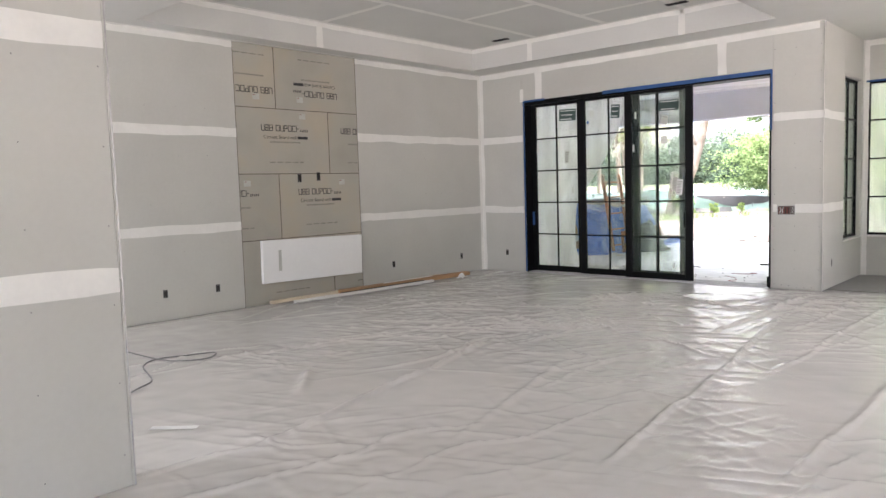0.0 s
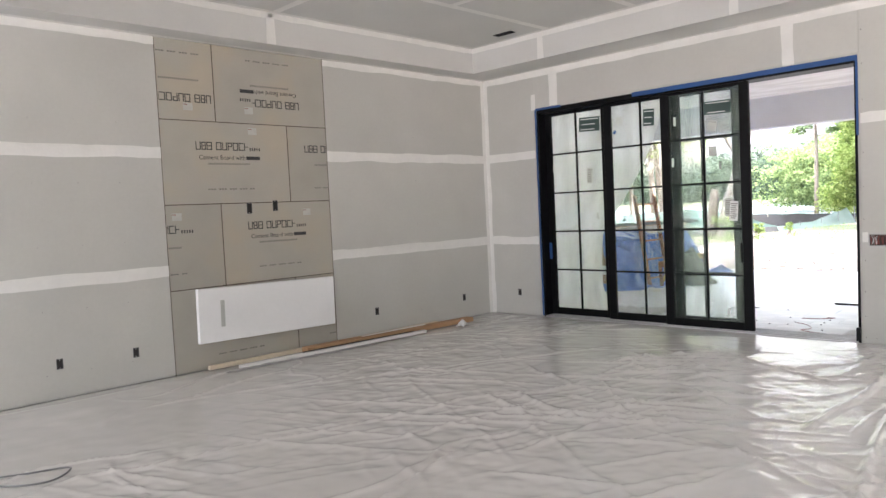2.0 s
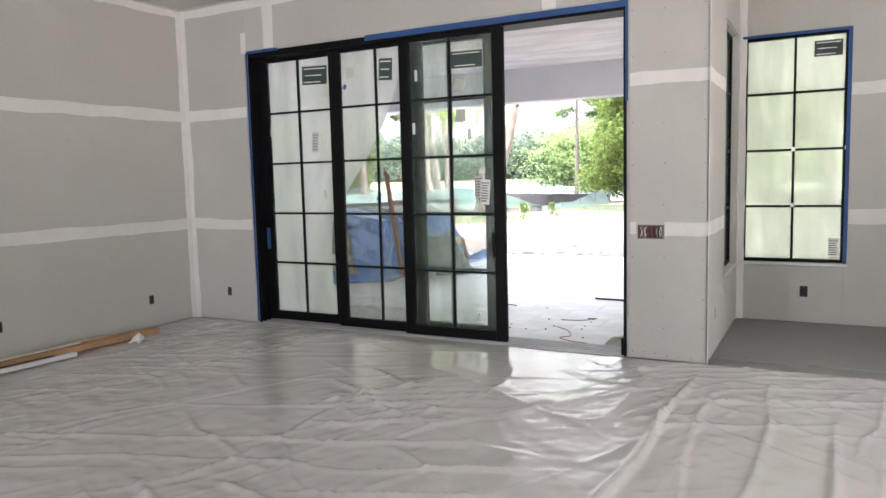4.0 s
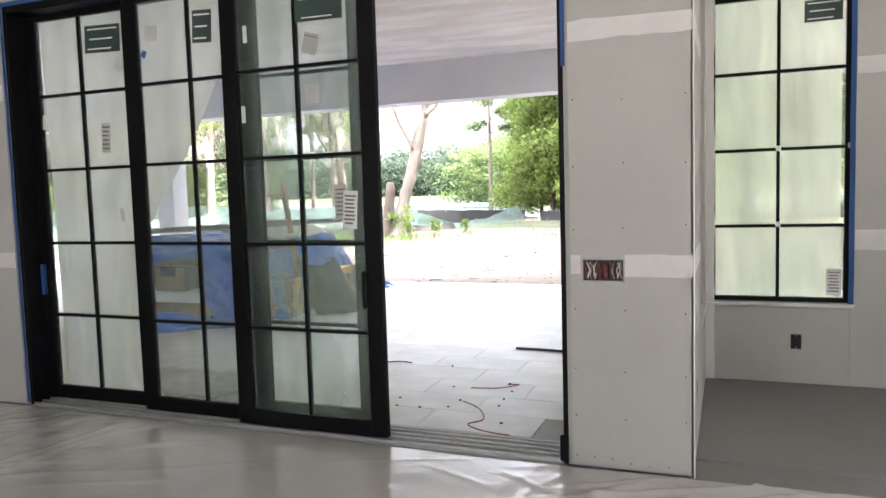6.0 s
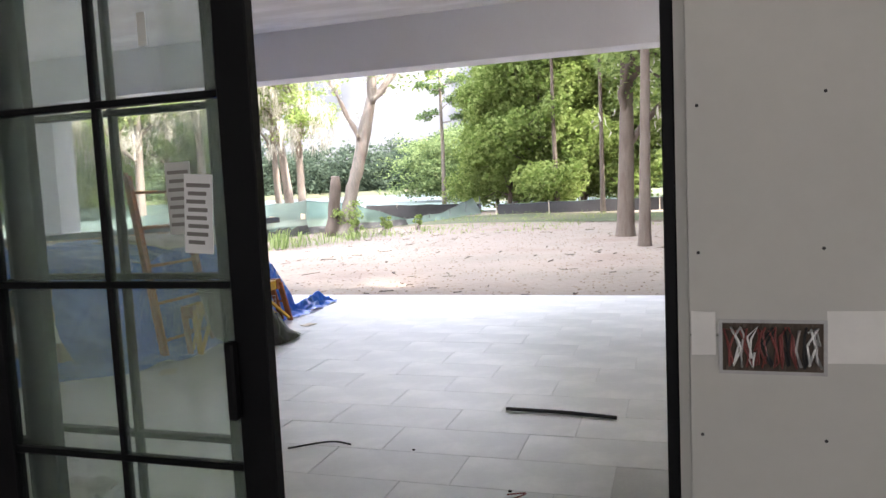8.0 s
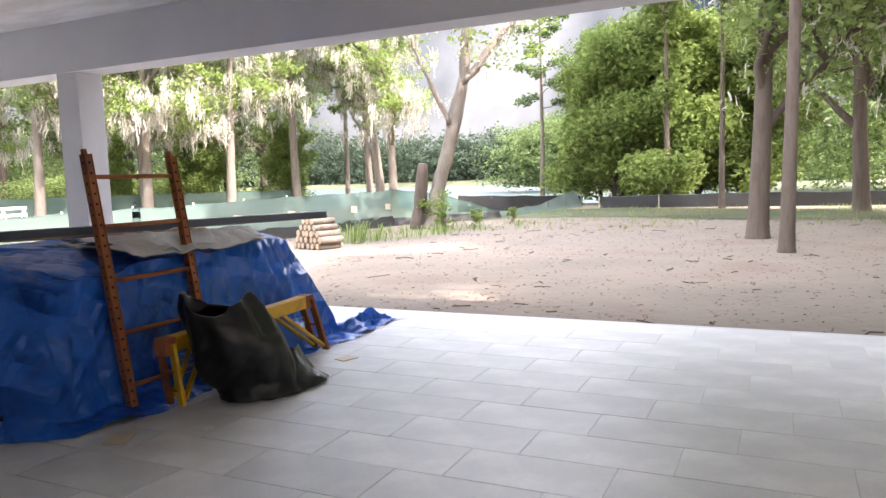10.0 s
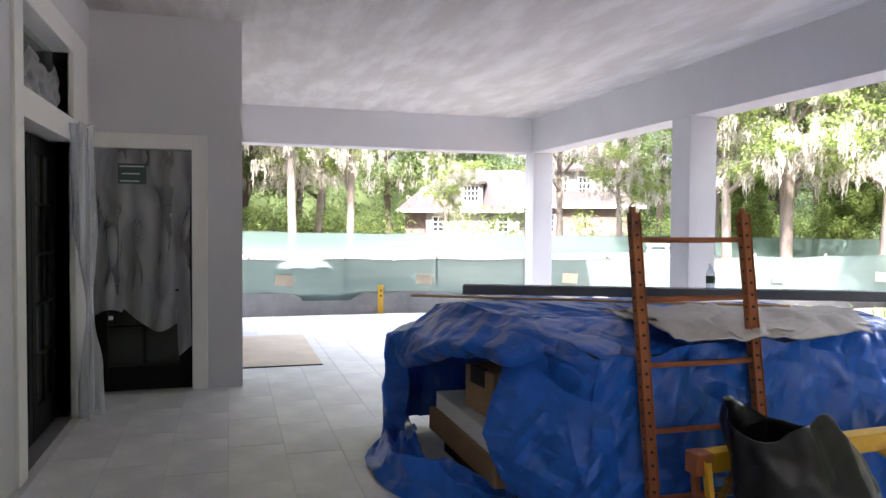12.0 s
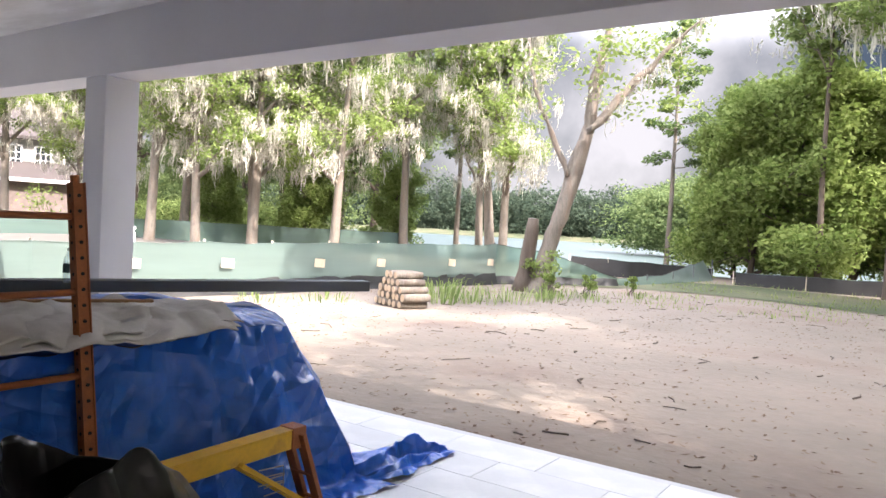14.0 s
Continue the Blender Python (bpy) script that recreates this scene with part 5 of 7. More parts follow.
# the open end: a hood over the gap, a flap folded back, a curtain and cloth heaped at its foot
LIP = ((-10.02, 13.30, .70), (-9.62, 13.06, .64), (-9.30, 13.20, .68), (-8.82, 13.32, .80), (-8.30, 13.47, .85), (-7.98, 13.80, .86))
hood = net((((-9.98, 13.8, 1.07), (-9.72, 13.48, 1.05), (-9.25, 13.50, 1.12), (-8.8, 13.55, 1.11), (-8.4, 13.68, 1.06), KNEE),
            ((-10.04, 13.5, .95), (-9.74, 13.26, .92), (-9.25, 13.36, .99), (-8.8, 13.40, 1.0), (-8.35, 13.55, 1.0), (-7.88, 13.87, .93)),
            ((-10.1, 13.32, .84), (-9.72, 13.06, .80), (-9.28, 13.12, .80), (-8.8, 13.25, .90), (-8.32, 13.42, .94), (-7.90, 13.84, .91)),
            LIP, ((-9.98, 13.45, .74), (-9.6, 13.2, .70), (-9.25, 13.36, .74), (-8.8, 13.46, .86), (-8.3, 13.58, .90), (-8.02, 13.88, .88))), 96, 60, 1.5, .5)
part("hood", hood, M_TARP, tarp, smooth=True)
flap = net((((-8.34, 13.50, .87), (-8.12, 13.64, .91), KNEE), ((-8.10, 13.27, .50), (-7.99, 13.53, .50), (-7.87, 13.85, .52)),
            ((-8.12, 13.47, .10), (-7.97, 13.56, .10), (-7.80, 13.77, .08)), ((-8.10, 13.38, .010), (-7.92, 13.42, .010), (-7.64, 13.62, .010))), 50, 70, .9, .2)
part("folded_flap", flap, M_TARP, tarp, smooth=True)
curtain = net((((-9.98, 13.9, 1.02), (-10.06, 13.36, .84), (-9.68, 13.09, .72), (-9.42, 13.18, .70)), ((-10.14, 13.85, .6), (-10.08, 13.22, .5), (-9.72, 13.03, .42), (-9.55, 13.20, .42)),
               ((-10.24, 13.9, .02), (-10.02, 13.22, .10), (-9.64, 13.02, .12), (-9.50, 13.22, .10))), 50, 50, 1.5, .5)
part("hanging_curtain", curtain, M_TARP, tarp, smooth=True)


def heaped(name, line, wide, high, seed):
    """Sheet pushed together into long folds lying along a line on the floor."""
    line = curve_points(line, 9)
    n_ = len(line) - 1

    def at(u, v):
        i = min(n_ - 1, int(u * n_))
        p, way = line[i].lerp(line[i + 1], u * n_ - i), (line[i + 1] - line[i]).normalized()
        side_ = Vector((way.y, -way.x, 0))
        a = (v - .5) * 2
        fat = .45 + .55 * math.sin(math.pi * min(1, max(0, u * .92 + .04)))
        hump = math.cos(a * 1.5) * high * fat * (.75 + .35 * wobble(u * 5, seed, 1)) + .055 * fat * math.sin(a * 7 + 3 * wobble(u * 3, seed, 4) + seed) * (1 - a * a)
        return crumple(p + side_ * a * wide * fat * (1 + .25 * wobble(u * 4, seed, 7)) + Vector((0, 0, max(.008, hump))), 1.1)

    part(name, Shape().grid(80, 30, at), M_TARP, tarp, smooth=True)


heaped("heaped_fold", ((-10.0, 13.30, 0), (-9.60, 13.08, 0), (-9.15, 12.98, 0), (-8.75, 13.0, 0), (-8.38, 13.18, 0), (-8.02, 13.44, 0)), .15, .21, 1)
heaped("heaped_fold", ((-9.55, 13.18, 0), (-9.2, 13.10, 0), (-8.8, 13.12, 0), (-8.4, 13.30, 0), (-8.1, 13.5, 0)), .13, .24, 4)
heaped("loose_tail", ((-7.86, 16.45, 0), (-7.78, 16.8, 0), (-7.75, 17.15, 0), (-7.66, 17.55, 0)), .27, .05, 7)
heaped("loose_tail", ((-7.70, 16.5, 0), (-7.66, 16.8, 0), (-7.68, 17.1, 0), (-7.60, 17.42, 0)), .10, .13, 2)


def carton(label, x, y, z, dx, dy, dz, turn, mat, open_top=False, cat="box"):
    c = thing("carton", label, cat, base=(x, y, z))
    m = Matrix.Translation((x, y, z)) @ Matrix.Rotation(radians(turn), 4, "Z")
    part("body", Shape().box(-dx / 2, dx / 2, -dy / 2, dy / 2, 0, dz, .006, turn=m), mat, c)
    if mat is M_CARD:
        part("seam_tape", Shape().box(-dx / 2 - .001, dx / 2 + .001, -.03, .03, dz - .003, dz + .0015, turn=m), M_PALEWOOD, c)
    if open_top:
        part("torn_hole", Shape().box(-dx * .3, dx * .2, -dy / 2 - .002, -dy / 2 + .03, dz * .62, dz + .002, turn=m), M_DARKHOLE, c, "torn dark hole in the carton's edge")
    return c


carton("brown cardboard box lying under the tarpaulin", -8.86, 13.60, .14, 1.34, .46, .165, 1, M_CARD)
carton("dark flat box at the bottom of the heap", -8.75, 13.66, .0, 1.3, .40, .138, 2, M_DARKHOLE)
carton("block of white packing foam on a box", -8.86, 13.62, .306, 1.24, .44, .125, 0, M_FOAM, cat="foam block")
carton("torn brown cardboard box on white foam", -8.80, 13.70, .432, .44, .42, .30, 6, M_CARD, True)
carton("brown cardboard carton deep in the heap", -8.85, 14.6, .0, 1.3, 1.0, .85, 0, M_CARD)
carton("brown cardboard carton deep in the heap", -8.95, 15.7, .0, 1.3, .8, .9, 0, M_CARD)

# long boards on the heap
def beam(name, label, a, b, w, h, mat):
    return timber(name, label, a, b, w, h, mat)


beam("grey_beam", "long dark grey primed board lying on the tarpaulin", (-9.94, 13.76, 1.115), (-8.30, 17.35, 1.125), .14, .075, M_BEAM)
beam("wooden_strip", "thin brown wooden strip across the tarpaulin", (-9.55, 13.22, 1.14), (-8.25, 15.5, 1.145), .035, .016, M_PINE)

# folded drop cloth
cloth = thing("drop_cloth", "folded off-white canvas drop cloth on the tarpaulin", "cloth", base=(-8.3, 15.0, 1.1))
for layer in range(3):
    def cl(u, v, k=layer):
        y, x = 14.30 + 1.40 * u + .05 * k, -8.62 + .84 * v + .05 * wobble(u * 5, k, 2) + .16 * u * (1 - v) - .04 * k
        z = 1.075 + .012 * k + .02 * wobble(x * 3, y * 3, 2) + .022 * max(0, math.sin((x * .5 + y) * 11 + k * 2 + 2 * wobble(x * 2, y * 2, k))) ** 2 - .10 * max(0, v - .72) / .28 * .75 + .03
        return (x, y, z + crinkle((x, y, z), ((.3, .016), (.12, .010), (.06, .004)), .5))
    solid(part("fold", Shape().grid(64, 44, cl), M_CANVAS, cloth, smooth=True), .006)

# rusty scaffold frame leaning on the heap
lad = thing("scaffold_frame", "rusty orange steel scaffold end frame leaning on the heap", "scaffold", base=(-7.75, 14.5, 0))
TOPX, LOWX = -7.99, -7.72


def frame_x(z):
    return LOWX + (TOPX - LOWX) * z / 1.75


for y in (14.15, 14.90):
    tilt_u = math.atan2(TOPX - LOWX, 1.75)
    turn = Matrix.Translation((LOWX, y, .01)) @ Matrix.Rotation(tilt_u, 4, "Y")
    ln = 1.745 / math.cos(tilt_u)
    up = Shape().box(-.027, -.022, -.03, .03, 0, ln, turn=turn).box(-.022, .028, -.03, -.025, 0, ln, turn=turn).box(-.022, .028, .025, .03, 0, ln, turn=turn).box(-.022, .02, -.024, .024, .002, ln - .002, turn=turn)
    post = part("upright", up, M_RUST, lad)
    for k in range(24):
        z = .06 + k * .0715
        part("hole", Shape().tube([turn @ Vector((.0275, 0, z)), turn @ Vector((.0205, 0, z))], .0085, 6), M_DARKHOLE, post)
        part("hole", Shape().tube([turn @ Vector((.0, -.0295, z)), turn @ Vector((.0, -.0312, z))], .0085, 6), M_DARKHOLE, post)
    part("coupling_pin", Shape().tube([turn @ Vector((-.01, 0, 1.64)), turn @ Vector((-.01, 0, 1.80))], .02, 8), M_RUST, lad)
for z in (.17, .53, .89, 1.26, 1.60):
    part("rung", Shape().tube([(frame_x(z), 14.18, z), (frame_x(z), 14.525, z - .002), (frame_x(z), 14.87, z)], .016, 8), M_RUST, lad, smooth=True)

# yellow folding trestle
sawh = thing("folding_trestle", "worn yellow steel folding trestle by the heap", "trestle", base=(-7.5, 15.1, 0))
za, zb = .43, .47
turn = Matrix.Translation((-7.52, 14.25, za)) @ Matrix.Rotation(math.atan2(zb - za, 1.68), 4, "X")
part("top_beam", Shape().box(-.045, .045, 0, 1.68, -.045, .055, .006, turn=turn).box(-.05, .05, 0, 1.68, .055, .062, .002, turn=turn), M_YELLOW, sawh)
def channel(a, b, wide, mat, name):
    """A folded steel strip between two points."""
    a, b = Vector(a), Vector(b)
    tm = Matrix.Translation(a) @ (b - a).to_track_quat("Z", "X").to_matrix().to_4x4()
    ln = (b - a).length
    return part(name, Shape().box(-.012, -.006, -wide, wide, 0, ln, .002, turn=tm).box(-.006, .014, -wide, -wide + .005, 0, ln, turn=tm).box(-.006, .014, wide - .005, wide, 0, ln, turn=tm), mat, sawh)


for y, zt, foot, brace in ((14.28, za, 14.33, 14.58), (15.88, zb, 16.06, 15.48)):
    for x, mt in ((-7.462, M_YELLOW if y < 15 else M_RUST), (-7.578, M_RUST)):
        channel((x, y, zt + .03), (x + .01, foot, .014), .032, mt, "leg")
        channel((x, brace, zt - .045), (x + .01, foot + (.03 if y < 15 else -.03), .05), .016, M_YELLOW, "brace")
    for z in (.12, .26):
        part("cross_bar", Shape().tube([(-7.45, y + (foot - y) * (1 - z / zt), z), (-7.59, y + (foot - y) * (1 - z / zt), z)], .010, 6), M_RUST, sawh)
    part("hinge_plate", Shape().box(-7.574, -7.466, y - .05, y + .05, zt - .05, zt + .066, .004), M_RUST, sawh, "rusty hinge plate")
for y in (14.40, 15.66):
    for k in range(3):
        part("wire_loop", Shape().tube([(-7.46, y - .06, .37 - .04 * k), (-7.455, y + .10, .36 - .04 * k), (-7.455, y + .11, .31 - .04 * k), (-7.46, y - .02, .31 - .04 * k)], .0035, 5), M_STEELBOX, sawh)

# black refuse bag
def bag(u, v):
    """Sagging sack: full at the foot, leaning, with a slack open mouth turned in at the end."""
    a = u * 2 * math.pi
    up = min(1.0, v / .82)
    r = .24 + .13 * math.sin(math.pi * min(1, up * .72 + .12)) - .05 * up
    z = .70 * up ** .92
    rim = .05 * math.sin(2 * a + .8) + .05 * max(0, math.cos(a + 1.9)) ** 2
    if v > .82:
        d = (v - .82) / .18
        r, z = r * (1 - .30 * d), z + rim - .34 * d
    else:
        z += rim * up ** 3
    fold = 1 + .06 * math.sin(a * 3 + up * 4) + .035 * math.sin(a * 8 - up * 5)
    x = -7.16 - .14 * up + r * .80 * fold * math.cos(a)
    y = 14.86 - .30 * up + r * 1.05 * fold * math.sin(a)
    if up < .12:
        x, y = x + .05 * (1 - up / .12) * math.cos(a), y + .05 * (1 - up / .12) * math.sin(a)
    return crumple((x, y, z), .9)


sack = thing("refuse_bag", "crumpled black plastic refuse bag slumped on the tiles", "bag", base=(-7.1, 14.6, 0))
part("bag", Shape().grid(110, 80, bag), M_BAG, sack, smooth=True)
skirt = net((((-7.22, 14.80, .36), (-7.0, 15.0, .30), (-7.12, 15.22, .28)), ((-7.02, 14.72, .12), (-6.88, 15.0, .13), (-7.02, 15.28, .08)), ((-6.98, 14.66, .01), (-6.84, 15.18, .012), (-7.0, 15.40, .01))), 40, 34, .9, .6)
part("spread_edge", skirt, M_BAG, sack, smooth=True)

# bottle on the grey board
bx, by, bz = -8.98, 15.42, 1.19
bot = thing("water_bottle", "small clear plastic water bottle on the grey board", "bottle", base=(bx, by, bz))
prof = ((0, .03), (.006, .034), (.12, .034), (.15, .030), (.175, .014), (.19, .013))
part("body", Shape().tube([(bx, by, bz + z) for z, r in prof], [r for z, r in prof], 14), see_through("bottle_plastic", (.88, .92, .93), body=.15, body_colour=(.7, .75, .78)), bot, smooth=True)
part("label", Shape().tube([(bx, by, bz + .06), (bx, by, bz + .115)], .0348, 14, cap=False), M_STICKDARK, bot)
part("cap", Shape().tube([(bx, by, bz + .19), (bx, by, bz + .208)], .015, 10), M_STICKWHITE, bot)

# litter on the tiles
cable("black_rod", "thin black plastic rod lying on the tiles", ((-4.17, 13.13), (-3.8, 13.115), (-3.44, 13.06)), .014, M_RUBBER, .016, "rod")
cable("red_wire", "loose thin red wire on the tiles", ((-3.88, 11.83), (-3.79, 11.86), (-3.92, 11.72), (-4.14, 11.67)), .004, M_REDWIRE, .008, "wire")
cable("red_wire", "loose thin red wire on the tiles", ((-4.07, 11.30), (-3.9, 11.16), (-3.79, 10.93), (-3.86, 10.8), (-3.72, 10.7), (-3.53, 10.66)), .004, M_REDWIRE, .008, "wire")
cable("black_wire", "short black wire on the tiles", ((-5.3, 12.2), (-5.1, 12.35), (-4.95, 12.33)), .006, M_RUBBER, .01, "wire")
for k in range(16):
    x, y = -4.6 + 1.5 * abs(wobble(k * 1.7, 2, 3)) * 1.6, 10.85 + 1.3 * abs(wobble(k * 2.3, 5, 1)) * 1.7
    d = thing("debris_crumb", "small dark crumb of building debris on tile", "debris", "tile debris", (x, y, .002))
    part("crumb", Shape().box(x - .008, x + .010, y - .007, y + .006, .002, .010, .002), M_DARKHOLE, d)
for x, y, w, l, r in ((-7.35, 13.72, .07, .2, 30), (-7.1, 15.85, .06, .16, -20), (-6.95, 14.05, .03, .07, 50)):
    m = Matrix.Translation((x, y, .006)) @ Matrix.Rotation(radians(r), 4, "Z")
    sc2 = thing("cardboard_scrap", "flat scrap of brown cardboard on the tiles", "scrap", base=(x, y, .002))
    part("scrap", Shape().box(-w, w, -l / 2, l / 2, -.003, .003, .001, turn=m), M_PALEWOOD if w > .05 else M_STICKWHITE, sc2)
mat_ = thing("floor_mat", "flat pale cardboard sheet on the porch floor", "mat", base=(-14, 12.5, 0))
part("sheet", Shape().box(-15.4, -12.95, 12.06, 12.98, .002, .010, .002), M_PALEWOOD, mat_)
part("dark_edge", Shape().box(-12.96, -12.935, 12.06, 12.98, .002, .014, .002), M_RUBBER, mat_)
heap = Shape().grid(30, 24, lambda u, v: tuple(fuzz((-7.2 + 1.3 * u, 10.75 + .75 * v, .02 + .07 * abs(wobble(u * 7, v * 6, 3))), .15, .05)))
heap.v = [(x, y, max(.006, z)) for x, y, z in heap.v]
crump = thing("crumpled_drop_cloth", "crumpled beige canvas drop cloth on the tiles by the door", "cloth", base=(-6.6, 11.1, 0))
solid(part("cloth", heap, M_CANVAS, crump, smooth=True), .004)


# ---- the yard, fences, water and houses beyond ----
wat = Shape().add([(-320, 47, -.62), (320, 47, -.62), (320, 236, -.62), (-320, 236, -.62)], [(0, 1, 2, 3)])
setting("water", wat, M_WATER, "calm grey-green lake")
far = Shape()
for x0, y0, x1, y1 in ((-220, 150, -100, 205), (-100, 205, 10, 212), (10, 212, 130, 190)):
    n = 12
    for i in range(n):
        a, b = i / n, (i + 1) / n
        pa, pb = (x0 + (x1 - x0) * a, y0 + (y1 - y0) * a), (x0 + (x1 - x0) * b, y0 + (y1 - y0) * b)
        far.add([(pa[0], pa[1] - 14, -.66), (pb[0], pb[1] - 14, -.66), (pb[0], pb[1], .6), (pa[0], pa[1], .6), (pb[0], pb[1] + 60, 1.2), (pa[0], pa[1] + 60, 1.2)], [(0, 1, 2, 3), (3, 2, 4, 5)])
setting("lawn", far, M_GRASS, "grassy far bank of the lake")
bank = Shape().grid(14, 8, lambda u, v: (-26 + 34 * u, 86 + 16 * v + 6 * math.sin(u * 2), -.64 + 1.5 * v - .3 * abs(u - .5)))
setting("lawn_2", bank, M_GRASS, "grassy bank on the near side of the lake", True)
bank = Shape().grid(14, 8, lambda u, v: (-6 + 40 * u, 45 + 30 * v, -.16 + .5 * v + .06 * math.sin(u * 5)))
setting("lawn_3", bank, M_GRASS, "bright grass behind the trees", True)
sandy = Shape().grid(24, 20, lambda u, v: (-45 + 25 * u, -12 + 50 * v, ground_z(-45 + 25 * u, -12 + 50 * v) + .03 + .35 * max(0, math.sin(v * 9)) * math.exp(-((u - .25) / .16) ** 2)))
setting("sand", sandy, M_SAND, "bright sandy track beyond the fence", True)
edge_grass = Shape().grid(30, 6, lambda u, v: (-17 + 17.5 * u, 33 + 6 * v + 4 * u + 2 * math.sin(u * 5), ground_z(-17 + 17.5 * u, 33 + 6 * v + 4 * u + 2 * math.sin(u * 5)) + .02))
setting("grass_edge", edge_grass, M_GRASS, "thin grass at the edge of the dirt", True)


def spline_length(pts, n):
    """n + 1 points spread evenly along a polyline."""
    seg = [math.dist(pts[i], pts[i + 1]) for i in range(len(pts) - 1)]
    total, out = sum(seg), []
    for k in range(n + 1):
        d, i = total * k / n, 0
        while i < len(seg) - 1 and d > seg[i]:
            d -= seg[i]
            i += 1
        f = min(1, d / seg[i])
        out.append(tuple(a + (b - a) * f for a, b in zip(pts[i], pts[i + 1])))
    return out


def cloth_fence(name, label, pts, n, mat, low, posts=True, sag=.03, skirt_mat=None, skirt=.3, lean=0.0):
    """A run of fence cloth on stakes: pts are (x, y, height)."""
    f = thing(name, label, "fence", base=(*pts[0][:2], 0))
    run = spline_length(pts, n)
    rows = 6
    s = Shape()
    for i, (x, y, hh) in enumerate(run):
        gz = ground_z(x, y)
        for j in range(rows + 1):
            w = j / rows
            wav = .05 * wobble(x * .9, y * .9 + w, 2) + .02 * wobble(x * 4, y * 4, w)
            s.v.append((x + wav + lean * w * hh, y + wav, gz + low + (hh - low) * w - sag * math.sin(i * math.pi / 5) ** 2 * w))
    for i in range(n):
        for j in range(rows):
            k = i * (rows + 1) + j
            s.f.append((k, k + rows + 1, k + rows + 2, k + 1))
    part("cloth", s, mat, f, smooth=True)
    top = Shape().tube([s.v[i * (rows + 1) + rows] for i in range(n + 1)], .012, 4)
    part("top_hem", top, M_SILT if mat is M_MESHFENCE else M_MESHPALE, f)
    if skirt_mat:
        k = Shape()
        for i, (x, y, hh) in enumerate(run):
            gz = ground_z(x, y)
            for j in range(4):
                w = j / 3
                o = .10 * (1 - w) + .05 * wobble(x * 2, y * 2, j)
                k.v.append((x + o, y - o * .2, gz + .01 + skirt * w * (1 + .3 * wobble(x, y, 7))))
        for i in range(n):
            for j in range(3):
                q = i * 4 + j
                k.f.append((q, q + 4, q + 5, q + 1))
        part("silt_skirt", k, skirt_mat, f, smooth=True)
    if posts:
        for i in range(0, n + 1, 5):
            x, y, hh = run[i]
            gz = ground_z(x, y)
            part("stake", Shape().box(x - .10, x - .065, y - .018, y + .018, gz - .1, gz + hh + .05, .003), M_PALEWOOD if mat is not M_MESHFENCE else M_BEAM, f)
    return f


cloth_fence("mesh_fence", "pale green mesh fence bleached by the sun with white silt cloth", ((-18.5, 5, 1.08), (-18.3, 14, 1.08), (-17.75, 19.5, 1.08)), 40, M_MESHPALE, .28, skirt_mat=M_SILTPALE, skirt=.42)
cloth_fence("mesh_fence", "green mesh fence with black silt cloth at its foot", ((-17.75, 19.5, 1.08), (-16.9, 25, 1.15), (-16.4, 30, 1.2), (-16.0, 32.6, 1.25)), 40, M_MESHPALE, .25, skirt_mat=M_SILT, skirt=.34)
cloth_fence("mesh_fence", "sagging dark green mesh fence by the lake", ((-16.0, 32.6, 1.25), (-15.2, 34.2, 1.1), (-14.4, 35.6, .7), (-13.6, 36.6, .28)), 20, M_MESHFENCE, .05, skirt_mat=M_SILT, skirt=.25)
cloth_fence("mesh_fence", "collapsed dark green mesh fence on the ground", ((-13.6, 36.8, .25), (-12.9, 40, .35), (-12.4, 44.5, .85)), 20, M_MESHFENCE, .02, lean=-.5)
cloth_fence("silt_fence", "low black silt fence at the edge of the dirt", ((-17.5, 41.5, .75), (-15.2, 42.0, .7), (-12.6, 45.2, .5)), 20, M_SILT, .0)
cloth_fence("silt_fence", "low black silt fence at the edge of the dirt", ((-11.2, 43, .5), (-8.5, 43.2, .55), (-5, 43.8, .6), (0, 43.6, .55), (4, 42.5, .6)), 30, M_SILT, .0)
cloth_fence("far_mesh_fence", "far green mesh fence before the trees", ((-45.5, 2, 1.25), (-45.2, 13, 1.25), (-41.1, 30, 1.25), (-36.5, 38, 1.25), (-31.0, 47, 1.2)), 60, M_MESHFENCE, .02)
for k, (x, y) in enumerate(((-18.18, 12.9), (-18.05, 15.6), (-17.72, 18.6), (-17.45, 21.2), (-17.1, 23.2), (-16.75, 25.6), (-16.55, 27.6), (-16.25, 30.4), (-15.85, 32.2))):
    x = -18.3 + max(0, y - 14) * .1 if y < 19.5 else (-17.75 + (y - 19.5) * .1545 if y < 25 else -16.9 + (y - 25) * .118)
    x -= .04
    sg = thing("fence_sign", "small blank tan sign tied to the mesh fence", "sign", "fence signs", (x + .1, y, .6))
    m = Matrix.Translation((x + .13, y, .62)) @ Matrix.Rotation(radians(-4 + 6 * wobble(k, 2, 2)), 4, "X")
    part("board", Shape().box(-.004, .004, -.17, .17, -.10, .10, .002, turn=m), M_SIGN, sg)
st = thing("survey_stake", "yellow wooden stake standing by the slab", "stake", base=(-17.95, 14.7, 0))
part("stake", Shape().box(-17.97, -17.93, 14.65, 14.75, -.15, .52, .004), M_YELLOW, st)
part("hole", Shape().tube([(-17.929, 14.7, .32), (-17.926, 14.7, .32)], .022, 10).tube([(-17.929, 14.7, .42), (-17.926, 14.7, .42)], .02, 10), M_DARKHOLE, st)

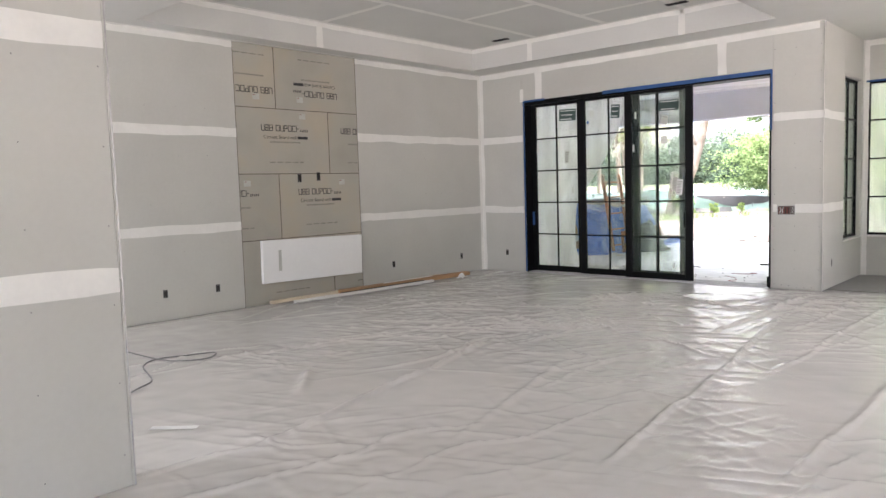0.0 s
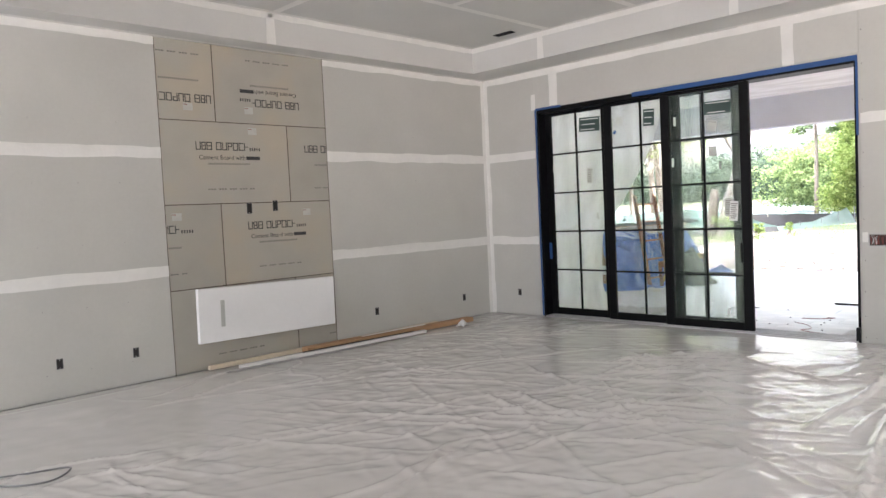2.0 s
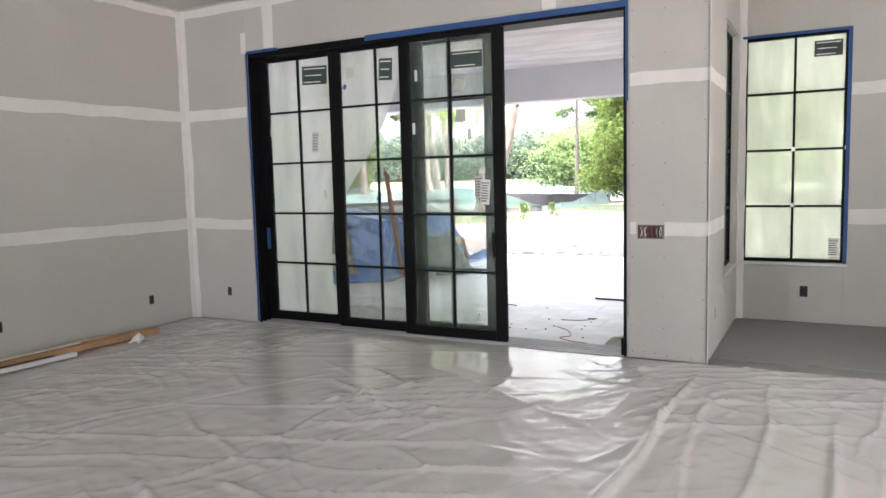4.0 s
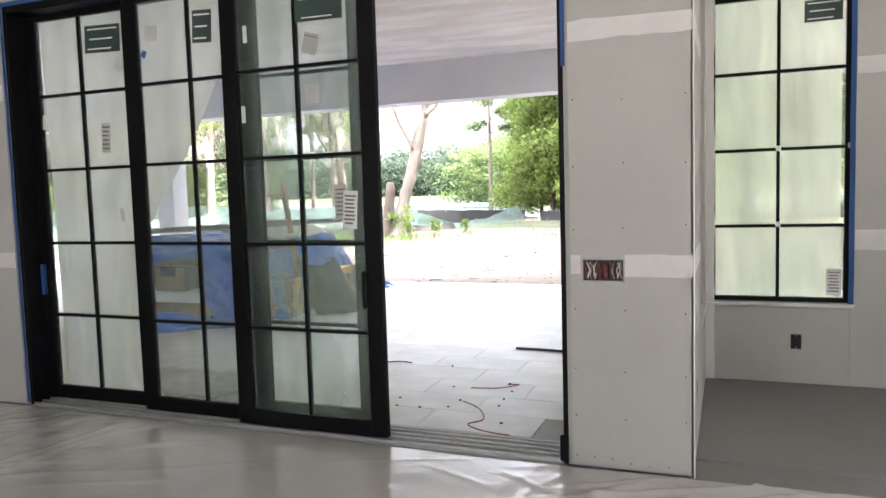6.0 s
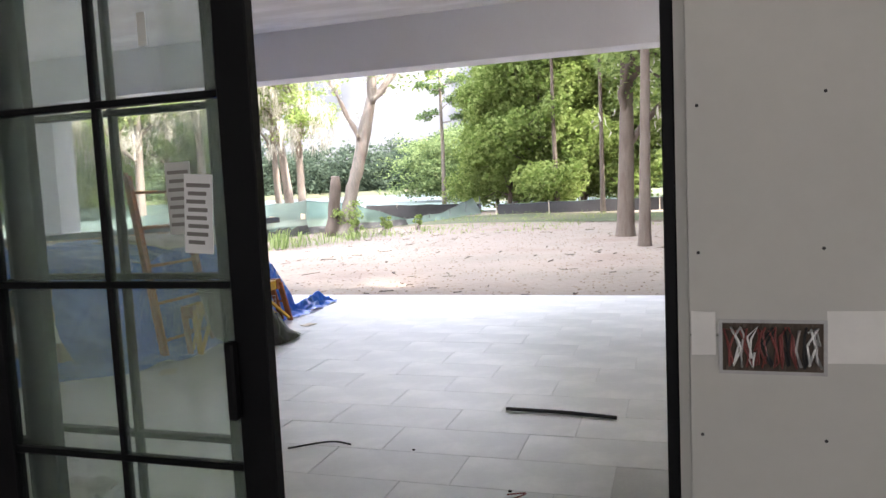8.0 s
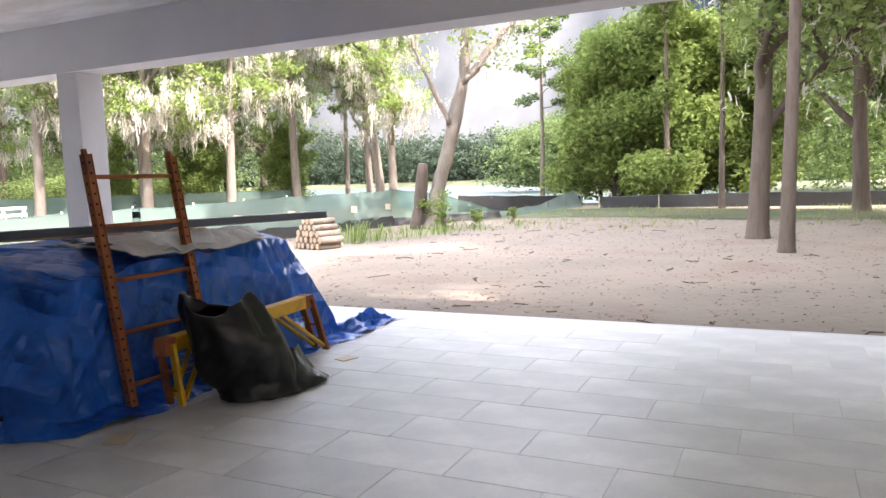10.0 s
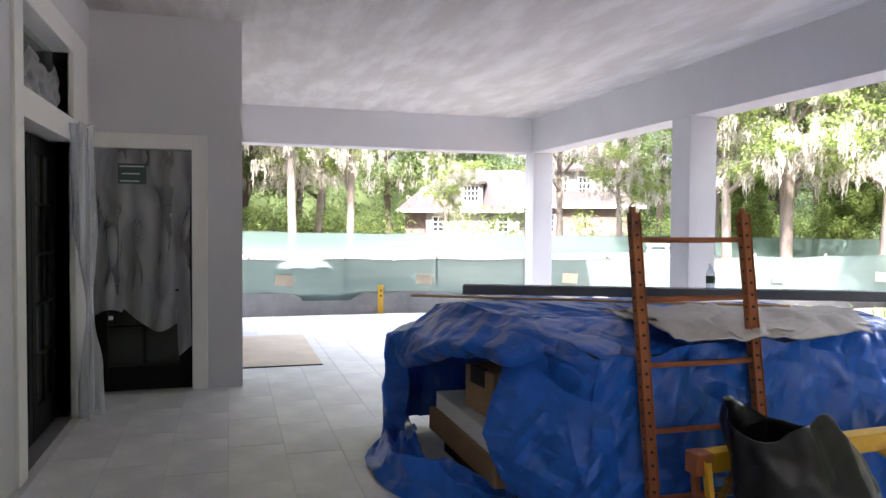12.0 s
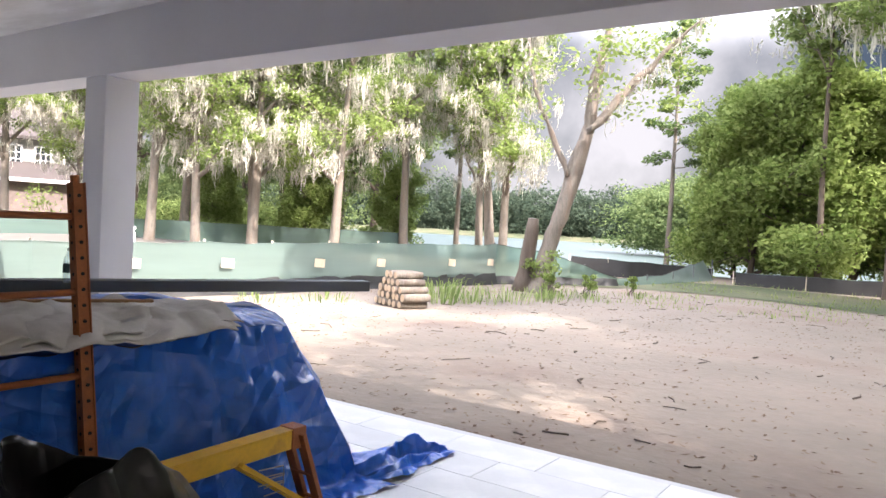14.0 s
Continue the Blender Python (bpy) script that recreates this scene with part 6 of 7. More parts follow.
# log pile
logs = thing("log_pile", "stack of short sawn logs on the dirt", "log pile", base=(-13.9, 25.0, ground_z(-13.9, 25)))
lz = ground_z(-13.9, 25)
k = 0
for row, count in enumerate((6, 6, 5, 4, 3)):
    for i in range(count):
        r = .075 + .025 * abs(wobble(k * 1.3, 2, 1))
        c = Vector((-14.45 + .19 * (i + row * .5) + .03 * wobble(k, 1, 1), 24.70 + .06 * wobble(k, 4, 2), lz + .085 + .145 * row))
        way = Vector((.42 + .14 * wobble(k, 6, 3), 1, .03 * wobble(k, 3, 3))).normalized() * (.62 + .1 * wobble(k, 9, 2))
        side_ = way.cross(Vector((0, 0, 1))).normalized()
        c = Vector((-13.95, 24.75 + .09 * wobble(k * 1.7, 3, 4), 0)) + side_ * (-.55 + .2 * (i + row * .5) + .04 * wobble(k * 2.1, 8, 1)) + Vector((0, 0, c.z + .012 * wobble(k * 1.9, 5, 6)))
        lg = part("log", Shape().tube([c, c + way * .5, c + way], [r, r * 1.04, r * .97], 10), M_BARKPALE, logs, smooth=True)
        part("cut_face", Shape().tube([c - way * .006, c - way * .001], r * .9, 10), M_CUTWOOD, lg)
        part("cut_face", Shape().tube([c + way * 1.002, c + way * 1.01], r * .88, 10), M_CUTWOOD, lg)
        k += 1


# ---- plants ----
def leaf_cards(shape, centre, radius, count, size, rng, flat=.7, droop=0.0):
    """Small leaves scattered in a clump, denser at its skin."""
    for _ in range(count):
        d = Vector((rng.gauss(0, 1), rng.gauss(0, 1), rng.gauss(0, flat)))
        d = d.normalized() * radius * (rng.random() ** .45)
        p = Vector(centre) + Vector((d.x, d.y, d.z * flat))
        a = Vector((rng.gauss(0, 1), rng.gauss(0, 1), rng.gauss(0, .6) - droop)).normalized()
        b = a.orthogonal().normalized()
        b = (b * math.cos(rng.random() * 6.3) + a.cross(b) * math.sin(rng.random() * 6.3))
        s = size * (.6 + .8 * rng.random())
        k = len(shape.v)
        shape.v += [tuple(p - a * s), tuple(p + b * s * .45), tuple(p + a * s), tuple(p - b * s * .45)]
        shape.f.append((k, k + 1, k + 2, k + 3))


def moss_strands(shape, p, length, count, rng, spread=.35):
    """A ragged beard of moss: kinked wisps, longest in the middle."""
    for _ in range(count):
        dx, dy = rng.gauss(0, spread), rng.gauss(0, spread)
        x, y = p.x + dx, p.y + dy
        ln = length * (.2 + .8 * rng.random()) * max(.2, 1 - math.hypot(dx, dy) / (spread * 2.6))
        w, a = .012 + .022 * rng.random(), rng.random() * 3.14
        c, s = math.cos(a) * w, math.sin(a) * w
        z = p.z + rng.gauss(0, .15)
        k = len(shape.v)
        for j, wide in enumerate((.5, 1.0, .8)):
            kx, ky = rng.gauss(0, .035) * j, rng.gauss(0, .035) * j
            shape.v += [(x + kx - c * wide, y + ky - s * wide, z - ln * .36 * j), (x + kx + c * wide, y + ky + s * wide, z - ln * .36 * j - .03)]
        shape.v.append((x + rng.gauss(0, .07), y + rng.gauss(0, .07), z - ln))
        shape.f += [(k, k + 1, k + 3, k + 2), (k + 2, k + 3, k + 5, k + 4), (k + 4, k + 5, k + 6)]


def grow(rng, height, girth, lean=(0, 0), forks=5, first=.35, spread=.5, leaf=.16, clump=(1.1, 120), moss=0, bark=M_BARK, leaves=M_LEAF, style="oak", name="tree", label="", moss_len=1.6):
    """A tree at the origin: trunk, limbs and crown."""
    wood, crown, beard = Shape(), Shape(), Shape()
    tree = thing(name, label, "tree")
    trunk = []
    n = 9
    for i in range(n + 1):
        f = i / n
        trunk.append(Vector((lean[0] * f * height + .10 * girth * 6 * math.sin(f * 5 + rng.random()) * f, lean[1] * f * height + .5 * girth * math.sin(f * 4 + 2 + rng.random()) * f, f * height - .15)))
    foot = [trunk[0], trunk[0].lerp(trunk[1], .16), trunk[0].lerp(trunk[1], .4)]
    wood.tube(foot + trunk[1:], [girth * 1.45, girth * 1.12, girth * 1.0] + [girth * (1 - .78 * (i / n)) for i in range(1, n + 1)], 10)
    tips, limbs = [], []

    def limb(p, way, length, r, depth):
        pts, q = [p], p
        for s in range(5):
            way = (way + Vector((rng.gauss(0, .22), rng.gauss(0, .22), rng.gauss(.04, .16)))).normalized()
            q = q + way * length / 5
            pts.append(q)
        limbs[-1].tube(pts, [r * (1 - .16 * i) for i in range(6)], 6, cap=False)
        tips.extend((pts[3], pts[5]) if depth else (pts[2], pts[4], pts[5]))
        if depth < 1:
            for _ in range(3):
                side = (way + Vector((rng.gauss(0, .8), rng.gauss(0, .8), rng.gauss(.1, .4)))).normalized()
                limb(pts[rng.randint(2, 4)], side, length * .6, r * .5, depth + 1)

    for i in range(forks):
        f = first + (1 - first) * (i + .5 * rng.random()) / forks
        j = min(n - 1, int(f * n))
        p = trunk[j].lerp(trunk[j + 1], f * n - j)
        a = i * 2.4 + rng.random()
        limbs.append(Shape())
        if style == "pine":
            limb(p, Vector((math.cos(a), math.sin(a), .15)), height * .16 * (1.25 - f), girth * .25, 1)
        else:
            limb(p, Vector((math.cos(a) * spread * 1.5, math.sin(a) * spread * 1.5, .75)), height * (.34 - .12 * f), girth * .48 * (1.2 - f * .6), 0)
    tips.append(trunk[-1])
    radius, count = clump
    for p in tips:
        if rng.random() < .9:
            leaf_cards(crown, p + Vector((rng.gauss(0, .3), rng.gauss(0, .3), .2)), radius * (.7 + .6 * rng.random()), count, leaf, rng, .95 if style == "shrub" else .6)
        if moss and p.z > 2.0 and rng.random() < .6:
            for _ in range(5):
                q = p + Vector((rng.gauss(0, .8), rng.gauss(0, .8), rng.gauss(-.1, .4)))
                moss_strands(beard, q, moss_len * (.35 + .6 * rng.random()), max(5, moss * 2 // 5), rng, .17)
    part("trunk", wood, bark, tree, smooth=True)
    for shape in limbs:
        part("limb", shape, bark, tree, smooth=True)
    part("crown", crown, leaves, tree)
    if moss:
        tagged(part("hanging_moss", beard, M_MOSS, tree), kind="stuff")
    return tree


rng = random.Random(7)
OAK = "tall oak hung with pale grey moss"
moss_a = grow(rng, 15, .30, (.03, .02), 9, .28, .42, .10, (1.15, 260), 60, M_BARKPALE, M_LEAF, name="mossy_oak", label=OAK, moss_len=1.9)
moss_b = grow(rng, 13, .26, (-.05, .03), 8, .25, .45, .10, (1.05, 240), 75, M_BARKPALE, M_LEAFBRIGHT, name="mossy_oak", label=OAK, moss_len=2.0)
lean_c = grow(rng, 14, .30, (.09, -.02), 5, .55, .4, .14, (1.0, 150), 20, M_BARKPALE, M_LEAFBRIGHT, name="leaning_tree", label="leaning pale-barked tree with a thin crown", moss_len=1.5)
pine_d = grow(rng, 17, .20, (.01, .0), 16, .42, .5, .13, (.75, 170), 0, M_BARKPALE, M_NEEDLE, "pine", name="pine_tree", label="tall slender pine with sparse branches")
shade_e = grow(rng, 12, .25, (.02, .02), 13, .22, .6, .105, (1.3, 190), 14, M_BARK, M_LEAF, name="shade_tree", label="broad dark-trunked tree with a loose green crown", moss_len=1.2)
bush_f = grow(rng, 6.5, .13, (.05, .03), 15, .04, 1.0, .10, (.75, 300), 0, M_BARK, M_LEAFBRIGHT, "shrub", name="leafy_shrub", label="large bright green leafy shrub")
dark_g = grow(rng, 14, .3, (.02, -.03), 10, .2, .55, .15, (1.6, 300), 30, M_BARK, M_LEAFDARK, name="forest_tree", label="dark forest tree behind the fence", moss_len=2.2)
pole_h = grow(rng, 13, .14, (.015, .01), 6, .6, .45, .15, (1.0, 130), 26, M_BARK, M_LEAF, name="slim_tree", label="slim straight tree with moss high up", moss_len=2.0)


def plant(tree, spots):
    """Stands the first tree on the first spot and copies on the rest: (x, y, turn, scale)."""
    for i, (x, y, turn, size) in enumerate(spots):
        m = Matrix.LocRotScale((x, y, ground_z(x, y)), Euler((0, 0, radians(turn))), None)
        ob = tree
        if i:
            ob = copy_thing(tree, m)
        else:
            tree.matrix_basis = m
        ob.scale = (size, size, size)


plant(moss_a, ((-36.4, 34.1, 0, .9), (-32.7, 37.3, 80, .95), (-30.3, 46.5, 140, .95), (-46.1, 15.4, 200, .95), (-50.2, 12.1, 250, 1.0), (-44.0, 30.9, 310, .8), (-38.5, 37.5, 25, .95), (-25.7, 47.4, 160, .8), (-48.5, 8, 95, 1.0)))
plant(moss_b, ((-33.6, 34.7, 30, .95), (-34.6, 39.0, 120, 1.0), (-47.4, 24.8, 170, .55), (-47.7, 18.9, 215, 1.0), (-29.3, 39.5, 280, 1.0), (-40.5, 33.0, 60, .7), (-52, 15.8, 10, 1.0), (-23.5, 46.1, 330, 1.0)))
plant(lean_c, ((-54.0, 17.6, 60, 1.0), (-24.6, 46.8, 190, 1.0)))
plant(pine_d, ((-15.8, 49.0, 0, .72), (-29, 50, 100, .9)))
plant(shade_e, ((-4.3, 28.6, 0, .95), (-1.4, 39.0, 130, 1.1), (-.2, 33.0, 250, 1.0), (3.5, 27.5, 80, 1.05), (7.5, 34.0, 190, 1.1), (2.2, 22.5, 310, .9), (1.8, 30.5, 20, 1.1), (5.6, 24.0, 160, 1.1), (4.2, 37.0, 220, 1.1), (6.2, 20.0, 100, 1.0), (3.4, 19.4, 15, 1.1), (9.5, 23.5, 200, 1.2), (9.0, 29.0, 290, 1.2), (10.5, 18.5, 60, 1.1)))
plant(pole_h, ((-3.7, 25.7, 0, 1.0), (-6.1, 42.3, 70, .9), (-8.5, 44.5, 200, 1.0)))
plant(bush_f, ((-11.6, 47.5, 0, 1.1), (-9.4, 46.5, 120, 1.25), (-7.6, 47.5, 60, 1.2), (-12.8, 50, 200, 1.0), (-5.8, 49, 280, 1.3), (-10.4, 51, 300, 1.3), (-36.5, 45, 20, .8), (-40, 41, 150, .7), (-33, 49, 80, .8)))
plant(dark_g, (
    (-64, 4, 0, 1.0), (-60, 9, 60, 1.1), (-66, 13, 120, 1.15), (-61, 17, 180, .95), (-70, 20, 240, 1.2), (-74, 27, 300, 1.2), (-78, 35, 20, 1.3), (-72, 45, 80, 1.2), (-66, 52, 140, 1.2), (-58, 54, 200, 1.1),
    (-50, 52, 260, 1.1), (-44, 50, 320, 1.0), (-46, 58, 40, 1.2), (-39, 54, 100, 1.0), (-54, 62, 160, 1.3), (-62, -2, 30, 1.1), (-56, 0, 70, 1.0), (-58, 11, 200, .9), (3, 52, 50, 1.1), (9, 47, 90, 1.1)))

# shoots, palmetto tufts and litter in the yard
def tuft(name, label, x, y, high, count, mat, seed, wide=.010):
    r = random.Random(seed)
    t = thing(name, label, "plant", "tufts by the fence", (x, y, ground_z(x, y)))
    s = Shape()
    for _ in range(count * 2):
        a, o = r.random() * 6.3, r.random() ** .7 * .7
        ln, out = high * (.5 + .6 * r.random()), high * (.2 + .5 * r.random())
        c, q = math.cos(a), math.sin(a)
        bx_, by_, bz_ = x + c * o, y + q * o, ground_z(x, y) - .01
        k = len(s.v)
        w = wide * (.6 + .8 * r.random())
        s.v += [(bx_ - q * w, by_ + c * w, bz_), (bx_ + q * w, by_ - c * w, bz_), (bx_ + c * out * .5 + q * w, by_ + q * out * .5 - c * w, bz_ + ln * .75), (bx_ + c * out * .5 - q * w, by_ + q * out * .5 + c * w, bz_ + ln * .75), (bx_ + c * out, by_ + q * out, bz_ + ln * .85)]
        s.f += [(k, k + 1, k + 2, k + 3), (k + 3, k + 2, k + 4)]
    part("foliage", s, mat, t)
    return t


for i, (x, y, hg, n) in enumerate(((-13.9, 26.6, .75, 46), (-13.5, 27.3, .6, 40), (-13.1, 28.2, .5, 34), (-14.6, 27.4, .7, 40), (-12.8, 29.4, .45, 30), (-15.6, 24.6, .3, 26), (-16.2, 23.2, .25, 20), (-12.3, 31.0, .35, 26), (-11.6, 33.0, .3, 24), (-13.0, 30.4, .5, 30))):
    tuft("grass_tuft", "tuft of long green blades by the fence", x, y, hg * .8, n, M_LEAF, i)
for i, (x, y, size) in enumerate(((-13.4, 31.0, .75), (-14.1, 31.3, .55), (-12.6, 31.8, .35), (-11.9, 33.4, .3), (-13.2, 30.6, .4))):
    b = thing("young_shoots", "leafy young shoots at the foot of a tree", "plant", "shoots by the trunk", (x, y, ground_z(x, y)))
    s, st_ = Shape(), Shape()
    r = random.Random(i)
    for q in range(9):
        top = Vector((x + r.gauss(0, .28) * size, y + r.gauss(0, .28) * size, ground_z(x, y) + (.7 + .9 * r.random()) * size))
        st_.tube([(x + r.gauss(0, .1), y + r.gauss(0, .1), ground_z(x, y)), top], .008, 4)
        leaf_cards(s, top, .26 * size, 30, .055, r, .9)
    part("stems", st_, M_BARK, b)
    part("leaves", s, M_LEAFBRIGHT, b)


def forked_tree(x, y):
    """The old tree by the fence: a leaning trunk that forks, with a thin mossy crown."""
    r, foot = random.Random(31), Vector((x, y, ground_z(x, y) - .1))
    way = Vector((.82, .56, 0))
    tree = thing("forked_tree", "leaning forked tree with pale mossy bark by the fence", "tree", base=foot)

    def stem(pts, thick, name):
        line = [foot + way * (a + .42 * min(1, z / 4.85)) + Vector((.06 * r.gauss(0, 1), .06 * r.gauss(0, 1), z)) for a, z in pts]
        line = curve_points(line, 5)
        n_ = len(line) - 1
        wood = Shape().tube(line, [thick[0] + (thick[1] - thick[0]) * (i / n_) ** .8 + (.22 * (1 - i / 3) if i < 3 and name == "trunk" else 0) for i in range(n_ + 1)], 12)
        wood.v = [tuple(fuzz(fuzz(q, .45, .09), .15, .035)) for q in wood.v]
        part(name, wood, M_BARKPALE, tree, smooth=True)
        return line

    stem(((0, 0), (.10, 1.2), (.30, 2.6), (.65, 4.85)), (.27, .20), "trunk")
    a = stem(((.62, 4.6), (.85, 6.0), (1.15, 7.3), (1.4, 8.6), (1.5, 10.4)), (.18, .06), "limb")
    b = stem(((.66, 4.7), (1.35, 5.5), (2.2, 6.4), (2.9, 7.2), (4.1, 8.3)), (.15, .04), "limb")
    c = stem(((.25, 3.4), (-.3, 4.6), (-.9, 5.8), (-1.3, 7.4)), (.09, .03), "limb")
    crown, beard = Shape(), Shape()
    for line, first in ((a, 4), (b, 4), (c, 8)):
        for q in line[first::2]:
            leaf_cards(crown, q + Vector((r.gauss(0, .5), r.gauss(0, .5), r.gauss(.1, .3))), .55 + .4 * r.random(), 90, .085, r, .7)
            moss_strands(beard, q, .5 + .8 * r.random(), 14, r, .16)
    part("crown", crown, M_LEAFBRIGHT, tree)
    tagged(part("hanging_moss", beard, M_MOSS, tree), kind="stuff")


forked_tree(-13.95, 31.57)
gr = thing("stump", "broken grey tree stump beside the leaning tree", "stump", base=(-14.45, 31.5, ground_z(-14.45, 31.5)))
part("stump", Shape().tube([fuzz((-14.45 + .04 * i, 31.5, ground_z(-14.45, 31.5) - .1 + .36 * i), .5, .08) for i in range(7)], [.34, .26, .23, .22, .21, .20, .15], 10), M_BARK, gr, smooth=True)

litter, twigs = Shape(), Shape()
r = random.Random(11)
for _ in range(9000):
    x, y = -16.5 + 22 * r.random(), 18.2 + 25 * r.random() ** 1.3
    a, ln, w = r.random() * 6.3, .015 + .03 * r.random(), .008 + .012 * r.random()
    c, s_ = math.cos(a), math.sin(a)
    z = ground_z(x, y) + .006 + .012 * r.random()
    k = len(litter.v)
    litter.v += [(x - c * ln, y - s_ * ln, z), (x - s_ * w, y + c * w, z + .012 * r.random()), (x + c * ln, y + s_ * ln, z + .01), (x + s_ * w, y - c * w, z)]
    litter.f.append((k, k + 1, k + 2, k + 3))
for _ in range(240):
    x, y = -16 + 21 * r.random(), 18.4 + 22 * r.random() ** 1.2
    a, ln = r.random() * 6.3, .08 + .35 * r.random() ** 2
    z = ground_z(x, y) + .012
    p = Vector((x, y, z))
    twigs.tube([p, p + Vector((math.cos(a) * ln * .5, math.sin(a) * ln * .5, .02 * r.random())), p + Vector((math.cos(a + .3) * ln, math.sin(a + .3) * ln, .01))], .005 + .006 * r.random(), 4)
lit = new("leaf_litter", litter.mesh("leaf_litter", M_TWIG))
tagged(lit, "dry leaf litter scattered over the dirt", "litter", kind="stuff")
tagged(new("twigs", twigs.mesh("twigs", M_BARK)), "dead twigs scattered over the dirt", "twigs", kind="stuff")
grs = Shape()
for _ in range(5200):
    x = -17 + 21 * r.random()
    y = 29.5 + 13 * r.random() + (x + 14) * .25
    if wobble(x * .35, y * .35, 2) < -.05:
        continue
    a, hg, w = r.random() * 6.3, .05 + .13 * r.random(), .006 + .008 * r.random()
    z = ground_z(x, y)
    c, s_ = math.cos(a), math.sin(a)
    k = len(grs.v)
    grs.v += [(x - c * w, y - s_ * w, z), (x + c * w, y + s_ * w, z), (x + s_ * hg * .5, y + c * hg * .5, z + hg)]
    grs.f.append((k, k + 1, k + 2))
tagged(new("grass_blades", grs.mesh("grass_blades", M_LEAFBRIGHT)), "thin green grass at the edge of the dirt", "grass", kind="stuff")

# far woods over the lake and behind the house, one sheet of leaves each
def woods(name, label, path, high, count, size, mat, seed, deep=10):
    s, r = Shape(), random.Random(seed)
    for i in range(count):
        f = r.random()
        k = min(len(path) - 2, int(f * (len(path) - 1)))
        g = f * (len(path) - 1) - k
        x = path[k][0] + (path[k + 1][0] - path[k][0]) * g + r.gauss(0, deep * .4)
        y = path[k][1] + (path[k + 1][1] - path[k][1]) * g + r.gauss(0, deep * .4)
        cap = high * (.62 + .38 * wobble(x * .09, y * .09, seed) + .16 * wobble(x * .31, y * .31, seed + 2))
        z = cap * (1 - r.random() ** 1.2 * .99)
        leaf_cards(s, (x, y, z), size * 5.5, 20, size, r, .7)
    for k in range(len(path) - 1 if deep >= 10 else 0):   # added upright sheet that stands in for the wood's shaded inner mass
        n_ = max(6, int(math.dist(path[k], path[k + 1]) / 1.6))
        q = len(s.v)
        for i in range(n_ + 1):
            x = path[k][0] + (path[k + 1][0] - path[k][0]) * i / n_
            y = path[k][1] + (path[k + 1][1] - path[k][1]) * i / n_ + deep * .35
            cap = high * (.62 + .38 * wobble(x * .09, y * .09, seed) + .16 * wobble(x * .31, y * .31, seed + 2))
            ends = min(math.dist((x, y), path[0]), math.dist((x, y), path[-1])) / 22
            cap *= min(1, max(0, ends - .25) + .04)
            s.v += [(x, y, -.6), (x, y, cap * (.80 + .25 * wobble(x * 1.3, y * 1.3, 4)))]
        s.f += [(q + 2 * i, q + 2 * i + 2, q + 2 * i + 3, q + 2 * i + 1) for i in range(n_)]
    return tagged(new(name, s.mesh(name, mat)), label, "woods", kind="stuff")


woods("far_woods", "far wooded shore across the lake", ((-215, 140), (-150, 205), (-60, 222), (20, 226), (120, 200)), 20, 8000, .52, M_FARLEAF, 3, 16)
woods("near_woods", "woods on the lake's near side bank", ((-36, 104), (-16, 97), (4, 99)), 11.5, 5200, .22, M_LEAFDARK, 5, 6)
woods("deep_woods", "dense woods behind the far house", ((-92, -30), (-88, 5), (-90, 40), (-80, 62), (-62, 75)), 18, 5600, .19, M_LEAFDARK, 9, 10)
woods("undergrowth", "undergrowth along the far fence", ((-64, -6), (-60, 12), (-62, 22)), 4.5, 1500, .10, M_LEAF, 12, 3)
woods("undergrowth", "undergrowth behind the lake fence", ((-50, 43), (-45, 46), (-40, 49)), 4.0, 1500, .10, M_LEAF, 15, 3)
woods("right_woods", "woods to the side of the yard", ((-2, 60), (10, 52), (22, 40), (26, 26)), 13, 4200, .13, M_LEAF, 17, 6)

# house beyond the fence
HP = Matrix.Translation((-59.5, 30.5, .25)) @ Matrix.Rotation(radians(68), 4, "Z")      # local -y faces the porch
hs = thing("brick_house", "cream and brick house with a brown shingle roof", "house", base=(-59.5, 30.5, .25))


def hbox(x0, x1, y0, y1, z0, z1, b=0):
    return Shape().box(x0, x1, y0, y1, z0, z1, b, turn=HP)


def hroof(x0, x1, y0, y1, z0, z1, ridge):
    """A hipped roof; ridge: how far its ridge stops short of the ends."""
    ym = (y0 + y1) / 2
    v = [(x0, y0, z0), (x1, y0, z0), (x1, y1, z0), (x0, y1, z0), (x0 + ridge, ym, z1), (x1 - ridge, ym, z1)]
    v += [(a, b, c - .22) for a, b, c in v[:4]]
    f = [(0, 1, 5, 4), (1, 2, 5), (2, 3, 4, 5), (3, 0, 4), (6, 7, 1, 0), (7, 8, 2, 1), (8, 9, 3, 2), (9, 6, 0, 3), (9, 8, 7, 6)]
    return Shape().add([tuple(HP @ Vector(p)) for p in v], f)


part("wall", hbox(-3.6, 4.4, 0, 8, 0, 2.75), M_HOUSE, hs)
part("brick_wall", hbox(-5.4, -3.6, .6, 8, 0, 2.75), M_HOUSEBRICK, hs)
part("brick_wall", hbox(4.4, 13, -1.0, 9, 0, 3.1), M_HOUSEBRICK, hs)
part("upper_wall", hbox(6.0, 12, .2, 8.5, 3.1, 6.0), M_HOUSE, hs)
part("roof", hroof(-5.9, 8.6, -.6, 8.8, 2.75, 6.2, 3.4), M_ROOF, hs)
part("roof", hroof(5.4, 12.6, -.4, 9.1, 6.0, 9.3, 3.0), M_ROOF, hs)
part("roof", hroof(4.2, 13.5, -1.6, 3.0, 3.1, 4.6, 2.0), M_ROOF, hs)
part("fascia", hbox(-5.9, 5.2, -.64, -.58, 2.5, 2.76), M_TRIM, hs)
part("fascia", hbox(4.2, 13.5, -1.64, -1.58, 2.86, 3.1), M_TRIM, hs)


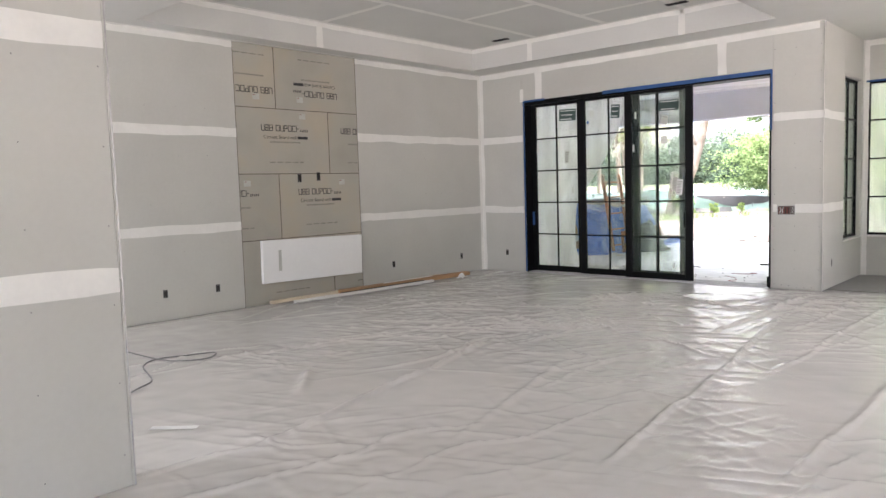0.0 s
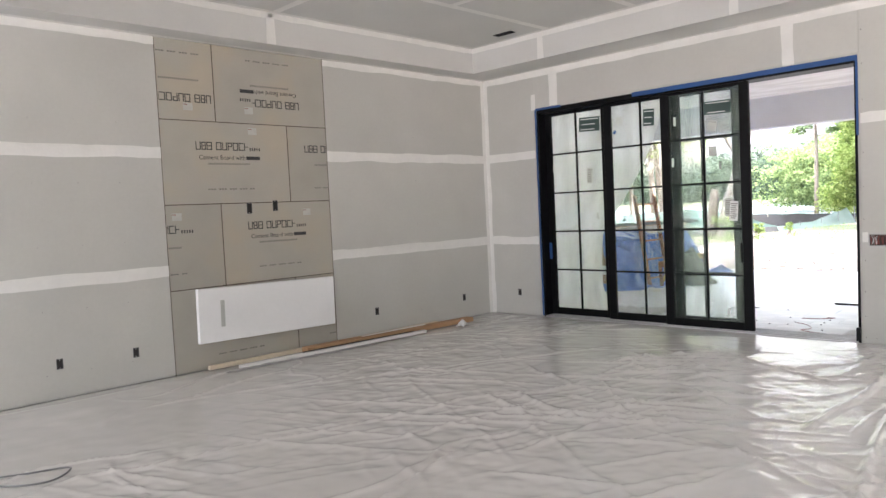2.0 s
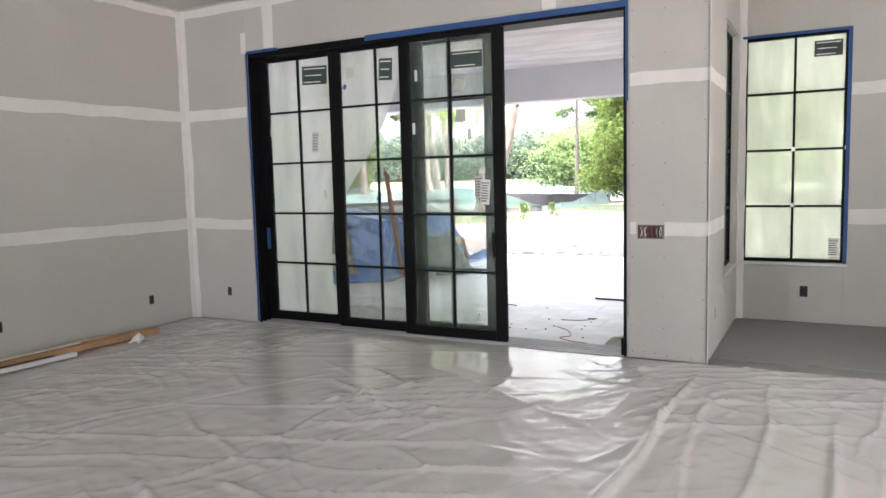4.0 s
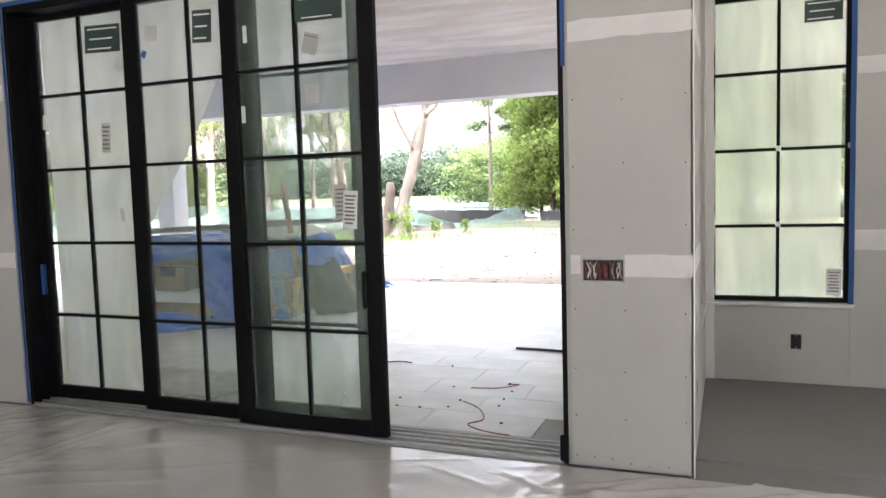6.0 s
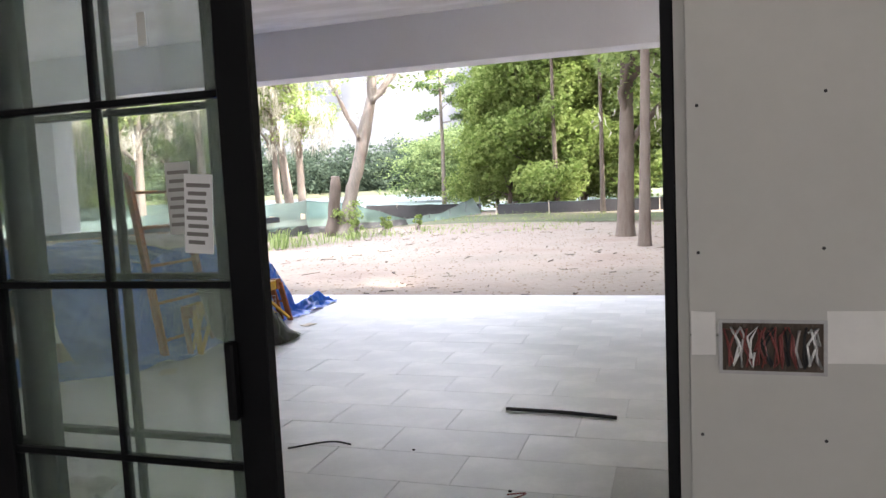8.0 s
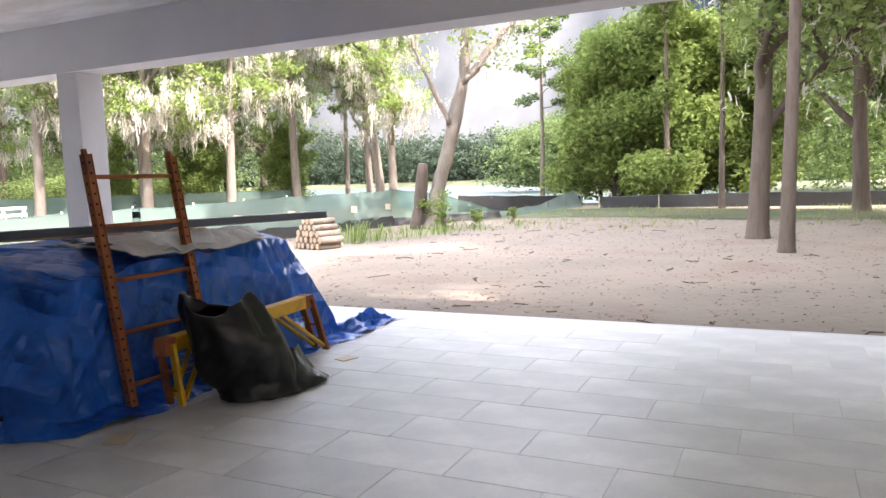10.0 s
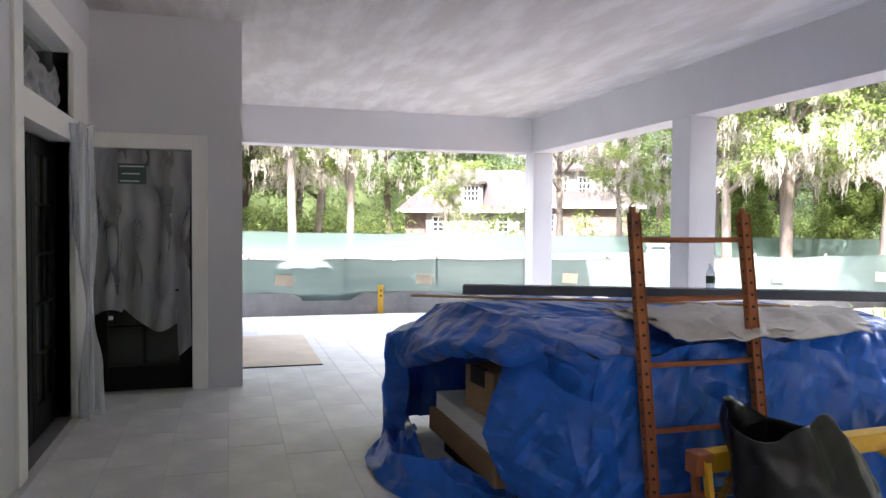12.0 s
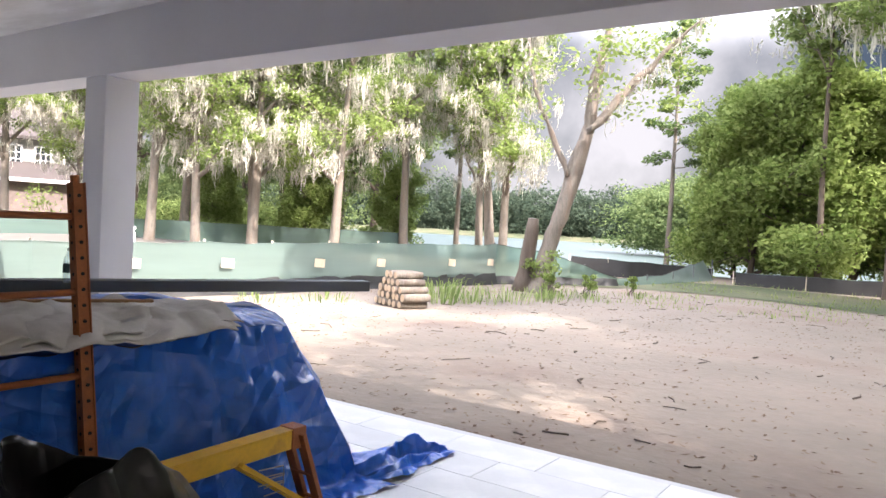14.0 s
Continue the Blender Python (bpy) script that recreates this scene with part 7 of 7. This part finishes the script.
def hwindow(x, y, z, w, h, cols, rows, parent):
    fr_ = Shape().box(x - w / 2, x + w / 2, y - .03, y + .02, z, z + h, .01, turn=HP)
    win = part("window", fr_, M_TRIM, parent, "white-framed window")
    for i in range(cols):
        for j in range(rows):
            a, b = x - w / 2 + .08 + (w - .16) * i / cols, z + .08 + (h - .16) * j / rows
            part("pane", Shape().box(a + .03, a + (w - .16) / cols - .03, y - .045, y - .035, b + .03, b + (h - .16) / rows - .03, turn=HP), M_PANE, win)
    return win


dm = part("dormer", hbox(-.85, .95, -.35, 3.2, 2.9, 5.0), M_HOUSE, hs, "white dormer")
part("dormer_roof", hroof(-1.15, 1.25, -.75, 3.6, 5.0, 6.0, 1.1), M_ROOF, dm)
hwindow(.05, -.38, 3.35, 1.35, 1.35, 4, 3, hs)
part("dormer_apron", hbox(-.75, .85, -.42, -.3, 2.55, 3.25, .02), M_TRIM, hs)
for x in (7.2, 9.0, 10.8):
    hwindow(x, .17, 3.9, 1.1, 1.5, 3, 3, hs)
for x in (-2.6, 2.6):
    hwindow(x, -.03, .9, 1.0, 1.3, 2, 3, hs)
hwindow(6.2, -1.03, .9, 1.0, 1.5, 2, 3, hs)

# clipped hedges before the house
def hedge(label, pts, high, wide, seed, mat=M_LEAFBRIGHT):
    s, r = Shape(), random.Random(seed)
    x, y = pts[0]
    hd = thing("hedge", label, "hedge", "hedges before the house", (x, y, ground_z(x, y)))
    for k in range(len(pts) - 1):
        d = math.dist(pts[k], pts[k + 1])
        for i in range(int(d / .35) + 1):
            f = i * .35 / d
            leaf_cards(s, (pts[k][0] + (pts[k + 1][0] - pts[k][0]) * f, pts[k][1] + (pts[k + 1][1] - pts[k][1]) * f, ground_z(x, y) + high * .5), wide, 90, .12, r, high / wide * .6)
    part("foliage", s, mat, hd)
    return hd


hedge("clipped bright green hedge before the house wall", ((-54.5, 27.0), (-52.3, 33.0)), 2.7, .9, 1)
for i, (x, y) in enumerate(((-53.5, 13.2), (-53.4, 15.6), (-53.3, 18.0), (-53.0, 20.4), (-52.8, 22.4), (-51.8, 36.0), (-50.5, 39.0))):
    hedge("rounded bright green bush along the far fence", ((x, y), (x + .1, y + 1.2)), 2.6, 1.1, 20 + i)

# white trestles and a pale heap on the sand
for x, y in ((-39.3, 20.2), (-36.0, 32.5)):
    b = thing("white_barrier", "white timber barrier standing on the sand", "barrier", "barriers on the sand", (x, y, ground_z(x, y)))
    z = ground_z(x, y) + .03
    for zz in (.42, .74):
        part("rail", Shape().box(x - .03, x + .03, y - .65, y + .65, z + zz, z + zz + .13, .01), M_TRIM, b)
    for yy in (-.5, .5):
        for dx in (-.28, .28):
            part("leg", Shape().tube([(x, y + yy, z + .85), (x + dx, y + yy, z - .05)], .04, 4), M_TRIM, b)
hp = thing("covered_heap", "low heap under white plastic on the sand", "heap", base=(-33.5, 14.8, ground_z(-33.5, 14.8)))
part("cover", Shape().grid(16, 16, lambda u, v: tuple(fuzz((-34.3 + 1.6 * u, 13.7 + 2.2 * v, ground_z(-33.5, 14.8) + .05 + .5 * math.sin(u * 3.14) ** .8 * math.sin(v * 3.14) ** .8), .5, .12))), M_STICKWHITE, hp, smooth=True)


# ---- porch tiles, last ----
TL, TW, GAP = .813, .406, .004
tile_mesh = Shape().box(-TL / 2 + GAP / 2, TL / 2 - GAP / 2, -TW / 2 + GAP / 2, TW / 2 - GAP / 2, -.012, 0, .0012).mesh("tile", M_TILE)
slab = bpy.data.objects["porch_slab"]
rest = Shape()
count = 0
rows_n = int((18.06 - 10.69) / TW) + 1
for j in range(rows_n):
    y = 10.68 + TW / 2 + j * TW
    if y + TW / 2 > 18.09:
        continue
    for i in range(28):
        x = -17.75 + TL / 2 + i * TL + (TL / 3) * (j % 3) - TL / 3
        if x - TL / 2 < -17.75 or x + TL / 2 > 5.2 or (x + TL / 2 > PX - .2 and x - TL / 2 < 1.4 and y - TW / 2 < KY + .2):
            continue
        z = .0012 * wobble(x * 3, y * 3, 2)
        if -12.6 < x < -2.8 and count < 300:
            t_ = new("tile", tile_mesh)
            t_.location = (x, y, z)
            t_.rotation_euler = (radians(.12 * wobble(x, y, 4)), radians(.1 * wobble(x, y, 6)), 0)
            t_.parent = slab
            count += 1
        else:
            rest.box(x - TL / 2 + GAP / 2, x + TL / 2 - GAP / 2, y - TW / 2 + GAP / 2, y + TW / 2 - GAP / 2, -.012, z, .002)
tagged(part("far_tiles", rest, M_TILE, slab), kind="stuff")
